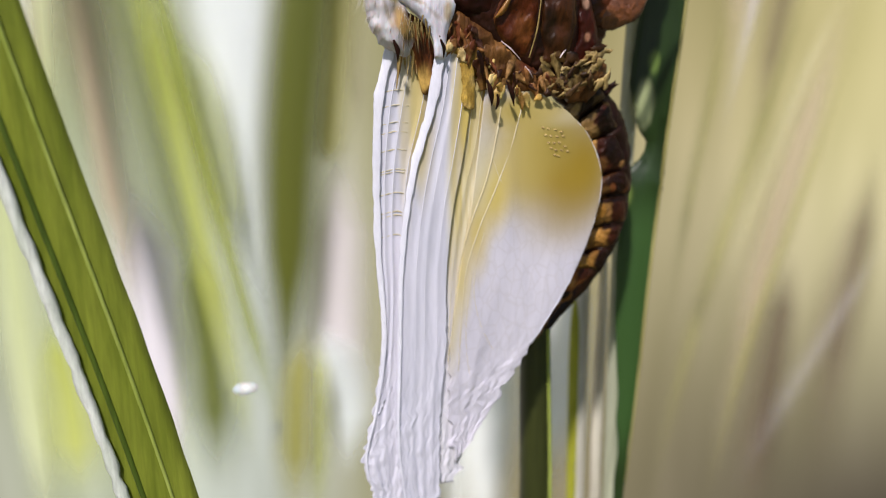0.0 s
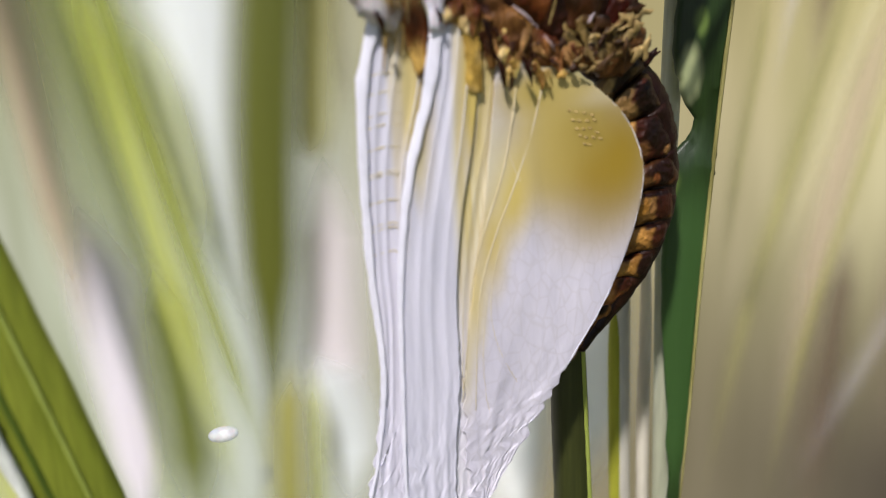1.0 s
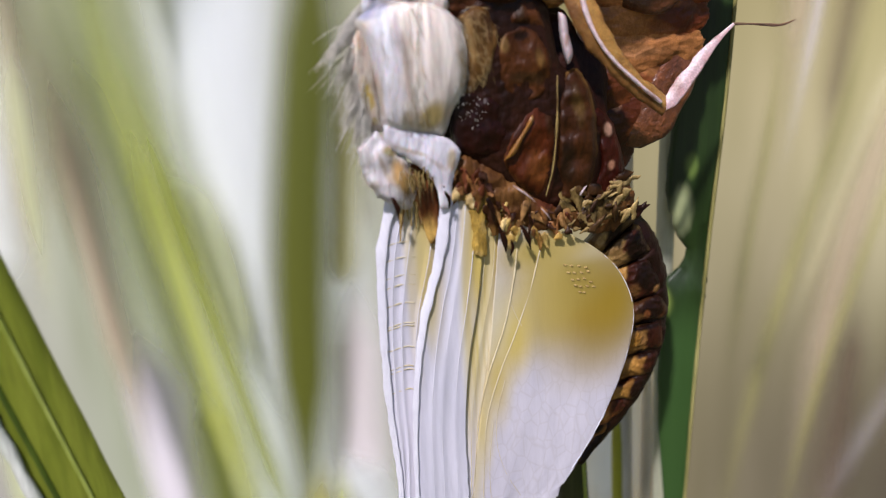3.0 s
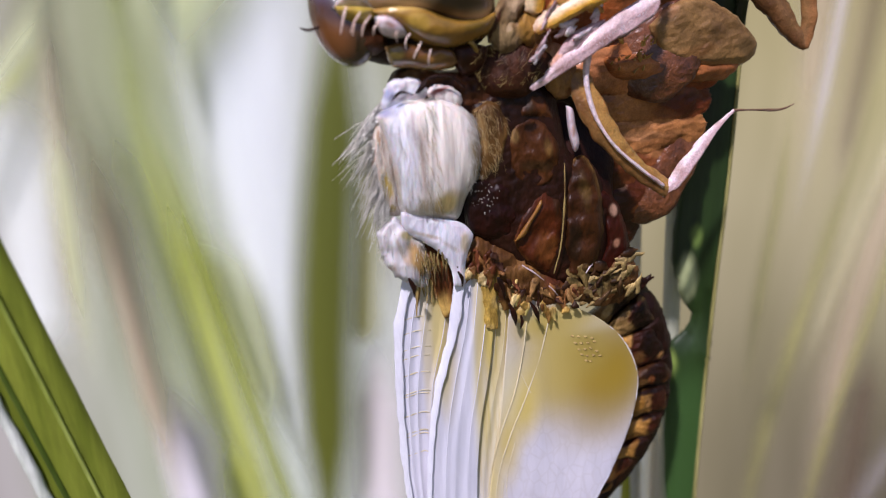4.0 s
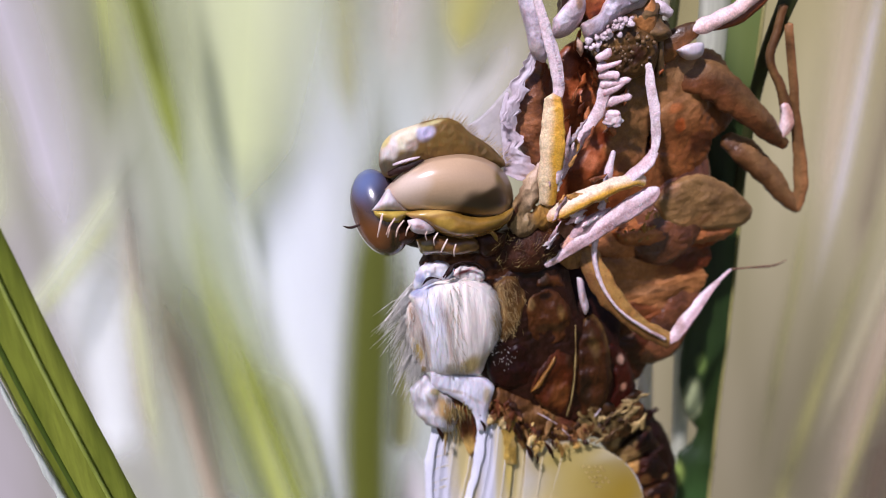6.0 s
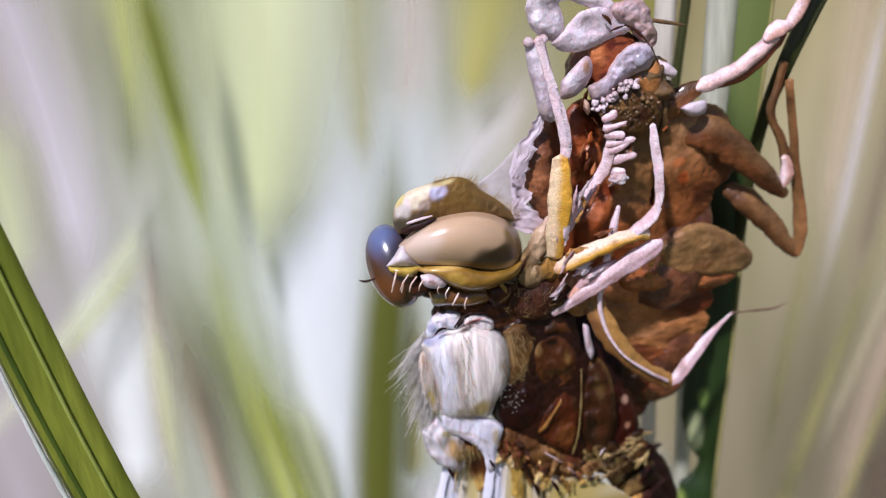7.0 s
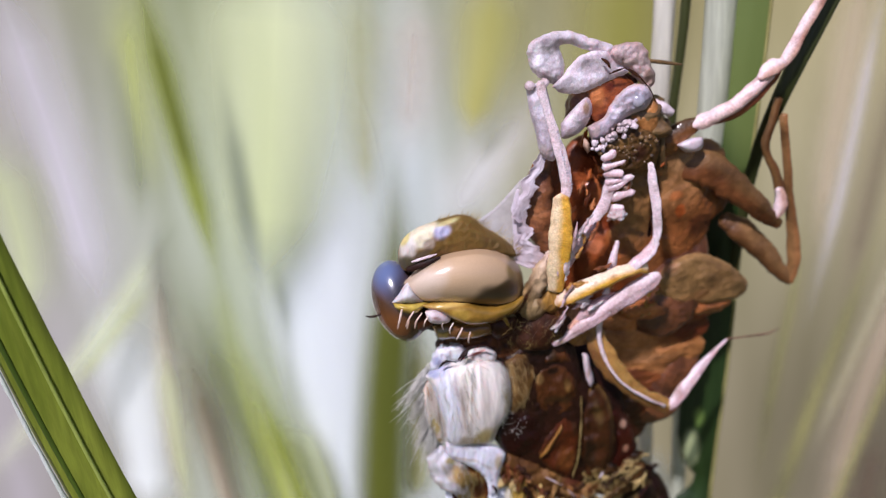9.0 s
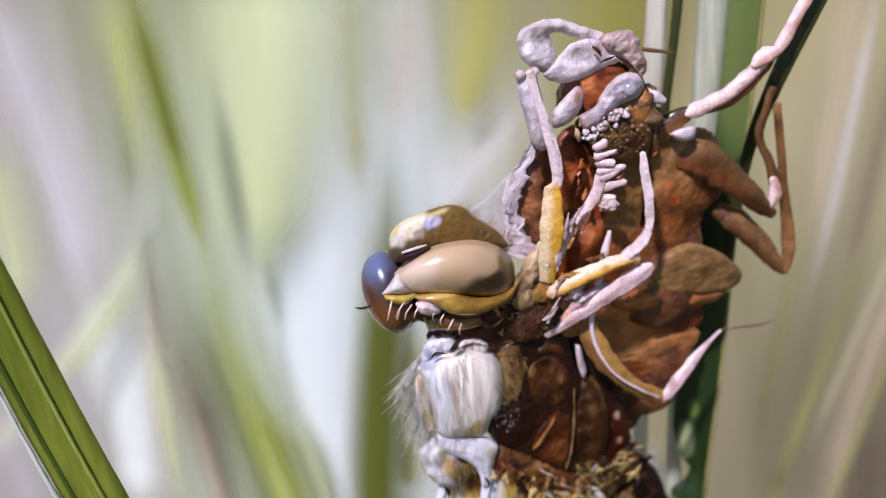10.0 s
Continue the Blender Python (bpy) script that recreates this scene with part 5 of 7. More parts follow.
    lump = part("wing_root_lobe", plate([(-7.68, 112.02), (-6.90, 112.76), (-6.15, 112.13), (-5.38, 111.19), (-4.93, 109.67), (-5.20, 108.78), (-6.10, 109.05), (-6.90, 109.66), (-7.46, 110.70)], -0.3, 0.6, (0.6, 0.58, 0.61), ((-6.47, 110.89, 0.12, 0.8, 20, (0.42, 0.36, 0.3), 0.9), (-5.57, 110.31, 0.5, 0.9, 25, (0.4, 0.25, 0.08), 0.8), (-6.15, 111.70, 0.4, 0.25, -20, (0.42, 0.36, 0.18), 0.8), (-7.03, 110.12, 0.25, 0.25, 0, (0.5, 0.44, 0.4), 0.8)), power=0.4, wrinkle=0.05, scale=(2.2, 0.6), seed=7, ragged=0.14, bend=0.3), M_FLEECE, th, "whitish swollen wing root")
    part("wing_base", plate([(-5.61, 111.31), (-4.40, 110.56), (-3.79, 109.28), (-3.59, 107.91), (-3.70, 107.12), (-4.29, 106.72), (-4.81, 108.36), (-5.35, 109.58)], 0.0, 0.25, (0.13, 0.05, 0.016), ((-4.38, 107.42, 0.6, 0.7, 10, (0.5, 0.39, 0.13), 0.9), (-5.01, 110.04, 0.3, 0.5, 20, (0.3, 0.15, 0.05), 0.8)), wrinkle=0.1, scale=(3.0, 0.5), seed=6), M_HIDE, th, "brown streaked wing base")
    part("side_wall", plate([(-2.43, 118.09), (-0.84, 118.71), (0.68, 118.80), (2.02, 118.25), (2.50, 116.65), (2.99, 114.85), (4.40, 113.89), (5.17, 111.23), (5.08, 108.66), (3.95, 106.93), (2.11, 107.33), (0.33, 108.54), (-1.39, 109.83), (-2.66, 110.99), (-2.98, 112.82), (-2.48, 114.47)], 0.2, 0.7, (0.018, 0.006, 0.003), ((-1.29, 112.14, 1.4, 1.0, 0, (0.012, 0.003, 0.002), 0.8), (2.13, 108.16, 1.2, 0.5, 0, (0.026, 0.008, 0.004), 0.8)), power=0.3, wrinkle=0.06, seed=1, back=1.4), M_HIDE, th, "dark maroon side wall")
    hairy = part("side_plate", plate([(-2.32, 117.61), (-1.37, 118.04), (-0.53, 117.30), (-0.38, 115.79), (-1.19, 114.40), (-2.17, 113.86), (-1.95, 115.73)], -0.2, 0.4, (0.1, 0.06, 0.02), ((-1.78, 116.38, 0.25, 0.9, 5, (0.3, 0.22, 0.1), 0.9), (-0.66, 114.82, 0.5, 0.4, 20, (0.05, 0.025, 0.01), 0.9), (-0.91, 116.90, 0.2, 0.6, 15, (0.06, 0.03, 0.012), 0.8)), power=0.3, ragged=0.1, wrinkle=0.09, scale=(2.4, 0.6), seed=8), M_HIDE, th, "olive hairy plate")
    for k, (edge, y, high, tone, edge_tone, marks) in enumerate((
            ([(-2.82, 113.84), (-1.61, 114.13), (-0.34, 113.37), (-0.01, 111.89), (-0.44, 110.83), (-1.70, 110.72), (-2.71, 111.46), (-2.95, 112.75)], -0.25, 0.6, (0.02, 0.005, 0.003), None, ()),
            ([(0.09, 111.73), (1.04, 112.89), (2.32, 113.39), (2.60, 111.38), (2.37, 109.22), (1.58, 108.20), (0.35, 109.20), (-0.35, 110.30)], -0.3, 0.55, (0.085, 0.034, 0.009), (0.14, 0.075, 0.022), ((1.62, 109.75, 0.6, 0.8, 10, (0.16, 0.06, 0.014), 1.0), (0.60, 111.41, 0.4, 0.9, -25, (0.04, 0.012, 0.005), 0.9), (2.22, 112.17, 0.2, 0.9, 5, (0.05, 0.022, 0.008), 0.9))),
            ([(-0.52, 115.75), (-0.08, 116.69), (1.02, 116.91), (2.04, 116.05), (2.52, 114.24), (2.11, 113.40), (0.83, 113.08), (-0.18, 113.83)], -0.25, 0.6, (0.085, 0.052, 0.017), (0.03, 0.014, 0.006), ((0.77, 116.34, 0.36, 0.22, 0, (0.018, 0.008, 0.004), 0.6), (-0.10, 116.08, 0.25, 0.4, 20, (0.2, 0.14, 0.055), 0.8), (1.22, 114.30, 0.9, 0.3, -8, (0.05, 0.026, 0.009), 0.9), (1.77, 115.24, 0.2, 0.5, 10, (0.16, 0.1, 0.03), 0.8))),
            ([(0.06, 116.80), (0.44, 117.87), (1.17, 118.29), (1.87, 117.50), (2.17, 116.03), (1.02, 116.84)], -0.1, 0.5, (0.13, 0.082, 0.03), (0.04, 0.02, 0.008), ((0.80, 117.45, 0.3, 0.4, 20, (0.07, 0.04, 0.016), 0.9),)),
            # the paler rim colour of this plate paints its edge highlights
            ([(2.90, 114.10), (3.69, 114.58), (4.46, 113.53), (4.95, 111.28), (4.82, 109.09), (3.81, 107.72), (2.85, 107.93), (2.57, 109.92), (2.66, 112.44)], -0.2, 0.75, (0.065, 0.04, 0.014), (0.15, 0.1, 0.034), ((3.25, 109.78, 0.4, 1.2, 5, (0.03, 0.015, 0.006), 1.0), (3.84, 112.58, 0.3, 0.9, 10, (0.1, 0.066, 0.022), 0.9))),
            ([(4.38, 112.47), (5.29, 112.30), (6.57, 109.10), (6.20, 107.67), (4.99, 107.16), (4.33, 107.69), (5.16, 109.39)], 0.3, 0.6, (0.05, 0.014, 0.007), None, ((5.57, 111.23, 0.2, 0.35, 20, (0.5, 0.36, 0.32), 0.6), (5.75, 109.27, 0.2, 0.25, 0, (0.36, 0.22, 0.16), 0.7))))):
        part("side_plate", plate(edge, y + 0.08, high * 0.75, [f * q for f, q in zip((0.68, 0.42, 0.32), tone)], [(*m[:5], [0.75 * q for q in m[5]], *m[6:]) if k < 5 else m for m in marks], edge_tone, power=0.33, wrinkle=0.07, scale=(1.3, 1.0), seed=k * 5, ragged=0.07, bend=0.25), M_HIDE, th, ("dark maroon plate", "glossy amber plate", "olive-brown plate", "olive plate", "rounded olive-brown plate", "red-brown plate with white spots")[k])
    part("fold", plate([(-0.28, 110.36), (0.24, 111.05), (0.86, 111.79), (1.31, 112.42), (1.37, 112.19), (0.78, 111.30), (0.33, 110.60)], -0.85, 0.16, (0.24, 0.11, 0.02), wrinkle=0.02, back=0.25), M_GLOSS, th, "amber fold")
    part("sliver", plate([(2.83, 117.21), (3.17, 117.02), (3.36, 116.10), (3.56, 115.10), (3.34, 114.72), (3.07, 115.32), (2.88, 116.32)], -0.7, 0.25, (0.62, 0.52, 0.55), ((3.22, 115.85, 0.12, 0.3, 0, (0.4, 0.28, 0.24), 0.8),), wrinkle=0.05, scale=(3, 3), back=0.3), M_FLEECE, th, "bleached sliver of skin")
    part("seam", tube([(2.69, 114.21, -0.8, 0.03), (2.65, 112.09, -1.0, 0.05), (2.38, 109.59, -0.9, 0.05), (1.98, 108.19, -0.6, 0.03)], 26, 6, rough=0.6, flat=0.6), M_FRINGE, th, "pale seam")
    for k in range(11):
        x0, l = -5.9 + 2.1 * k / 15 + rnd.gauss(0, 0.06), rnd.uniform(0.8, 2.0)
        tone = ((0.5, 0.43, 0.2), (0.26, 0.16, 0.06), (0.62, 0.58, 0.36))[k % 3]
        part("strip", tube([(x0, 110.2, -0.1, 0.16), (x0 + 0.05, 109.2 - 0.3 * l, -0.15, 0.09), (x0 + rnd.gauss(0, 0.08), 109.0 - l, 0.1, 0.02)], 12, 8, rough=0.6, flat=0.3, seed=k, tints=(tone, [c * 0.6 for c in tone])), M_HIDE, th)
    roots_of = (
        ([(-1.27, 108.45), (-0.95, 109.60), (-0.23, 109.86), (0.37, 109.00), (1.23, 108.22), (0.93, 107.57), (-0.05, 107.47), (-0.68, 107.84)], (0.16, 0.085, 0.03), (0.3, 0.2, 0.08), 0.4), ([(-0.67, 107.54), (0.55, 107.41), (0.35, 106.86), (0.12, 106.14), (-0.08, 105.72), (-0.38, 106.42)], (0.46, 0.36, 0.12), (0.6, 0.52, 0.26), 0.25),
        ([(-2.26, 108.83), (-1.58, 108.68), (-1.36, 107.16), (-1.48, 105.63), (-1.89, 105.66), (-2.18, 107.51)], (0.5, 0.39, 0.1), (0.6, 0.5, 0.2), 0.2), ([(-1.58, 108.20), (-1.17, 108.54), (-0.71, 107.73), (-0.59, 106.62), (-1.08, 106.77), (-1.40, 107.40)], (0.05, 0.02, 0.008), (0.2, 0.12, 0.04), 0.25))
    part("wing_root", plate([(-3.28, 110.40), (-2.04, 111.04), (-0.34, 109.79), (1.58, 108.27), (3.58, 107.28), (4.88, 107.57), (6.20, 108.62), (7.15, 107.08), (5.82, 105.63), (3.93, 106.05), (2.82, 106.30), (1.53, 106.20), (0.63, 106.60), (-0.42, 107.58), (-1.51, 107.26), (-2.19, 107.79), (-2.84, 108.85)], -0.05, 0.4, (0.13, 0.065, 0.024), (
        (5.07, 107.15, 0.9, 0.7, 20, (0.2, 0.16, 0.075), 0.9), (-1.47, 108.00, 0.7, 0.7, 0, (0.44, 0.35, 0.1), 0.9), (2.12, 107.78, 0.7, 0.4, -10, (0.09, 0.03, 0.014), 0.9), (0.33, 108.54, 0.6, 0.5, 0, (0.3, 0.17, 0.06), 0.9)), power=0.3, wrinkle=0.08, scale=(2.6, 0.8), seed=4, ragged=0.25, bend=0.25, n=200), M_FLAP, th, "ragged yellow-brown wing roots")
    for k, (edge, tone, pale, high) in enumerate(roots_of):
        part("torn_flap", plate(edge, -0.4 - 0.04 * (k % 4), 0.3 * high, tone, ((edge[2][0], edge[2][1], 0.4, 0.3, 30 * k, pale, 0.9), (edge[4][0], edge[4][1], 0.35, 0.35, 0, pale, 0.9)), power=0.3, wrinkle=0.05, scale=(3.2, 0.7), seed=k * 3, back=0.06, step=0.06, ragged=0.12 if k == 2 else 0.32, bend=0.12 if k == 2 else 0.45, n=160), M_FLAP, th)
    for a, b, w in (((0.13, 109.01), (1.35, 107.97), 0.04), ((1.64, 107.59), (2.17, 106.94), 0.035), ((3.87, 107.93), (4.26, 108.37), 0.04)):
        part("shard", tube([(*a, -1.35, 0.03), ((a[0] + b[0]) / 2, (a[1] + b[1]) / 2 + 0.05, -1.4, w), (*b, -1.3, 0.02)], 10, 8, rough=0.4, flat=0.5), M_SKIN_PALE, th, "bleached shard of skin")
    band = spline([(-3.30, 109.71), (-1.62, 108.83), (-0.40, 107.71), (1.21, 106.69), (2.84, 106.42), (4.30, 106.49), (5.95, 107.18), (6.96, 106.31)], 60)
    for k in range(96):  # splinters of torn skin along the roots
        u = rnd.random()
        x, z = band[int(u * 59)]
        low = rnd.uniform(-1.7, 1.0)
        x, z = x + rnd.gauss(0, 0.3), z - 0.55 * low
        turn = radians(rnd.gauss(-80, 28) if u < 0.62 else rnd.gauss(35, 40))
        l, w = rnd.uniform(0.35, 0.95), rnd.uniform(0.1, 0.24)
        ca, sa = math.cos(turn), math.sin(turn)
        edge = [(x + ca * a * l - sa * b * w, z + sa * a * l + ca * b * w) for a, b in ((-0.4, 0.4), (0.1, 1.0), (0.6, 0.5), (1.0, rnd.uniform(-0.5, 0.5)), (0.4, -0.8), (-0.2, -0.9))]
        if u > 0.62:
            tone = ((0.2, 0.16, 0.07), (0.06, 0.035, 0.014), (0.34, 0.29, 0.14), (0.03, 0.013, 0.006))[k % 4]
        elif low < 0.1:
            tone = ((0.12, 0.04, 0.018), (0.24, 0.12, 0.045), (0.04, 0.014, 0.007), (0.3, 0.19, 0.08))[k % 4]
        else:
            tone = ((0.42, 0.31, 0.09), (0.54, 0.45, 0.18), (0.16, 0.08, 0.026), (0.3, 0.2, 0.055), (0.62, 0.55, 0.3))[k % 5]
        part("splinter", plate(edge, -0.5 - rnd.uniform(0, 0.25), rnd.uniform(0.04, 0.12), tone, ((*edge[2], 0.25, 0.2, 0, [min(0.7, 1.5 * q + 0.02) for q in tone], 1.0),), power=0.35, wrinkle=0.03, scale=(4, 2), seed=k, back=0.05, step=0.06, ragged=0.12, bend=0.3, n=60), M_FLAP, th)
    for k in range(22):  # splintered plates towards the abdomen
        x0, z0 = rnd.uniform(2.6, 6.4), rnd.uniform(106.6, 108.6)
        l, turn = rnd.uniform(0.7, 1.6), radians(rnd.uniform(-75, 10) if x0 < 5 else rnd.uniform(-40, 30))
        tone = ((0.26, 0.21, 0.09), (0.12, 0.075, 0.03), (0.36, 0.31, 0.16), (0.05, 0.025, 0.01))[k % 4]
        w = rnd.uniform(0.2, 0.42)
        ca, sa = math.cos(turn), math.sin(turn)
        edge = [(x0 + ca * a * l - sa * b * w, z0 + sa * a * l + ca * b * w) for a, b in ((-0.3, 0.5), (0.2, 1.0), (0.6, 0.7), (1.0, rnd.uniform(-0.3, 0.3)), (0.5, -0.7), (-0.1, -0.9))]
        part("splinter", plate(edge, -0.1 - rnd.uniform(0, 0.3), 0.12, tone, ((*edge[1], 0.4, 0.2, 57.3 * turn, [0.3 * q for q in tone], 0.8), (*edge[3], 0.3, 0.2, 0, [min(0.6, 1.6 * q) for q in tone], 1.0)), power=0.35, wrinkle=0.04, scale=(3, 3), seed=k + 50, back=0.08, step=0.06, ragged=0.16, bend=0.4, n=70), M_FLAP, th)
    roots = [(rnd.uniform(-5.6, -4.0), rnd.uniform(109.6, 110.8), -0.9, rnd.uniform(-0.2, 0.2), -1, -0.1) for _ in range(30)]
    part("fringe", hairs(roots, 1.3, 0.05, 0.12, seed=16), M_FRINGE, th, "brown streaked fringe")
    part("down", fur(th, 420, 0.9, 0.013, (0.05, -1, 0), lambda x, z: x < -4.3, 5, 0.14, 0.12), M_HAIR, th, "silvery combed hair")
    part("down", fur(th, 45, 0.8, 0.014, (0.1, -1, 0), lambda x, z: abs(x + 4.55) < 0.4, 25, 0.16, 0.15), M_STRAWHAIR, th, "brownish combed hair")
    part("down", fur(lump, 90, 0.5, 0.014, (-0.1, -1, 0), lambda x, z: True, 31, 0.25, 0.25), M_HAIR, th, "short silvery hair")
    part("down", fur(rosy, 160, 0.9, 0.016, (-0.2, -1, 0), lambda x, z: True, 6, 0.2, 0.2), M_HAIR, th, "silvery combed hair")
    part("down", fur(hairy, 260, 0.5, 0.013, (0.2, -1, 0), lambda x, z: x < -1.0 or (x * 37 + z * 11) % 3 < 1, 8, 0.3, 0.3), M_STRAWHAIR, th, "yellowish combed hair")
    part("down", fur(th, 160, 0.6, 0.013, (0.4, -1, 0), lambda x, z: x > -2.7, 9, 0.2, 0.2), M_HAIR, th, "short silvery hair")
    roots = []
    for k in range(17):  # tufts that stand off the outer edge
        x, z, turn = -7.1 + rnd.uniform(-0.2, 0.3), 118.4 - 4.6 * k / 16, 205 + 2.2 * k + rnd.gauss(0, 9)
        roots += [(x + rnd.gauss(0, 0.1), z + rnd.gauss(0, 0.12), rnd.uniform(-0.6, 0.3), math.cos(radians(turn)), math.sin(radians(turn)), rnd.gauss(-0.1, 0.1)) for _ in range(26)]
    part("down", hairs(roots, 1.85, 0.026, 0.15, droop=0.35, seed=6), M_HAIR, th, "silvery fringe of hair")
    roots = [(-7.4 + rnd.uniform(0, 0.5), rnd.uniform(110.8, 114.2), -0.4, -0.8, -1.0, 0) for _ in range(80)]
    part("down", hairs(roots, 0.55, 0.024, 0.25, seed=26), M_HAIR, th, "short silvery hair")
    roots = [(-1.77 + rnd.gauss(0, 0.36), 113.05 + rnd.gauss(0, 0.42), -0.92, 0.2, -0.8, -0.5) for _ in range(34)]
    part("bristle_tuft", hairs(roots, 0.08, 0.03, 0.3, seed=7), M_HAIR, th)
    # head
    hd = part("head", ball(-5.0, 122.9, 1.0, 3.9, 2.6, 1.8, tilt=-8, rough=0.05), M_DARK, d)
    # the dark lower patches are part pigment, part painted shade of the eye
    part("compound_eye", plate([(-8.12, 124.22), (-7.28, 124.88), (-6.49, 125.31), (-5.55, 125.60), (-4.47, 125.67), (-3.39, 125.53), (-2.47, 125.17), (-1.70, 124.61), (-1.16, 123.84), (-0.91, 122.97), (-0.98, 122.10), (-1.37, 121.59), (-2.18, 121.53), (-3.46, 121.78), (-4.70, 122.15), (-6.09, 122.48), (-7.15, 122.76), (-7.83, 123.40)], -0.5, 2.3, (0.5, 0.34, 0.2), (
        (-6.89, 124.11, 1.2, 0.9, 20, (0.6, 0.47, 0.36), 1.2), (-1.28, 123.33, 0.4, 1.6, 15, (0.15, 0.1, 0.018), 0.9), (-2.44, 122.81, 1.5, 0.34, 20, (0.16, 0.1, 0.03), 0.9), (-2.71, 122.57, 1.8, 0.62, 8, (0.03, 0.013, 0.007), 1.1), (-1.67, 122.77, 0.6, 0.7, 0, (0.04, 0.018, 0.008), 1.1), (-5.60, 122.84, 1.4, 0.2, 0, (0.46, 0.33, 0.2), 0.8)), step=0.07, wrinkle=0.0, back=1.5), M_EYE, hd, "glossy tan compound eye, lower edge darkened partly as painted shade")
    part("compound_eye", ball(-8.5, 123.0, 0.4, 1.5, 2.45, 1.5, tilt=10, seg=48, rings=32), M_EYE_BLUE, hd, "dark compound eye with a painted blue reflection on top")
    # the lilac patch paints a reflection on the brow
    part("brow", plate([(-8.33, 125.61), (-8.24, 126.27), (-7.95, 126.84), (-7.38, 127.26), (-6.61, 127.45), (-5.55, 127.64), (-4.48, 127.66), (-3.74, 127.28), (-3.22, 126.69), (-2.42, 126.06), (-1.82, 125.47), (-1.26, 124.55), (-1.87, 124.54), (-2.80, 124.82), (-3.88, 125.08), (-4.96, 125.22), (-5.88, 125.23), (-6.81, 125.05), (-7.58, 124.86), (-8.06, 124.93)], -0.2, 1.0, (0.17, 0.095, 0.014), (
        (-7.05, 126.90, 1.15, 0.7, 25, (0.72, 0.64, 0.46), 0.7), (-7.67, 126.28, 0.5, 0.85, 0, (0.62, 0.57, 0.52), 0.7), (-5.66, 126.90, 0.5, 0.42, 40, (0.44, 0.42, 0.58), 0.7), (-6.44, 126.30, 0.35, 0.3, 30, (0.36, 0.28, 0.22), 0.8), (-7.78, 125.42, 0.5, 0.45, 0, (0.1, 0.08, 0.04), 0.8), (-6.90, 125.80, 0.6, 0.2, 15, (0.12, 0.08, 0.04), 0.8), (-2.60, 125.54, 1.2, 0.35, -35, (0.13, 0.075, 0.016), 0.9), (-7.85, 126.94, 0.25, 0.5, -30, (0.6, 0.5, 0.2), 0.8), (-5.26, 127.43, 0.6, 0.14, 10, (0.5, 0.44, 0.2), 0.9)), power=0.4, wrinkle=0.07, scale=(1.8, 1.8), seed=2, back=1.2), M_FLEECE, hd, "amber brow with a whitish front")
    part("cheek", plate([(-7.22, 122.73), (-6.22, 122.80), (-5.14, 122.74), (-4.30, 122.49), (-3.60, 122.11), (-2.65, 121.85), (-1.68, 121.83), (-0.89, 122.03), (-1.18, 121.31), (-2.05, 120.90), (-3.20, 120.70), (-4.31, 120.84), (-5.24, 121.30), (-5.98, 121.88), (-6.72, 122.36)], -1.55, 0.95, (0.26, 0.145, 0.02), (
        (-5.46, 122.51, 1.3, 0.16, -3, (0.52, 0.36, 0.1), 0.9), (-4.89, 121.74, 0.6, 0.4, -20, (0.42, 0.27, 0.045), 0.9), (-1.86, 121.54, 0.7, 0.3, 25, (0.2, 0.12, 0.016), 0.9), (-3.18, 121.01, 1.0, 0.2, 5, (0.2, 0.1, 0.016), 0.9), (-3.61, 121.80, 0.5, 0.2, -20, (0.24, 0.14, 0.022), 0.8)), wrinkle=0.04, seed=4, back=1.0), M_GLOSS, hd, "honey-coloured cheek")
    part("face", plate([(-8.95, 123.14), (-8.45, 123.64), (-7.88, 124.22), (-7.40, 123.49), (-6.90, 122.78), (-7.75, 122.90)], -1.0, 0.8, (0.66, 0.62, 0.64), ((-8.09, 123.20, 0.35, 0.2, 0, (0.5, 0.45, 0.4), 0.8), (-7.43, 123.10, 0.2, 0.4, 40, (0.4, 0.34, 0.3), 0.7)), wrinkle=0.06, scale=(2.2, 2.2), seed=1), M_FLEECE, hd, "whitish wrinkled face")
    part("face", plate([(-8.83, 123.12), (-7.75, 122.99), (-6.78, 122.76), (-7.11, 122.51), (-7.50, 122.23), (-8.25, 122.43), (-8.74, 122.81)], -1.25, 0.65, (0.5, 0.37, 0.06), ((-8.23, 122.70, 0.35, 0.2, 0, (0.36, 0.24, 0.03), 0.8),), wrinkle=0.05, scale=(2.2, 2.2), seed=5), M_GLOSS, hd, "yellow lower face")
    part("mouth", plate([(-7.00, 122.31), (-6.41, 122.31), (-5.76, 121.87), (-5.54, 121.44), (-6.18, 121.38), (-6.81, 121.69)], -1.9, 0.4, (0.68, 0.58, 0.6), ((-6.30, 121.83, 0.3, 0.12, -25, (0.36, 0.22, 0.2), 0.7),), wrinkle=0.07, scale=(3, 3), seed=3), M_FLEECE, hd, "pale mouth edge")
    part("jaw", plate([(-6.60, 121.13), (-5.71, 121.24), (-4.47, 120.93), (-3.14, 120.59), (-2.98, 119.99), (-4.22, 119.81), (-5.48, 120.07), (-6.35, 120.27)], -0.9, 0.6, (0.14, 0.06, 0.018), ((-6.14, 120.62, 0.4, 0.4, 0, (0.16, 0.12, 0.03), 0.8), (-4.19, 120.25, 0.8, 0.2, 5, (0.26, 0.13, 0.035), 0.8)), rim=(0.3, 0.18, 0.06), wrinkle=0.05, seed=6), M_GLOSS, hd, "red-brown jaw")
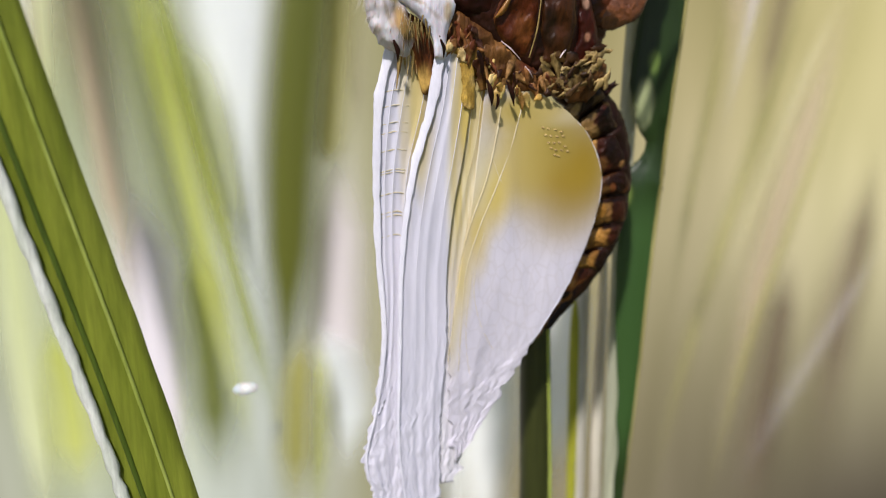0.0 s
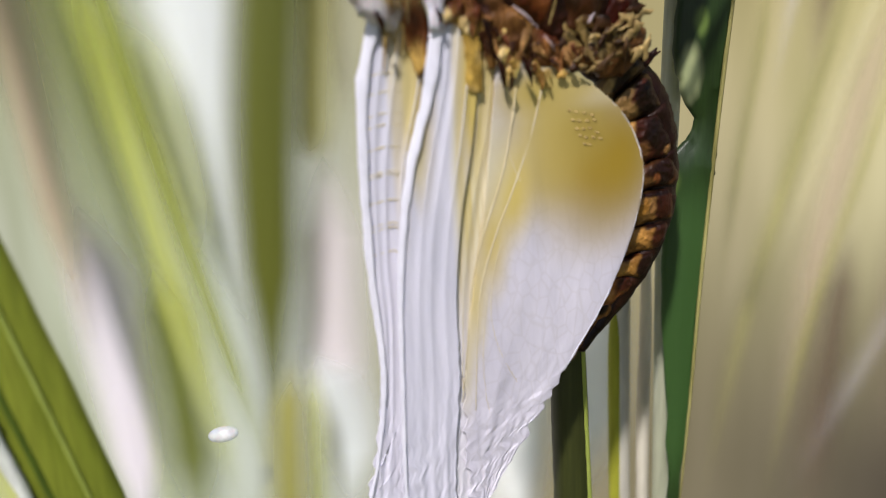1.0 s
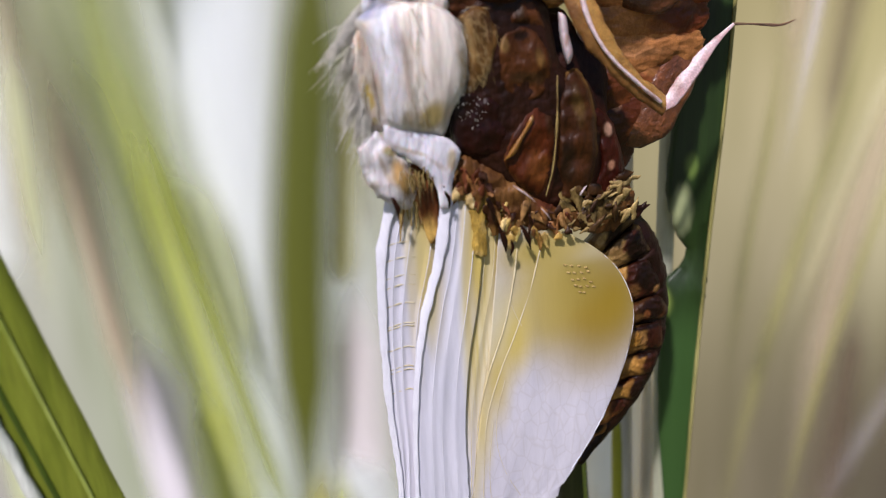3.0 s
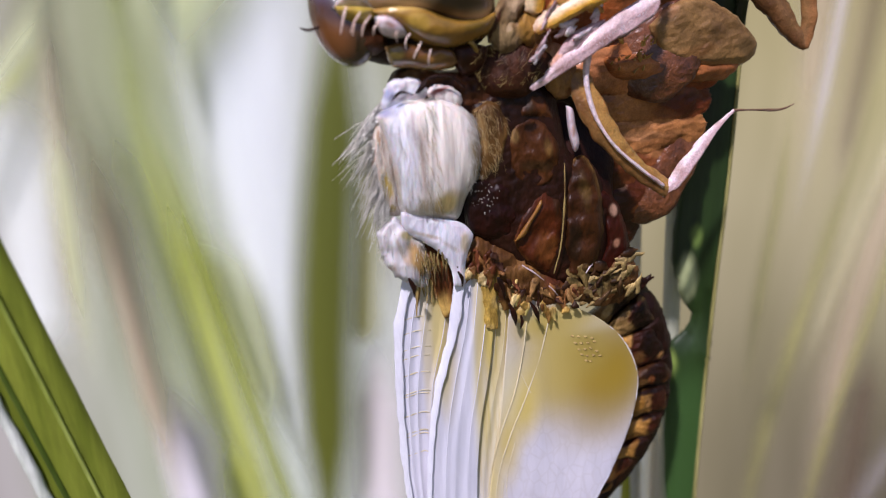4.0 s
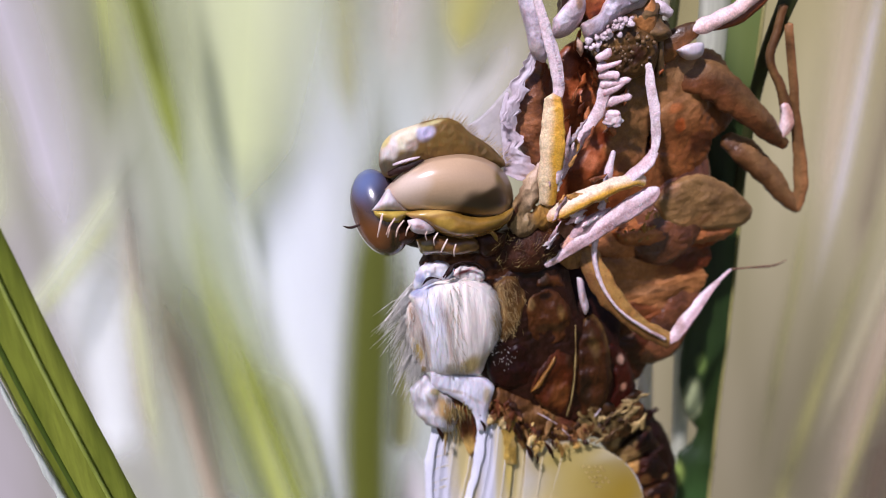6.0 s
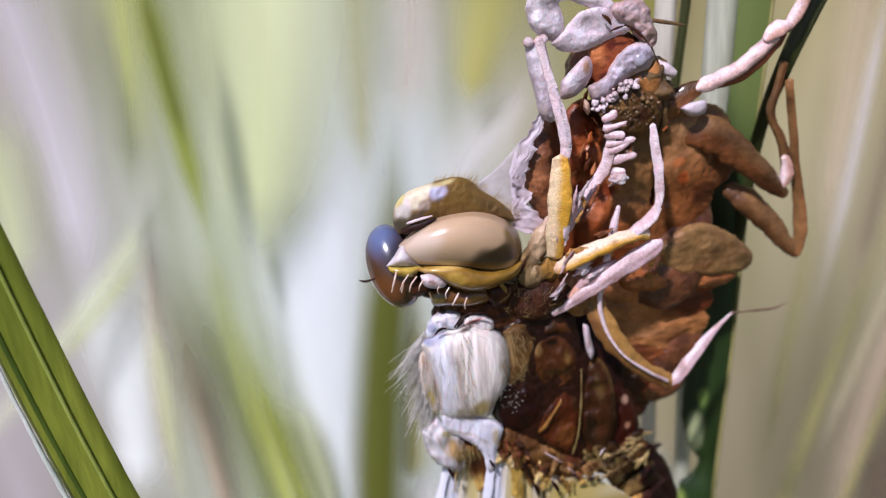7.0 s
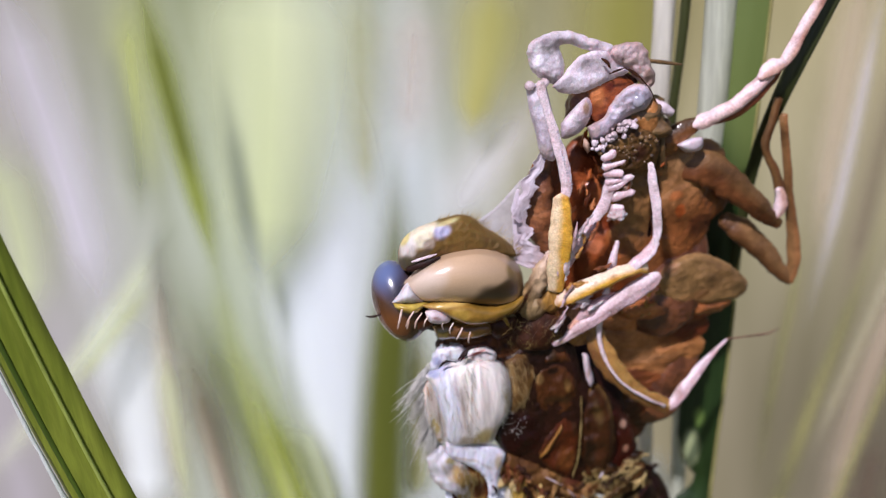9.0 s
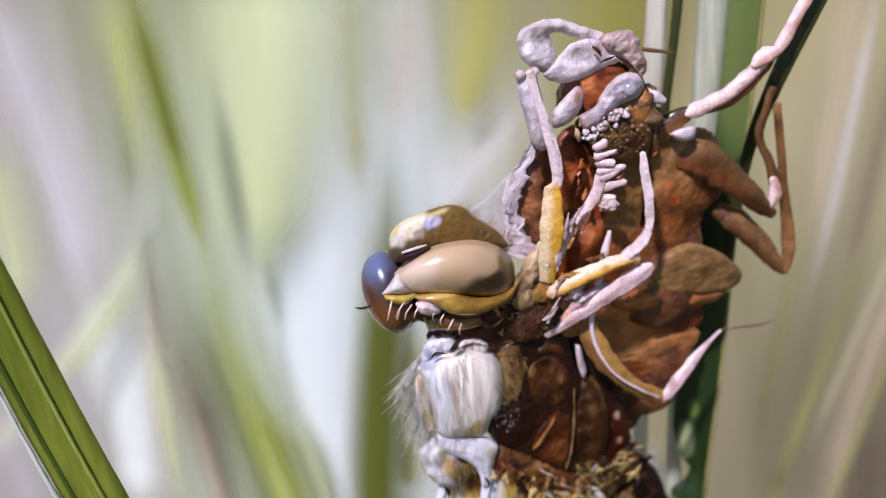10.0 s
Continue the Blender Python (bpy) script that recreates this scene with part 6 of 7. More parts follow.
    part("jaw", plate([(-3.19, 120.79), (-2.22, 120.83), (-1.41, 120.58), (-1.61, 119.81), (-2.62, 119.42), (-3.08, 119.88)], -0.7, 0.5, (0.05, 0.018, 0.008), wrinkle=0.06, seed=9), M_HIDE, hd, "dark inner jaw")
    part("jaw", plate([(-9.02, 122.36), (-7.51, 122.20), (-6.48, 121.52), (-6.83, 121.04), (-7.93, 120.90), (-8.81, 121.41)], -0.7, 0.5, (0.06, 0.024, 0.01), wrinkle=0.06, seed=12), M_HIDE, hd, "dark lower lip")
    part("jaw_hook", tube([(-2.7, 120.9, -1.1, 0.06), (-2.2, 120.8, -1.2, 0.11), (-2.0, 120.3, -1.1, 0.12), (-2.4, 119.8, -0.9, 0.08)], 18, 8), M_CHEEK, hd, "amber hook")
    for k, (a, b, w) in enumerate((((-8.34, 122.81), (-8.72, 121.64), 0.1), ((-7.66, 122.53), (-8.23, 121.69), 0.08), ((-7.19, 122.33), (-7.69, 121.48), 0.09), ((-7.94, 122.20), (-8.15, 121.55), 0.06), ((-6.84, 122.04), (-7.14, 121.46), 0.08), ((-5.33, 121.34), (-5.57, 120.66), 0.07), ((-4.79, 120.91), (-5.22, 120.22), 0.08), ((-4.33, 120.53), (-4.47, 119.85), 0.08), ((-5.84, 121.64), (-5.98, 121.03), 0.05))):
        part("bristle", tube([(*a, -2.15, w * 0.5), ((a[0] + b[0]) / 2 - 0.06 * (k % 3), (a[1] + b[1]) / 2, -2.25, w * 0.6), (*b, -2.1, 0.03)], 12, 8, rough=0.3, seed=k), M_PINKHAIR, hd)
    part("antenna", tube([(-9.5, 122.5, -0.3, 0.05), (-10.2, 122.4, -0.2, 0.07), (-10.55, 122.55, -0.2, 0.02)], 8, 6), M_DARK, hd)
    part("rim", tube([(-7.53, 125.45, -1.25, 0.05), (-6.86, 125.56, -1.4, 0.09), (-6.06, 125.66, -1.35, 0.05)], 14, 8, rough=0.3, flat=0.6), M_SKIN_PALE, hd, "white rim above the eye")
    # solid dark tube that paints the shade in the gap below the brow
    part("brow_shade", tube([(-7.81, 125.01, -1.0, 0.15), (-6.95, 125.19, -1.3, 0.22), (-5.86, 125.46, -1.4, 0.07)], 14, 10, rough=0.4, flat=0.5), M_DARK, hd, "dark strip painted as shade under the brow")
    top = spline([(-5.85, 127.65), (-4.04, 127.46), (-3.16, 126.65), (-1.66, 125.39), (-1.23, 124.55)], 90)
    part("brow_hair", hairs([(x, z - 0.05, 0.0, 0.5 + 0.01 * k, 1 - 0.005 * k, -0.1) for k, (x, z) in enumerate(top)], 0.55, 0.02, 0.22, seed=19), M_STRAWHAIR, hd)
    part("neck", plate([(-6.59, 119.68), (-6.17, 120.24), (-4.99, 120.31), (-3.57, 119.96), (-1.94, 119.96), (-0.82, 119.13), (-1.06, 117.43), (-2.72, 117.48), (-4.66, 118.00), (-6.30, 118.48)], 0.75, 0.9, (0.06, 0.024, 0.01), ((-4.23, 119.59, 0.8, 0.3, 0, (0.14, 0.06, 0.02), 0.8), (-5.50, 119.76, 0.5, 0.3, 10, (0.2, 0.12, 0.05), 0.8), (-2.63, 119.17, 0.5, 0.4, 0, (0.1, 0.035, 0.012), 0.8)), wrinkle=0.14, scale=(2.0, 2.0), seed=3, back=1.0), M_HIDE, hd, "dark red-brown front of the neck")
    part("collar", plate([(-6.99, 118.59), (-6.75, 119.26), (-6.21, 119.65), (-5.51, 119.69), (-4.83, 119.39), (-4.54, 118.83), (-5.08, 118.47), (-6.09, 118.25), (-6.77, 118.17)], -0.45, 0.5, (0.66, 0.67, 0.75), ((-6.53, 118.84, 0.25, 0.3, 20, (0.34, 0.36, 0.52), 0.8), (-5.38, 119.23, 0.5, 0.2, -10, (0.8, 0.78, 0.8), 0.8)), wrinkle=0.13, scale=(2.6, 1.6), seed=6, back=0.8, ragged=0.16, bend=0.2), M_FLEECE, hd, "bluish white neck fold")
    part("collar", plate([(-4.74, 118.73), (-4.26, 119.11), (-3.37, 118.90), (-2.81, 118.28), (-3.10, 117.94), (-4.13, 118.11)], -0.55, 0.3, (0.72, 0.66, 0.64), ((-3.90, 118.79, 0.5, 0.12, 12, (0.3, 0.06, 0.05), 0.7), (-3.34, 118.24, 0.4, 0.14, 10, (0.8, 0.76, 0.74), 0.8)), wrinkle=0.1, scale=(2.6, 2.6), seed=9, back=0.7, ragged=0.12, bend=0.15), M_FLEECE, hd, "pale neck fold with a red crease")
    for k, pts in enumerate(([(-6.5, 118.4, -1.4, 0.03), (-6.0, 118.8, -1.5, 0.07), (-5.3, 118.6, -1.5, 0.02)], [(-5.1, 118.6, -1.5, 0.02), (-4.7, 119.1, -1.5, 0.09), (-4.5, 119.4, -1.4, 0.03)])):
        part("crease", tube(pts, 16, 6, rough=0.8, seed=k), M_DARK, hd)
    part("collar_line", tube([(-5.2, 118.7, -1.3, 0.05), (-4.6, 119.3, -1.35, 0.08), (-3.4, 119.3, -1.4, 0.06), (-2.7, 118.7, -1.3, 0.07)], 20, 6), M_DARK, hd, "dark crease in the neck")
    part("neck", ball(-0.4, 119.6, 0.6, 2.5, 1.5, 1.8, rough=0.2, seed=14), M_NECK, hd, "dark hairy neck")
    roots = [(rnd.uniform(-2.4, 1.8), rnd.uniform(118.4, 120.4), -1.3, 0.3, 0.3, -0.5) for _ in range(90)]
    part("neck_hair", hairs(roots, 0.6, 0.012, 0.5, seed=20), M_FRINGE, hd)

    # legs
    white, lilac, honey = (0.64, 0.53, 0.55), (0.48, 0.34, 0.35), (0.56, 0.31, 0.03)

    def leg(pieces, seed=0):
        g = None
        for k, (name, pts, tints) in enumerate(pieces):
            wide, slim = 0.72 * max(q[3] for q in pts), 0.88 if name == "leg" else 0.72
            pts = [(x, z, y, slim * (max(r, wide) if name != "foot" else r)) for x, z, y, r in pts] if len(pts) < 7 else pts
            ob = part(name, tube(pts, 48, 20, rough=0.2, flat=0.5, ridge=0.15, seed=seed + k, tints=tints), M_SHANK, g or d)
            g = g or ob
        return g

    def barbs(g, a, b, n, way, seed):
        roots = [(a[0] + (b[0] - a[0]) * k / n, a[1] + (b[1] - a[1]) * k / n, a[2] - 0.2, *way) for k in range(n)]
        part("barb_row", hairs(roots, 0.22, 0.03, 0.3, seed=seed, sides=4), M_LEG_WHITE, g)
    # the paler first tint paints a highlight along the honey and tan legs
    g = leg((("leg", [(1.15, 122.0, -1.2, 0.3), (1.3, 123.2, -1.5, 0.58), (1.55, 125.2, -1.8, 0.66), (1.65, 126.8, -1.8, 0.58), (1.65, 127.8, -1.7, 0.36)], ((0.7, 0.56, 0.34), honey)),
             ("shin", [(1.75, 127.5, -1.7, 0.2), (1.95, 128.3, -1.6, 0.38), (1.75, 129.8, -1.5, 0.42), (1.3, 131.6, -1.3, 0.36), (0.8, 133.4, -1.1, 0.3), (0.5, 134.6, -0.9, 0.16)], (white, (0.66, 0.56, 0.58))),
             ), 1)
    part("shin", plate([(-0.30, 134.47), (0.27, 134.65), (0.83, 134.42), (1.01, 133.83), (1.26, 132.67), (1.43, 131.35), (1.22, 129.99), (0.51, 130.43), (0.18, 131.86), (-0.15, 133.19)], -0.3, 0.5, (0.62, 0.55, 0.62), ((0.40, 133.43, 0.3, 0.9, 10, (0.7, 0.65, 0.72), 0.9), (0.99, 133.03, 0.1, 0.5, 10, (0.22, 0.15, 0.16), 0.6), (0.66, 130.64, 0.4, 0.4, 0, (0.5, 0.42, 0.42), 0.9)), wrinkle=0.06, scale=(2.0, 0.8), seed=4), M_BONE, g, "flattened bleached shin")
    for x, z in ((-0.07, 134.51), (0.77, 134.55)):
        part("knob", ball(x, z, -0.7, 0.28, 0.26, 0.2, rough=0.2), M_SKIN_PALE, g)
    barbs(g, (2.2, 128.2, -1.6), (1.3, 132.4, -1.2), 22, (1, 0.2, -0.3), 31)
    leg((("leg", [(1.2, 121.1, -1.2, 0.3), (2.2, 121.5, -1.7, 0.5), (3.8, 122.0, -2.1, 0.52), (5.4, 122.4, -2.2, 0.46), (6.6, 122.5, -2.1, 0.32), (7.1, 122.3, -1.9, 0.1)], ((0.68, 0.55, 0.4), honey)),
         ("shin", [(5.9, 122.5, -2.1, 0.16), (6.6, 122.9, -2.1, 0.42), (7.4, 123.4, -2.0, 0.46), (7.75, 124.0, -1.9, 0.2)], (lilac, white)),
         ("foot", [(7.6, 123.6, -2.0, 0.16), (7.85, 124.6, -2.0, 0.32), (7.75, 126.2, -2.0, 0.36), (7.5, 127.8, -1.9, 0.34), (7.35, 128.9, -1.8, 0.24)], (white, (0.7, 0.6, 0.62)))), 5)
    g = leg((("leg", [(0.9, 118.3, -0.8, 0.12), (1.7, 118.7, -1.1, 0.24), (2.6, 119.2, -1.4, 0.34), (4.4, 120.1, -1.7, 0.42), (6.2, 121.0, -1.8, 0.5), (7.6, 121.6, -1.8, 0.42), (8.0, 121.8, -1.8, 0.2)], (white, lilac)),
             ("foot", [(2.4, 119.6, -1.2, 0.2), (3.2, 120.2, -1.5, 0.5), (4.2, 120.7, -1.5, 0.4), (5.0, 121.1, -1.5, 0.1)], (lilac, lilac)),
             ("foot", [(2.0, 119.2, -1.2, 0.3), (2.6, 119.6, -1.3, 0.4), (3.1, 120.2, -1.3, 0.15)], ((0.6, 0.34, 0.24), lilac))), 9)
    barbs(g, (4.5, 119.9, -1.9), (7.6, 121.4, -1.9), 20, (0.5, -1, -0.3), 32)
    g = leg((("leg", [(1.9, 123.4, -0.8, 0.08), (2.8, 124.8, -1.0, 0.2), (3.7, 126.0, -1.1, 0.3), (4.4, 127.0, -1.1, 0.34), (4.7, 128.4, -1.1, 0.3), (4.5, 129.4, -1.0, 0.14)], (white, white)),), 14)
    for k in range(8):
        x, z, l = 4.35 + 0.08 * k, 129.6 - 0.5 * k + rnd.gauss(0, 0.1), (0.7, 1.3, 1.1, 1.7, 1.3, 1.6, 0.8, 0.5)[k]
        lift = rnd.uniform(-0.15, 0.6)
        part("claw", tube([(x - 0.1, z, -1.1, 0.22), (x + l * 0.5, z + 0.3 * lift * l, -1.3, rnd.uniform(0.14, 0.24)), (x + l * 0.9, z + 0.8 * lift * l, -1.4, rnd.uniform(0.1, 0.22)), (x + l, z + lift * l, -1.4, 0.03)], 14, 10, rough=0.5, flat=0.6, seed=k, tints=(white, lilac)), M_SHANK, g)
    part("claw", ball(5.2, 126.1, -1.4, 0.5, 0.36, 0.2, rough=0.45, seed=2), M_LEG_WHITE, g)
    leg((("leg", [(5.2, 124.4, -1.3, 0.1), (4.9, 123.2, -1.5, 0.2), (4.6, 121.6, -1.4, 0.13), (4.2, 120.0, -1.3, 0.2), (3.95, 118.6, -1.2, 0.14), (4.3, 116.8, -1.3, 0.1), (5.4, 114.9, -1.5, 0.07), (7.2, 113.2, -1.3, 0.09), (8.6, 112.1, -0.9, 0.1)], (white, white)),), 17)
    leg((("leg", [(3.4, 118.8, -0.5, 0.4), (3.9, 117.4, -0.8, 0.72), (4.7, 115.9, -1.0, 0.74), (6.0, 114.2, -1.0, 0.56), (7.4, 112.9, -0.8, 0.36), (8.8, 111.9, -0.5, 0.2)], ((0.36, 0.2, 0.05), (0.16, 0.075, 0.02))),
         ("shin", [(8.7, 111.8, -0.6, 0.2), (9.3, 112.3, -0.6, 0.36), (9.8, 112.9, -0.55, 0.37), (10.5, 113.6, -0.4, 0.34), (11.3, 114.5, -0.2, 0.24), (12.1, 115.2, 0.0, 0.13), (12.9, 115.8, 0.2, 0.07)], (white, lilac)),
         ("foot", [(12.9, 115.8, 0.2, 0.1), (14.0, 115.7, 0.3, 0.07), (14.8, 115.6, 0.4, 0.1), (16.0, 115.5, 0.5, 0.09), (16.8, 115.7, 0.6, 0.03)], ((0.16, 0.1, 0.06), (0.1, 0.06, 0.04)))), 19)
    shreds = random.Random(33)
    for k in range(30):  # shreds of bleached skin where the legs meet
        u = shreds.random()
        (ax, az), (bx, bz) = ((0.91, 120.16), (4.27, 122.50)) if k % 3 else ((1.51, 122.29), (3.20, 125.60))
        x, z = ax + (bx - ax) * u + shreds.gauss(0, 0.45), az + (bz - az) * u + shreds.gauss(0, 0.45)
        turn = radians(shreds.gauss(28, 22) if k % 3 else shreds.gauss(75, 20))
        l, w = shreds.uniform(0.5, 1.3), shreds.uniform(0.08, 0.2)
        ca, sa = math.cos(turn), math.sin(turn)
        edge = [(x + ca * a * l - sa * b * w, z + sa * a * l + ca * b * w) for a, b in ((-0.5, 0.3), (0.1, 1.0), (0.6, 0.6), (1.0, shreds.uniform(-0.4, 0.4)), (0.4, -0.8), (-0.3, -0.8))]
        tone = (white, (0.7, 0.64, 0.66), lilac, (0.5, 0.3, 0.1), (0.3, 0.12, 0.06))[k % 5]
        part("shred", plate(edge, -1.55 - shreds.uniform(0, 0.5), 0.08, tone, ((*edge[1], 0.3, 0.15, 0, [0.55 * q for q in tone], 0.9),), power=0.35, wrinkle=0.04, scale=(3, 3), seed=k, back=0.3, step=0.06, ragged=0.14, bend=0.3, n=60), M_BONE if k % 5 < 3 else M_FLAP, d)
    for k in range(26):  # pale slivers and rusty flakes on the cast skin's front, left by the legs
        x, z = 4.65, 127.81
        x, z = x + shreds.gauss(0, 1.5), z + shreds.gauss(0, 2.4)
        turn, l, w = radians(shreds.gauss(85, 30)), shreds.uniform(0.3, 0.8), shreds.uniform(0.07, 0.18)
        ca, sa = math.cos(turn), math.sin(turn)
        edge = [(x + ca * a * l - sa * b * w, z + sa * a * l + ca * b * w) for a, b in ((-0.5, 0.3), (0.1, 1.0), (0.6, 0.6), (1.0, 0.0), (0.4, -0.8), (-0.3, -0.8))]
        tone = ((0.5, 0.22, 0.1), (0.62, 0.5, 0.48), (0.1, 0.03, 0.012), (0.36, 0.11, 0.03))[k % 4]
        part("shred", plate(edge, 0.35 - shreds.uniform(0, 0.4), 0.08, tone, power=0.35, wrinkle=0.04, scale=(3, 3), seed=k + 40, back=1.0, step=0.06, ragged=0.12, bend=0.3, n=60), M_FLAP, d)
    part("coxa", relief(((0.2, 122.9, 0.7, 1.3, -20, 0.6, 1.0, (0.42, 0.36, 0.27)), (-0.6, 122.0, 0.5, 1.3, -30, 0.5, 0.9, (0.3, 0.24, 0.13)), (-0.3, 121.0, 0.9, 0.8, 0, 0.6, 0.8, (0.26, 0.22, 0.13)), (0.9, 121.3, 0.8, 0.8, 0, 0.6, 0.9, (0.32, 0.21, 0.05)), (0.6, 123.8, 0.4, 0.7, -30, 0.4, 0.9, (0.66, 0.62, 0.64)), (1.4, 120.5, 0.8, 0.7, 0, 0.5, 0.6, (0.14, 0.06, 0.02)), (2.0, 119.6, 1.0, 0.9, 30, 0.5, 0.4, (0.4, 0.26, 0.17)), (2.7, 118.6, 1.0, 0.9, 0, 0.6, 0.4, (0.3, 0.18, 0.07))), 0.3, 0.05, 0.1, (1.6, 1.0), 0.12, seed=8, patches=((-0.9, 121.6, 0.15, 0.9, -30, (0.05, 0.02, 0.01)), (0.4, 121.9, 0.15, 0.7, -30, (0.1, 0.06, 0.02)))), M_HIDE, hd, "pale and olive leg bases")


# ---- the cast skin ----
def build_case():
    c = thing("cast_skin", "rust-brown empty nymph skin clinging to a reed leaf", "nymph skin")
    rnd = random.Random(11)
    # added dark balls that close the gaps behind the cast skin's plates
    part("filler_core", ball(6.6, 124.0, 3.6, 4.0, 6.6, 1.6, tilt=8, rough=0.15), M_CAVITY, c, "dark filler ball inside the cast skin")
    part("filler_core", ball(7.4, 115.4, 3.6, 3.2, 5.0, 1.4, tilt=-8, rough=0.15), M_CAVITY, c, "dark filler ball inside the cast skin")
    red = (0.22, 0.068, 0.022)
    part("body", relief((
        (0.7, 127.4, 1.2, 3.3, 0, 1.0, 0.2, (0.15, 0.06, 0.024)), (2.9, 129.0, 1.4, 2.3, 0, 0.9, 0.2, red), (3.0, 125.4, 1.5, 2.8, 0, 0.8, 0.2, (0.19, 0.06, 0.02)), (3.9, 127.2, 0.7, 1.2, 20, 0.5, 0.6, (0.36, 0.13, 0.05)),
        (5.9, 126.4, 1.5, 4.0, 0, 0.9, 0.8, (0.2, 0.12, 0.05)), (5.0, 122.8, 2.6, 2.2, 0, 0.9, 0.4, (0.26, 0.075, 0.02)), (2.2, 122.6, 1.7, 1.9, 0, 0.5, 0.1, (0.2, 0.06, 0.02)), (3.2, 120.6, 1.6, 1.4, 0, 0.5, 0.1, (0.2, 0.07, 0.024)), (9.0, 127.2, 2.2, 2.6, -10, 1.1, 0.6, (0.23, 0.135, 0.06)), (9.4, 124.6, 2.0, 2.4, 0, 0.9, 0.7, (0.22, 0.09, 0.03)),
        (10.6, 128.6, 1.6, 1.3, -20, 0.9, 0.4, (0.2, 0.12, 0.055)), (7.7, 129.4, 1.5, 1.5, 0, 1.0, 0.5, (0.13, 0.075, 0.032)), (7.4, 122.4, 2.4, 1.6, 0, 0.6, 0.5, (0.28, 0.13, 0.05)), (11.4, 126.0, 1.4, 1.8, -30, 0.7, 0.2, (0.12, 0.05, 0.02))), 2.6, 0.08, 0.07, (1.0, 0.8), 0.6, 1.6, seed=2, soft=0.34, patches=(
        (9.3, 125.5, 0.3, 0.4, 0, (0.36, 0.1, 0.02)), (8.9, 126.4, 0.5, 0.3, 20, (0.34, 0.14, 0.05)), (2.5, 127.6, 0.5, 0.7, 10, (0.28, 0.085, 0.026)), (2.3, 125.0, 0.3, 1.2, -20, (0.1, 0.02, 0.008)), (3.6, 124.0, 0.5, 0.5, 0, (0.4, 0.16, 0.08)), (4.4, 125.4, 0.4, 0.6, 0, (0.14, 0.035, 0.012)), (1.0, 126.0, 0.5, 0.9, 0, (0.2, 0.08, 0.04)), (10.6, 124.2, 0.8, 0.7, 0, (0.1, 0.035, 0.014)), (7.6, 126.5, 0.35, 2.4, 0, (0.07, 0.032, 0.013)), (9.6, 128.4, 0.9, 0.5, -10, (0.26, 0.17, 0.09)), (3.4, 130.2, 0.8, 0.4, 0, (0.1, 0.03, 0.012)))), M_SHELL, c, "rust-brown hollow trunk")
    for lobes, k, stains in (
            (((6.9, 119.0, 3.4, 1.5, 0, 0.35, 0.75, (0.36, 0.16, 0.055)), (10.2, 118.3, 2.0, 0.9, -8, 0.25, 0.55, (0.22, 0.055, 0.016)), (4.8, 119.2, 1.5, 1.1, 0, 0.3, 0.8, (0.34, 0.18, 0.1))), 1, ((6.4, 119.3, 0.5, 0.3, 20, (0.5, 0.22, 0.09)), (7.6, 119.5, 0.4, 0.25, 0, (0.5, 0.24, 0.1)), (9.5, 118.6, 1.2, 0.2, -6, (0.1, 0.022, 0.008)))),
            (((6.4, 117.3, 2.4, 1.2, -3, 0.25, 0.6, (0.38, 0.2, 0.08)), (9.6, 116.9, 2.0, 1.2, -6, 0.2, 0.5, (0.12, 0.032, 0.011)), (8.0, 117.0, 2.4, 1.2, -5, 0.2, 0.55, (0.3, 0.14, 0.05))), 2, ((9.6, 116.7, 1.4, 0.7, -8, (0.075, 0.018, 0.007)),)),
            (((7.0, 115.5, 2.8, 1.4, -5, 0.25, 0.55, (0.38, 0.2, 0.08)), (9.6, 115.4, 1.7, 1.2, -6, 0.2, 0.5, (0.3, 0.155, 0.06))), 3, ((7.6, 115.2, 1.6, 0.3, -5, (0.38, 0.22, 0.11)), (9.6, 116.1, 1.4, 0.2, -8, (0.1, 0.03, 0.012)))),
            (((7.9, 113.6, 2.7, 1.4, 2, 0.25, 0.5, (0.14, 0.052, 0.018)), (5.6, 113.4, 1.6, 2.0, 0, 0.6, 0.2, (0.06, 0.018, 0.007))), 4, ((8.6, 114.0, 1.3, 0.25, -6, (0.34, 0.18, 0.08)),)),
            (((7.0, 111.9, 2.4, 1.5, 15, 0.6, 0.3, (0.055, 0.015, 0.006)), (5.6, 110.6, 1.8, 2.0, 0, 0.6, 0.1, (0.04, 0.011, 0.005)), (8.4, 112.4, 1.5, 1.1, 30, 0.4, 0.2, (0.06, 0.018, 0.007))), 5, ((6.2, 112.6, 0.25, 0.35, 10, (0.5, 0.32, 0.26)), (5.6, 111.1, 0.3, 0.5, 10, (0.45, 0.28, 0.22)), (5.8, 109.4, 0.3, 0.4, 0, (0.44, 0.26, 0.18)), (7.2, 111.0, 0.4, 0.25, 0, (0.26, 0.09, 0.03))))):
        part("abdomen_plate", relief(lobes, 2.4 + 0.05 * k, 0.08, 0.07, (0.7, 1.8), 0.25, 1.6, seed=k * 4, soft=0.3, patches=stains), M_SHELL, c, "banded rusty belly plate")
    part("flank", tube([(0.9, 130.4, 1.2, 0.4), (0.2, 128.6, 1.0, 0.8), (0.3, 126.4, 0.9, 0.9), (0.8, 124.4, 0.9, 0.6)], 30, 16, rough=0.3), M_SKIN, c, "rusty torn flank")
    edge_a = [(0.7, 131.0), (-0.3, 129.6), (-1.1, 128.0), (-1.25, 126.6), (-1.0, 125.6), (-1.5, 124.6), (-0.7, 123.6)]
    edge_b = [(1.0, 130.6), (0.3, 129.2), (-0.25, 127.8), (-0.5, 126.6), (-0.2, 125.4), (0.3, 124.4), (1.0, 123.2)]
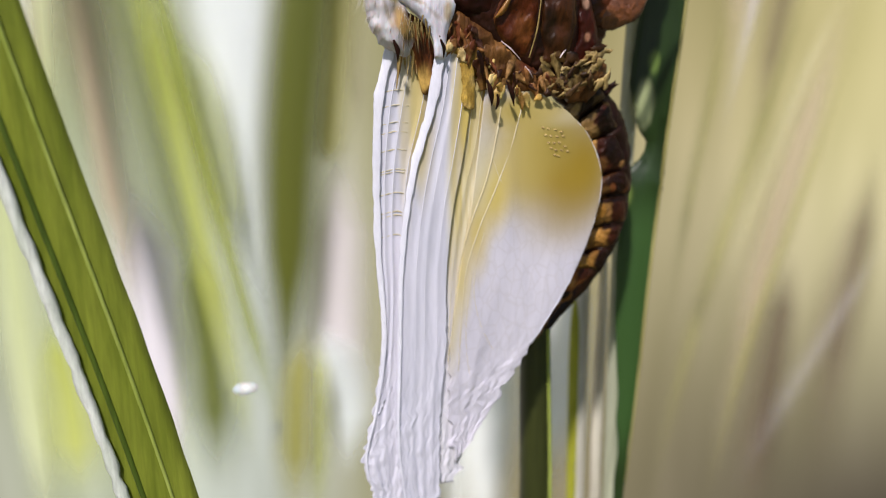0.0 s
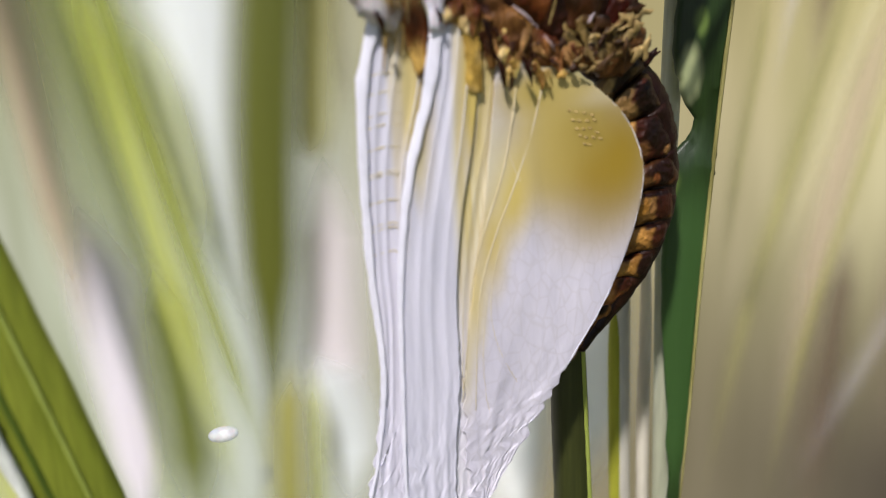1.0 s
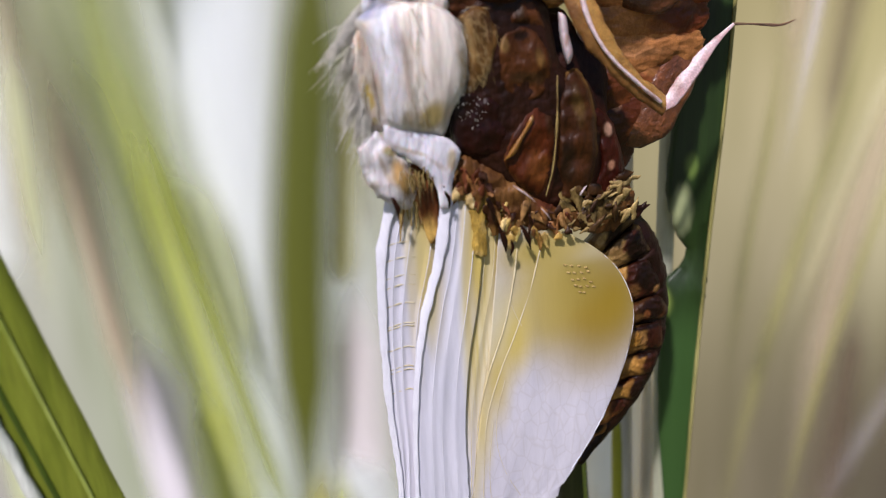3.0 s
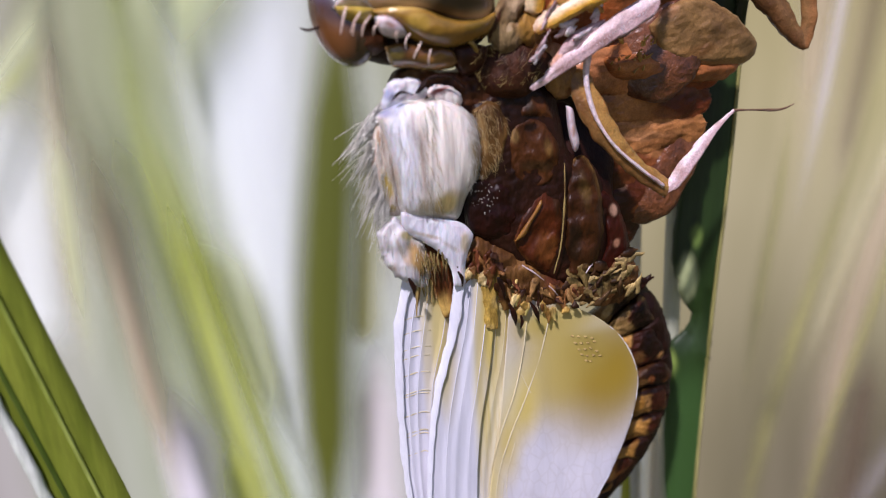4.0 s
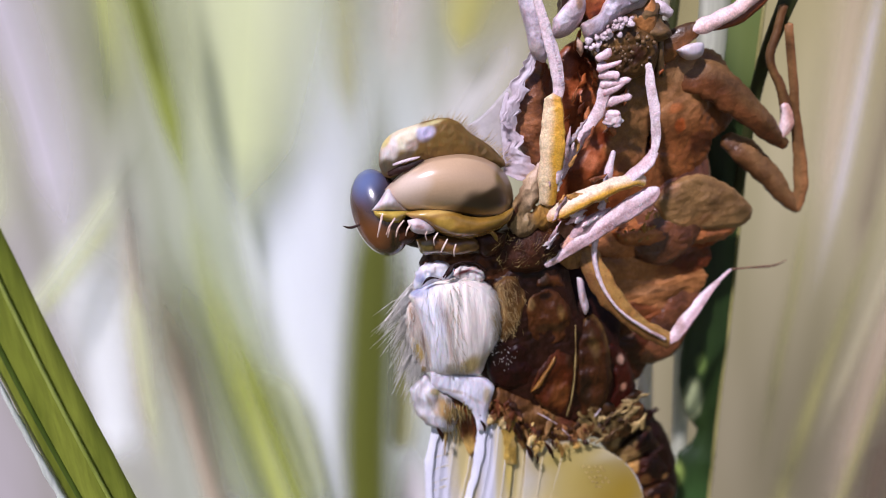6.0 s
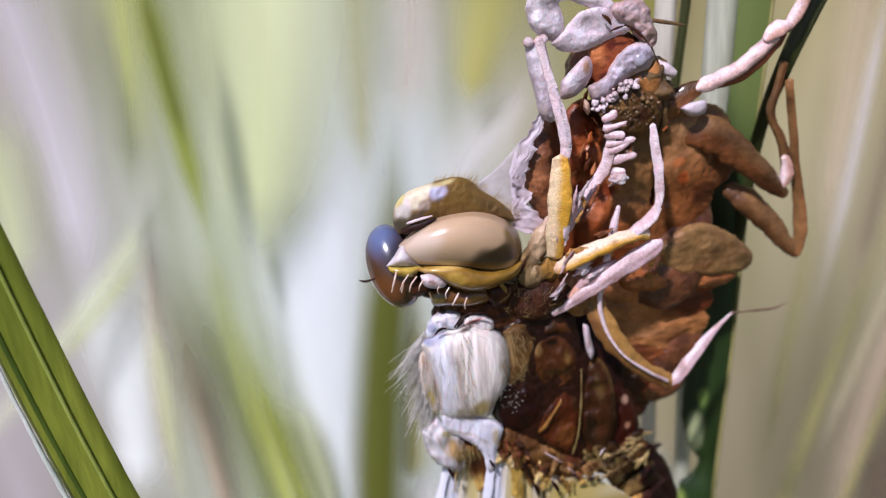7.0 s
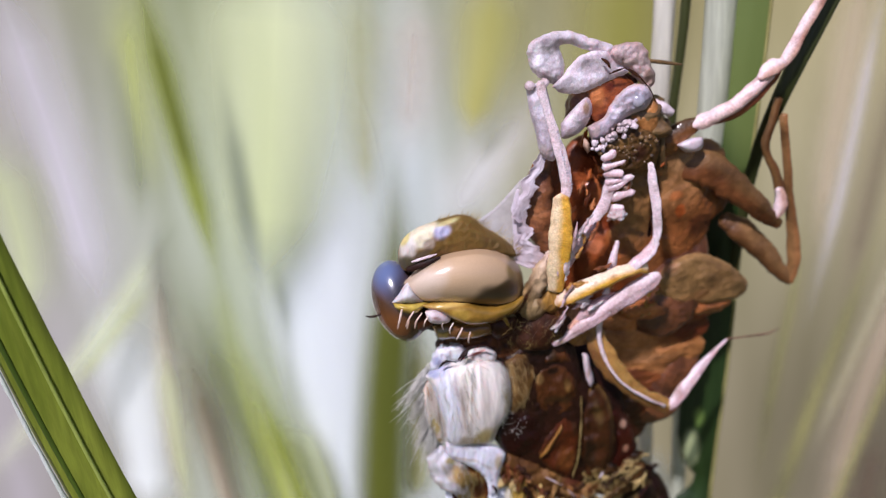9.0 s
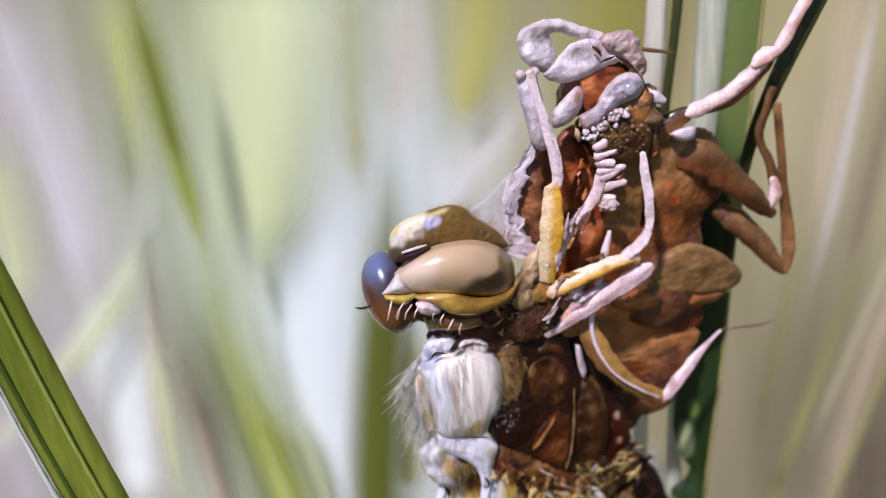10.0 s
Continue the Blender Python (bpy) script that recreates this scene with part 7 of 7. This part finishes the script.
    part("torn_rim", sheet(frayed(edge_a, 140, 0.5, 3), frayed(edge_b, 140, 0.5, 8), -0.1, lambda s, t: 0.3 * noise.noise(Vector((s * 2, t * 5, 1))) + 0.05 * noise.noise(Vector((s * 8, t * 24, 4))), 24, 90, 0.1), M_FILM, c, "bleached torn rim")
    part("torn_rim", tube([(-1.0, 128.6, 0.3, 0.1), (-1.3, 127.2, 0.3, 0.2), (-1.1, 126.0, 0.2, 0.26), (-1.3, 125.0, 0.1, 0.16)], 30, 10, rough=0.8, flat=0.5, seed=4), M_FILM, c, "bleached torn rim")
    part("veil", sheet([(-4.8, 126.6), (-2.6, 127.6), (-0.8, 129.2)], [(-2.4, 124.4), (-1.0, 124.0), (0.6, 123.2)], 1.2, lambda s, t: 0.1 * noise.noise(Vector((s * 5, t * 5, 0))), 20, 30, 0.05), M_VEIL, c, "whitish torn film")
    hd = part("head", ball(5.9, 131.6, 1.0, 2.2, 1.9, 1.6, tilt=-10, rough=0.25, seed=3, seg=64, rings=48, grain=0.12), M_SKIN_DARK, c)
    part("mouth_hollow", ball(4.14, 133.40, 0.9, 2.2, 1.5, 0.9, tilt=25, rough=0.15, seed=2, seg=40, rings=30, grain=0.06), M_CAVITY, hd, "red-brown hollow under the crown")
    bone, lilac, blush = (0.66, 0.58, 0.63), (0.56, 0.5, 0.58), (0.56, 0.42, 0.41)
    part("mouth_roof", plate([(3.39, 133.98), (4.49, 134.25), (5.53, 134.24), (6.16, 133.87), (5.40, 133.20), (4.70, 132.29), (4.14, 131.68), (3.51, 132.42)], -0.1, 0.25, (0.26, 0.08, 0.028), ((3.97, 133.42, 0.4, 0.7, 20, (0.4, 0.17, 0.07), 0.9), (4.67, 133.81, 0.3, 0.3, 0, (0.1, 0.02, 0.008), 0.8), (4.31, 132.08, 0.3, 0.3, 0, (0.08, 0.015, 0.008), 0.8)), wrinkle=0.05, seed=3), M_SHELL, hd, "red-brown roof of the mouth")
    part("mask", plate([(3.30, 131.67), (4.21, 132.03), (4.77, 132.77), (5.46, 133.51), (6.23, 133.76), (7.11, 133.52), (7.37, 132.87), (6.95, 132.20), (6.10, 132.02), (5.40, 131.63), (4.55, 130.95), (3.71, 130.81)], -0.5, 0.55, lilac, ((5.19, 132.45, 0.5, 0.25, 50, (0.66, 0.62, 0.68), 0.9), (6.59, 132.71, 0.5, 0.5, 0, (0.34, 0.3, 0.36), 0.8), (3.78, 131.27, 0.4, 0.3, 30, (0.5, 0.4, 0.4), 0.8)), rim=(0.6, 0.46, 0.42), power=0.35, wrinkle=0.1, scale=(2.2, 2.2), seed=4, ragged=0.08), M_BONE, hd, "bleached mouth mask")
    part("eye", ball(6.45, 132.79, -0.95, 0.42, 0.42, 0.3, rough=0.05), M_EYE_CAP, hd, "grey glossy empty eye cap")
    part("temple", plate([(6.03, 131.93), (6.95, 132.20), (7.52, 132.71), (7.82, 131.75), (7.59, 130.71), (7.16, 130.23), (6.61, 131.05)], -0.3, 0.4, (0.36, 0.19, 0.07), ((6.97, 130.70, 0.3, 0.3, 0, (0.1, 0.05, 0.02), 0.8), (6.60, 131.75, 0.4, 0.12, 20, (0.55, 0.35, 0.2), 0.8)), wrinkle=0.05, seed=5), M_SHELL, hd, "amber temple")
    part("throat", plate([(3.85, 130.59), (5.12, 131.27), (6.61, 131.32), (7.77, 130.48), (7.65, 129.00), (6.35, 128.44), (4.55, 129.07)], -0.3, 0.5, (0.1, 0.062, 0.022), ((5.55, 130.41, 0.4, 0.3, 20, (0.2, 0.13, 0.05), 0.8), (6.63, 129.57, 0.5, 0.4, 0, (0.05, 0.02, 0.01), 0.8)), wrinkle=0.14, scale=(2.4, 2.4), seed=8), M_SHELL, hd, "umber wrinkled throat")
    bm = bmesh.new()
    for k in range(46):
        u, r = rnd.random(), rnd.uniform(0.08, 0.19)
        lo, hi = (3.63, 130.29), (6.18, 131.52)
        ball(lo[0] + (hi[0] - lo[0]) * u + rnd.gauss(0, 0.16), lo[1] + (hi[1] - lo[1]) * u + rnd.gauss(0, 0.2), -1.0 + rnd.uniform(-0.15, 0.15), r, r * rnd.uniform(0.7, 1.2), r, seg=9, rings=7, bm=bm, rough=0.3, seed=k)
    part("crust", bm, M_SKIN_PALE, hd, "bleached grains round the mouth")
    bm = bmesh.new()
    for k in range(46):
        r = rnd.uniform(0.07, 0.17)
        lo = (5.83, 129.96)
        ball(lo[0] + rnd.gauss(0, 0.7), lo[1] + rnd.gauss(0, 0.45), -0.75 + rnd.uniform(-0.15, 0.1), r, r, r, seg=8, rings=6, bm=bm, rough=0.3, seed=k)
    part("crust", bm, M_SKIN_DARK, hd, "umber grains on the throat")
    part("crown", plate([(1.23, 134.27), (1.88, 134.88), (2.80, 135.76), (3.48, 135.95), (4.67, 135.77), (5.53, 135.10), (5.95, 134.54), (5.05, 134.31), (3.80, 133.90), (2.77, 133.71), (1.93, 133.83)], -0.3, 0.28, bone, ((4.50, 135.26, 0.3, 0.14, -40, (0.3, 0.24, 0.26), 0.6), (2.79, 134.70, 0.9, 0.3, 30, (0.72, 0.66, 0.72), 0.9), (5.01, 135.51, 0.5, 0.3, -20, (0.54, 0.42, 0.45), 0.8)), power=0.28, wrinkle=0.06, scale=(1.8, 1.8), seed=2, back=0.25, ragged=0.08, bend=0.3), M_BONE, hd, "bleached crown plate")
    part("crown", plate([(4.60, 135.66), (5.18, 136.11), (6.21, 136.18), (6.91, 135.75), (7.16, 134.92), (7.57, 133.75), (7.19, 133.41), (6.58, 133.88), (5.88, 134.68), (5.18, 135.08)], -0.2, 0.6, blush, ((5.87, 135.72, 0.6, 0.3, -10, (0.62, 0.5, 0.52), 0.9), (7.11, 134.13, 0.3, 0.5, 0, (0.36, 0.24, 0.2), 0.8), (5.36, 135.31, 0.3, 0.12, -30, (0.26, 0.18, 0.17), 0.7)), power=0.4, wrinkle=0.14, scale=(2.2, 2.2), seed=6, back=0.8, ragged=0.12), M_BONE, hd, "rosy wrinkled back of the crown")
    part("arch", plate([(-0.23, 136.44), (0.15, 137.03), (0.97, 137.27), (1.83, 137.41), (2.82, 137.11), (3.89, 136.61), (4.91, 136.12), (4.70, 135.64), (3.82, 135.88), (2.95, 136.30), (2.02, 136.65), (1.68, 136.57), (1.90, 135.90), (1.99, 135.24), (1.78, 134.76), (1.27, 134.52), (0.58, 134.95), (0.00, 135.55)], -0.1, 0.5, (0.68, 0.61, 0.66), ((0.64, 136.06, 0.6, 0.8, 0, (0.74, 0.7, 0.76), 1.0), (1.00, 136.93, 0.4, 0.2, 20, (0.56, 0.48, 0.52), 0.8), (3.82, 136.37, 0.6, 0.2, -20, (0.58, 0.47, 0.5), 0.8)), power=0.35, wrinkle=0.07, scale=(1.6, 1.6), seed=9, back=0.4, ragged=0.08, bend=0.3), M_BONE, hd, "bleached arched front")
    for k, pts in enumerate(([(4.70, 134.51, -0.85, 0.03), (5.18, 134.64, -0.95, 0.08), (5.60, 134.71, -0.95, 0.03)], [(5.60, 134.77, -0.8, 0.03), (6.30, 134.30, -0.85, 0.09), (7.01, 133.56, -0.75, 0.07), (7.59, 132.51, -0.5, 0.03)], [(4.22, 135.45, -0.9, 0.03), (4.57, 135.16, -0.95, 0.08), (4.77, 134.82, -0.95, 0.03)])):
        part("crack", tube(pts, 30, 8, rough=0.7, flat=0.5, seed=k), M_NECK, hd, "dark crack in the crown")
    part("shin_cap", plate([(1.72, 132.15), (2.42, 132.83), (3.32, 133.42), (3.66, 132.79), (3.30, 131.86), (2.60, 131.31), (1.77, 131.27)], -0.2, 0.55, (0.6, 0.5, 0.54), ((2.41, 132.19, 0.4, 0.35, 20, (0.72, 0.68, 0.74), 0.8), (3.28, 132.71, 0.2, 0.4, 0, (0.44, 0.27, 0.18), 0.8)), wrinkle=0.05, seed=5), M_BONE, hd, "bleached leg cap")
    part("antenna", tube([(6.92, 135.11, 0.6, 0.12), (7.97, 134.85, 0.7, 0.12), (9.11, 134.58, 0.8, 0.07)], 10, 6), M_SKIN_DARK, hd)
    part("palp", tube([(7.48, 132.52, 0.0, 0.26), (8.03, 132.12, -0.1, 0.34), (8.58, 131.74, -0.1, 0.26)], 10, 10, rough=0.15), M_SKIN_PALE, hd, "pale palp")
    part("palp", plate([(8.99, 129.72), (9.72, 129.96), (10.65, 129.89), (10.60, 129.24), (9.74, 129.16)], 0.0, 0.4, (0.62, 0.54, 0.58), wrinkle=0.05), M_FLEECE, hd, "pale palp")
    for k, (x, dx) in enumerate(((7.2, 0.5), (7.8, 0.2), (8.3, -0.3))):
        part("neck_cord", tube([(x, 131.4, 0.2, 0.14), (x + dx, 130.0, 0.1, 0.18), (x + dx * 0.4, 128.4, 0.4, 0.14)], 14, 8, rough=0.3, seed=k), M_SKIN_DARK, hd, "umber wrinkled cord")
    part("wing_pad", plate([(7.67, 121.11), (8.81, 122.03), (10.54, 122.28), (12.34, 121.42), (13.38, 120.49), (14.21, 119.32), (13.72, 118.54), (12.67, 118.47), (11.07, 118.55), (9.47, 118.95), (8.20, 119.78)], 1.0, 0.5, (0.2, 0.14, 0.064), ((8.63, 121.61, 0.6, 0.35, 10, (0.36, 0.24, 0.15), 0.9), (11.79, 120.33, 0.8, 0.3, -15, (0.15, 0.105, 0.05), 0.9), (13.43, 119.43, 0.5, 0.5, 0, (0.13, 0.095, 0.045), 0.9), (10.64, 119.38, 1.0, 0.3, 0, (0.24, 0.15, 0.065), 0.9)), rim=(0.26, 0.19, 0.1), power=0.25, wrinkle=0.05, scale=(1.0, 1.8), seed=5, back=1.0, ragged=0.08, bend=0.15), M_SHELL, c, "olive-brown wing pad")
    part("wing_pad", plate([(5.01, 119.64), (7.12, 119.65), (9.86, 118.91), (13.16, 118.49), (12.38, 117.81), (9.90, 117.88), (7.14, 118.24), (5.40, 118.79)], 1.2, 0.5, (0.26, 0.11, 0.04), ((7.13, 118.99, 1.0, 0.3, 0, (0.34, 0.16, 0.06), 0.9), (11.88, 118.27, 0.7, 0.3, 5, (0.17, 0.075, 0.028), 0.9)), power=0.25, wrinkle=0.08, scale=(0.9, 2.2), seed=6, back=0.8, ragged=0.12), M_SHELL, c, "rusty second wing pad")
    roots = [(rnd.uniform(5.4, 8.0), rnd.uniform(118.6, 120.4), 0.6, 0.3, 0.5, -0.6) for _ in range(24)]
    part("barb_row", hairs(roots, 0.34, 0.08, 0.5, seed=12, sides=5), M_ABD_YELLOW, c)

    umber, olive, bone, pink = (0.2, 0.1, 0.038), (0.12, 0.075, 0.032), (0.68, 0.54, 0.53), (0.5, 0.3, 0.24)

    def leg(pieces, seed):
        g = None
        for k, (name, pts, tints) in enumerate(pieces):
            wide = 0.6 * max(q[3] for q in pts)
            pts = [(x, z, y, max(r, wide) if name in ("shin", "knee") and i else r) for i, (x, z, y, r) in enumerate(pts)]
            ob = part(name, tube(pts, 48, 20, rough=0.18, flat=0.6, ridge=0.06, seed=seed + k, tints=tints), M_SHANK if tints[0][0] > 0.4 else M_SHELL, g or c)
            g = g or ob
    leg((("leg", [(7.4, 129.4, 1.2, 0.5), (8.4, 130.1, 0.8, 0.75), (9.4, 130.6, 0.5, 0.6), (10.3, 130.9, 0.3, 0.36)], (olive, umber)),
         ("shin", [(9.9, 130.7, 0.2, 0.14), (10.5, 130.9, 0.2, 0.44), (11.6, 131.2, 0.2, 0.42), (12.8, 131.7, 0.2, 0.42), (14.0, 132.5, 0.2, 0.42), (14.9, 133.3, 0.2, 0.38)], (bone, (0.6, 0.42, 0.38))),
         # umber tube that paints the shade below the pale shin
         ("shaded_underside", [(11.2, 130.7, 0.5, 0.12), (12.6, 131.1, 0.5, 0.36), (14.0, 132.0, 0.5, 0.4), (15.2, 133.0, 0.5, 0.3), (15.6, 133.4, 0.5, 0.1)], (umber, (0.16, 0.05, 0.02))),
         ("knee", [(14.3, 133.0, 0.0, 0.2), (14.8, 133.4, 0.0, 0.42), (15.3, 133.6, 0.0, 0.44), (15.8, 133.7, 0.0, 0.24)], (bone, pink)),
         ("foot", [(15.6, 133.4, 0.2, 0.2), (16.2, 134.2, 0.2, 0.36), (16.8, 135.3, 0.2, 0.34), (17.6, 136.6, 0.2, 0.34), (18.4, 137.8, 0.2, 0.28), (19.0, 138.8, 0.2, 0.2)], (bone, pink))), 3)
    leg((("leg", [(8.6, 128.4, 1.6, 0.8), (10.6, 128.2, 1.0, 1.05), (12.2, 127.0, 0.7, 1.0), (13.8, 125.6, 0.6, 0.8), (15.2, 124.2, 0.6, 0.6), (16.2, 123.2, 0.6, 0.3)], ((0.12, 0.075, 0.034), (0.12, 0.05, 0.02))),
         ("knee", [(15.9, 123.7, 0.5, 0.14), (16.2, 124.4, 0.5, 0.44), (16.2, 125.1, 0.5, 0.34), (16.0, 125.7, 0.5, 0.06)], (bone, pink)),
         ("shin", [(16.3, 124.6, 0.7, 0.4), (15.8, 126.6, 0.8, 0.28), (14.9, 128.6, 1.0, 0.26), (15.3, 130.4, 1.0, 0.24), (15.6, 131.6, 1.0, 0.2)], (olive, (0.1, 0.05, 0.02)))), 8)
    leg((("leg", [(12.2, 124.2, 2.0, 0.5), (13.4, 123.2, 1.6, 0.8), (14.8, 121.8, 1.4, 0.74), (16.2, 120.1, 1.2, 0.6), (17.2, 119.0, 1.0, 0.3)], ((0.15, 0.095, 0.045), (0.1, 0.052, 0.022))),
         ("shin", [(17.2, 118.9, 1.0, 0.3), (17.45, 120.2, 1.0, 0.42), (17.3, 122.0, 1.0, 0.4), (16.8, 125.0, 1.0, 0.28), (16.0, 130.5, 1.0, 0.2)], ((0.16, 0.1, 0.045), (0.2, 0.11, 0.05)))), 12)


def motions():
    """Nothing but the camera moves: the insect hangs still."""


build_setting()
build_plants()
build_case()
build_dragonfly()
motions()
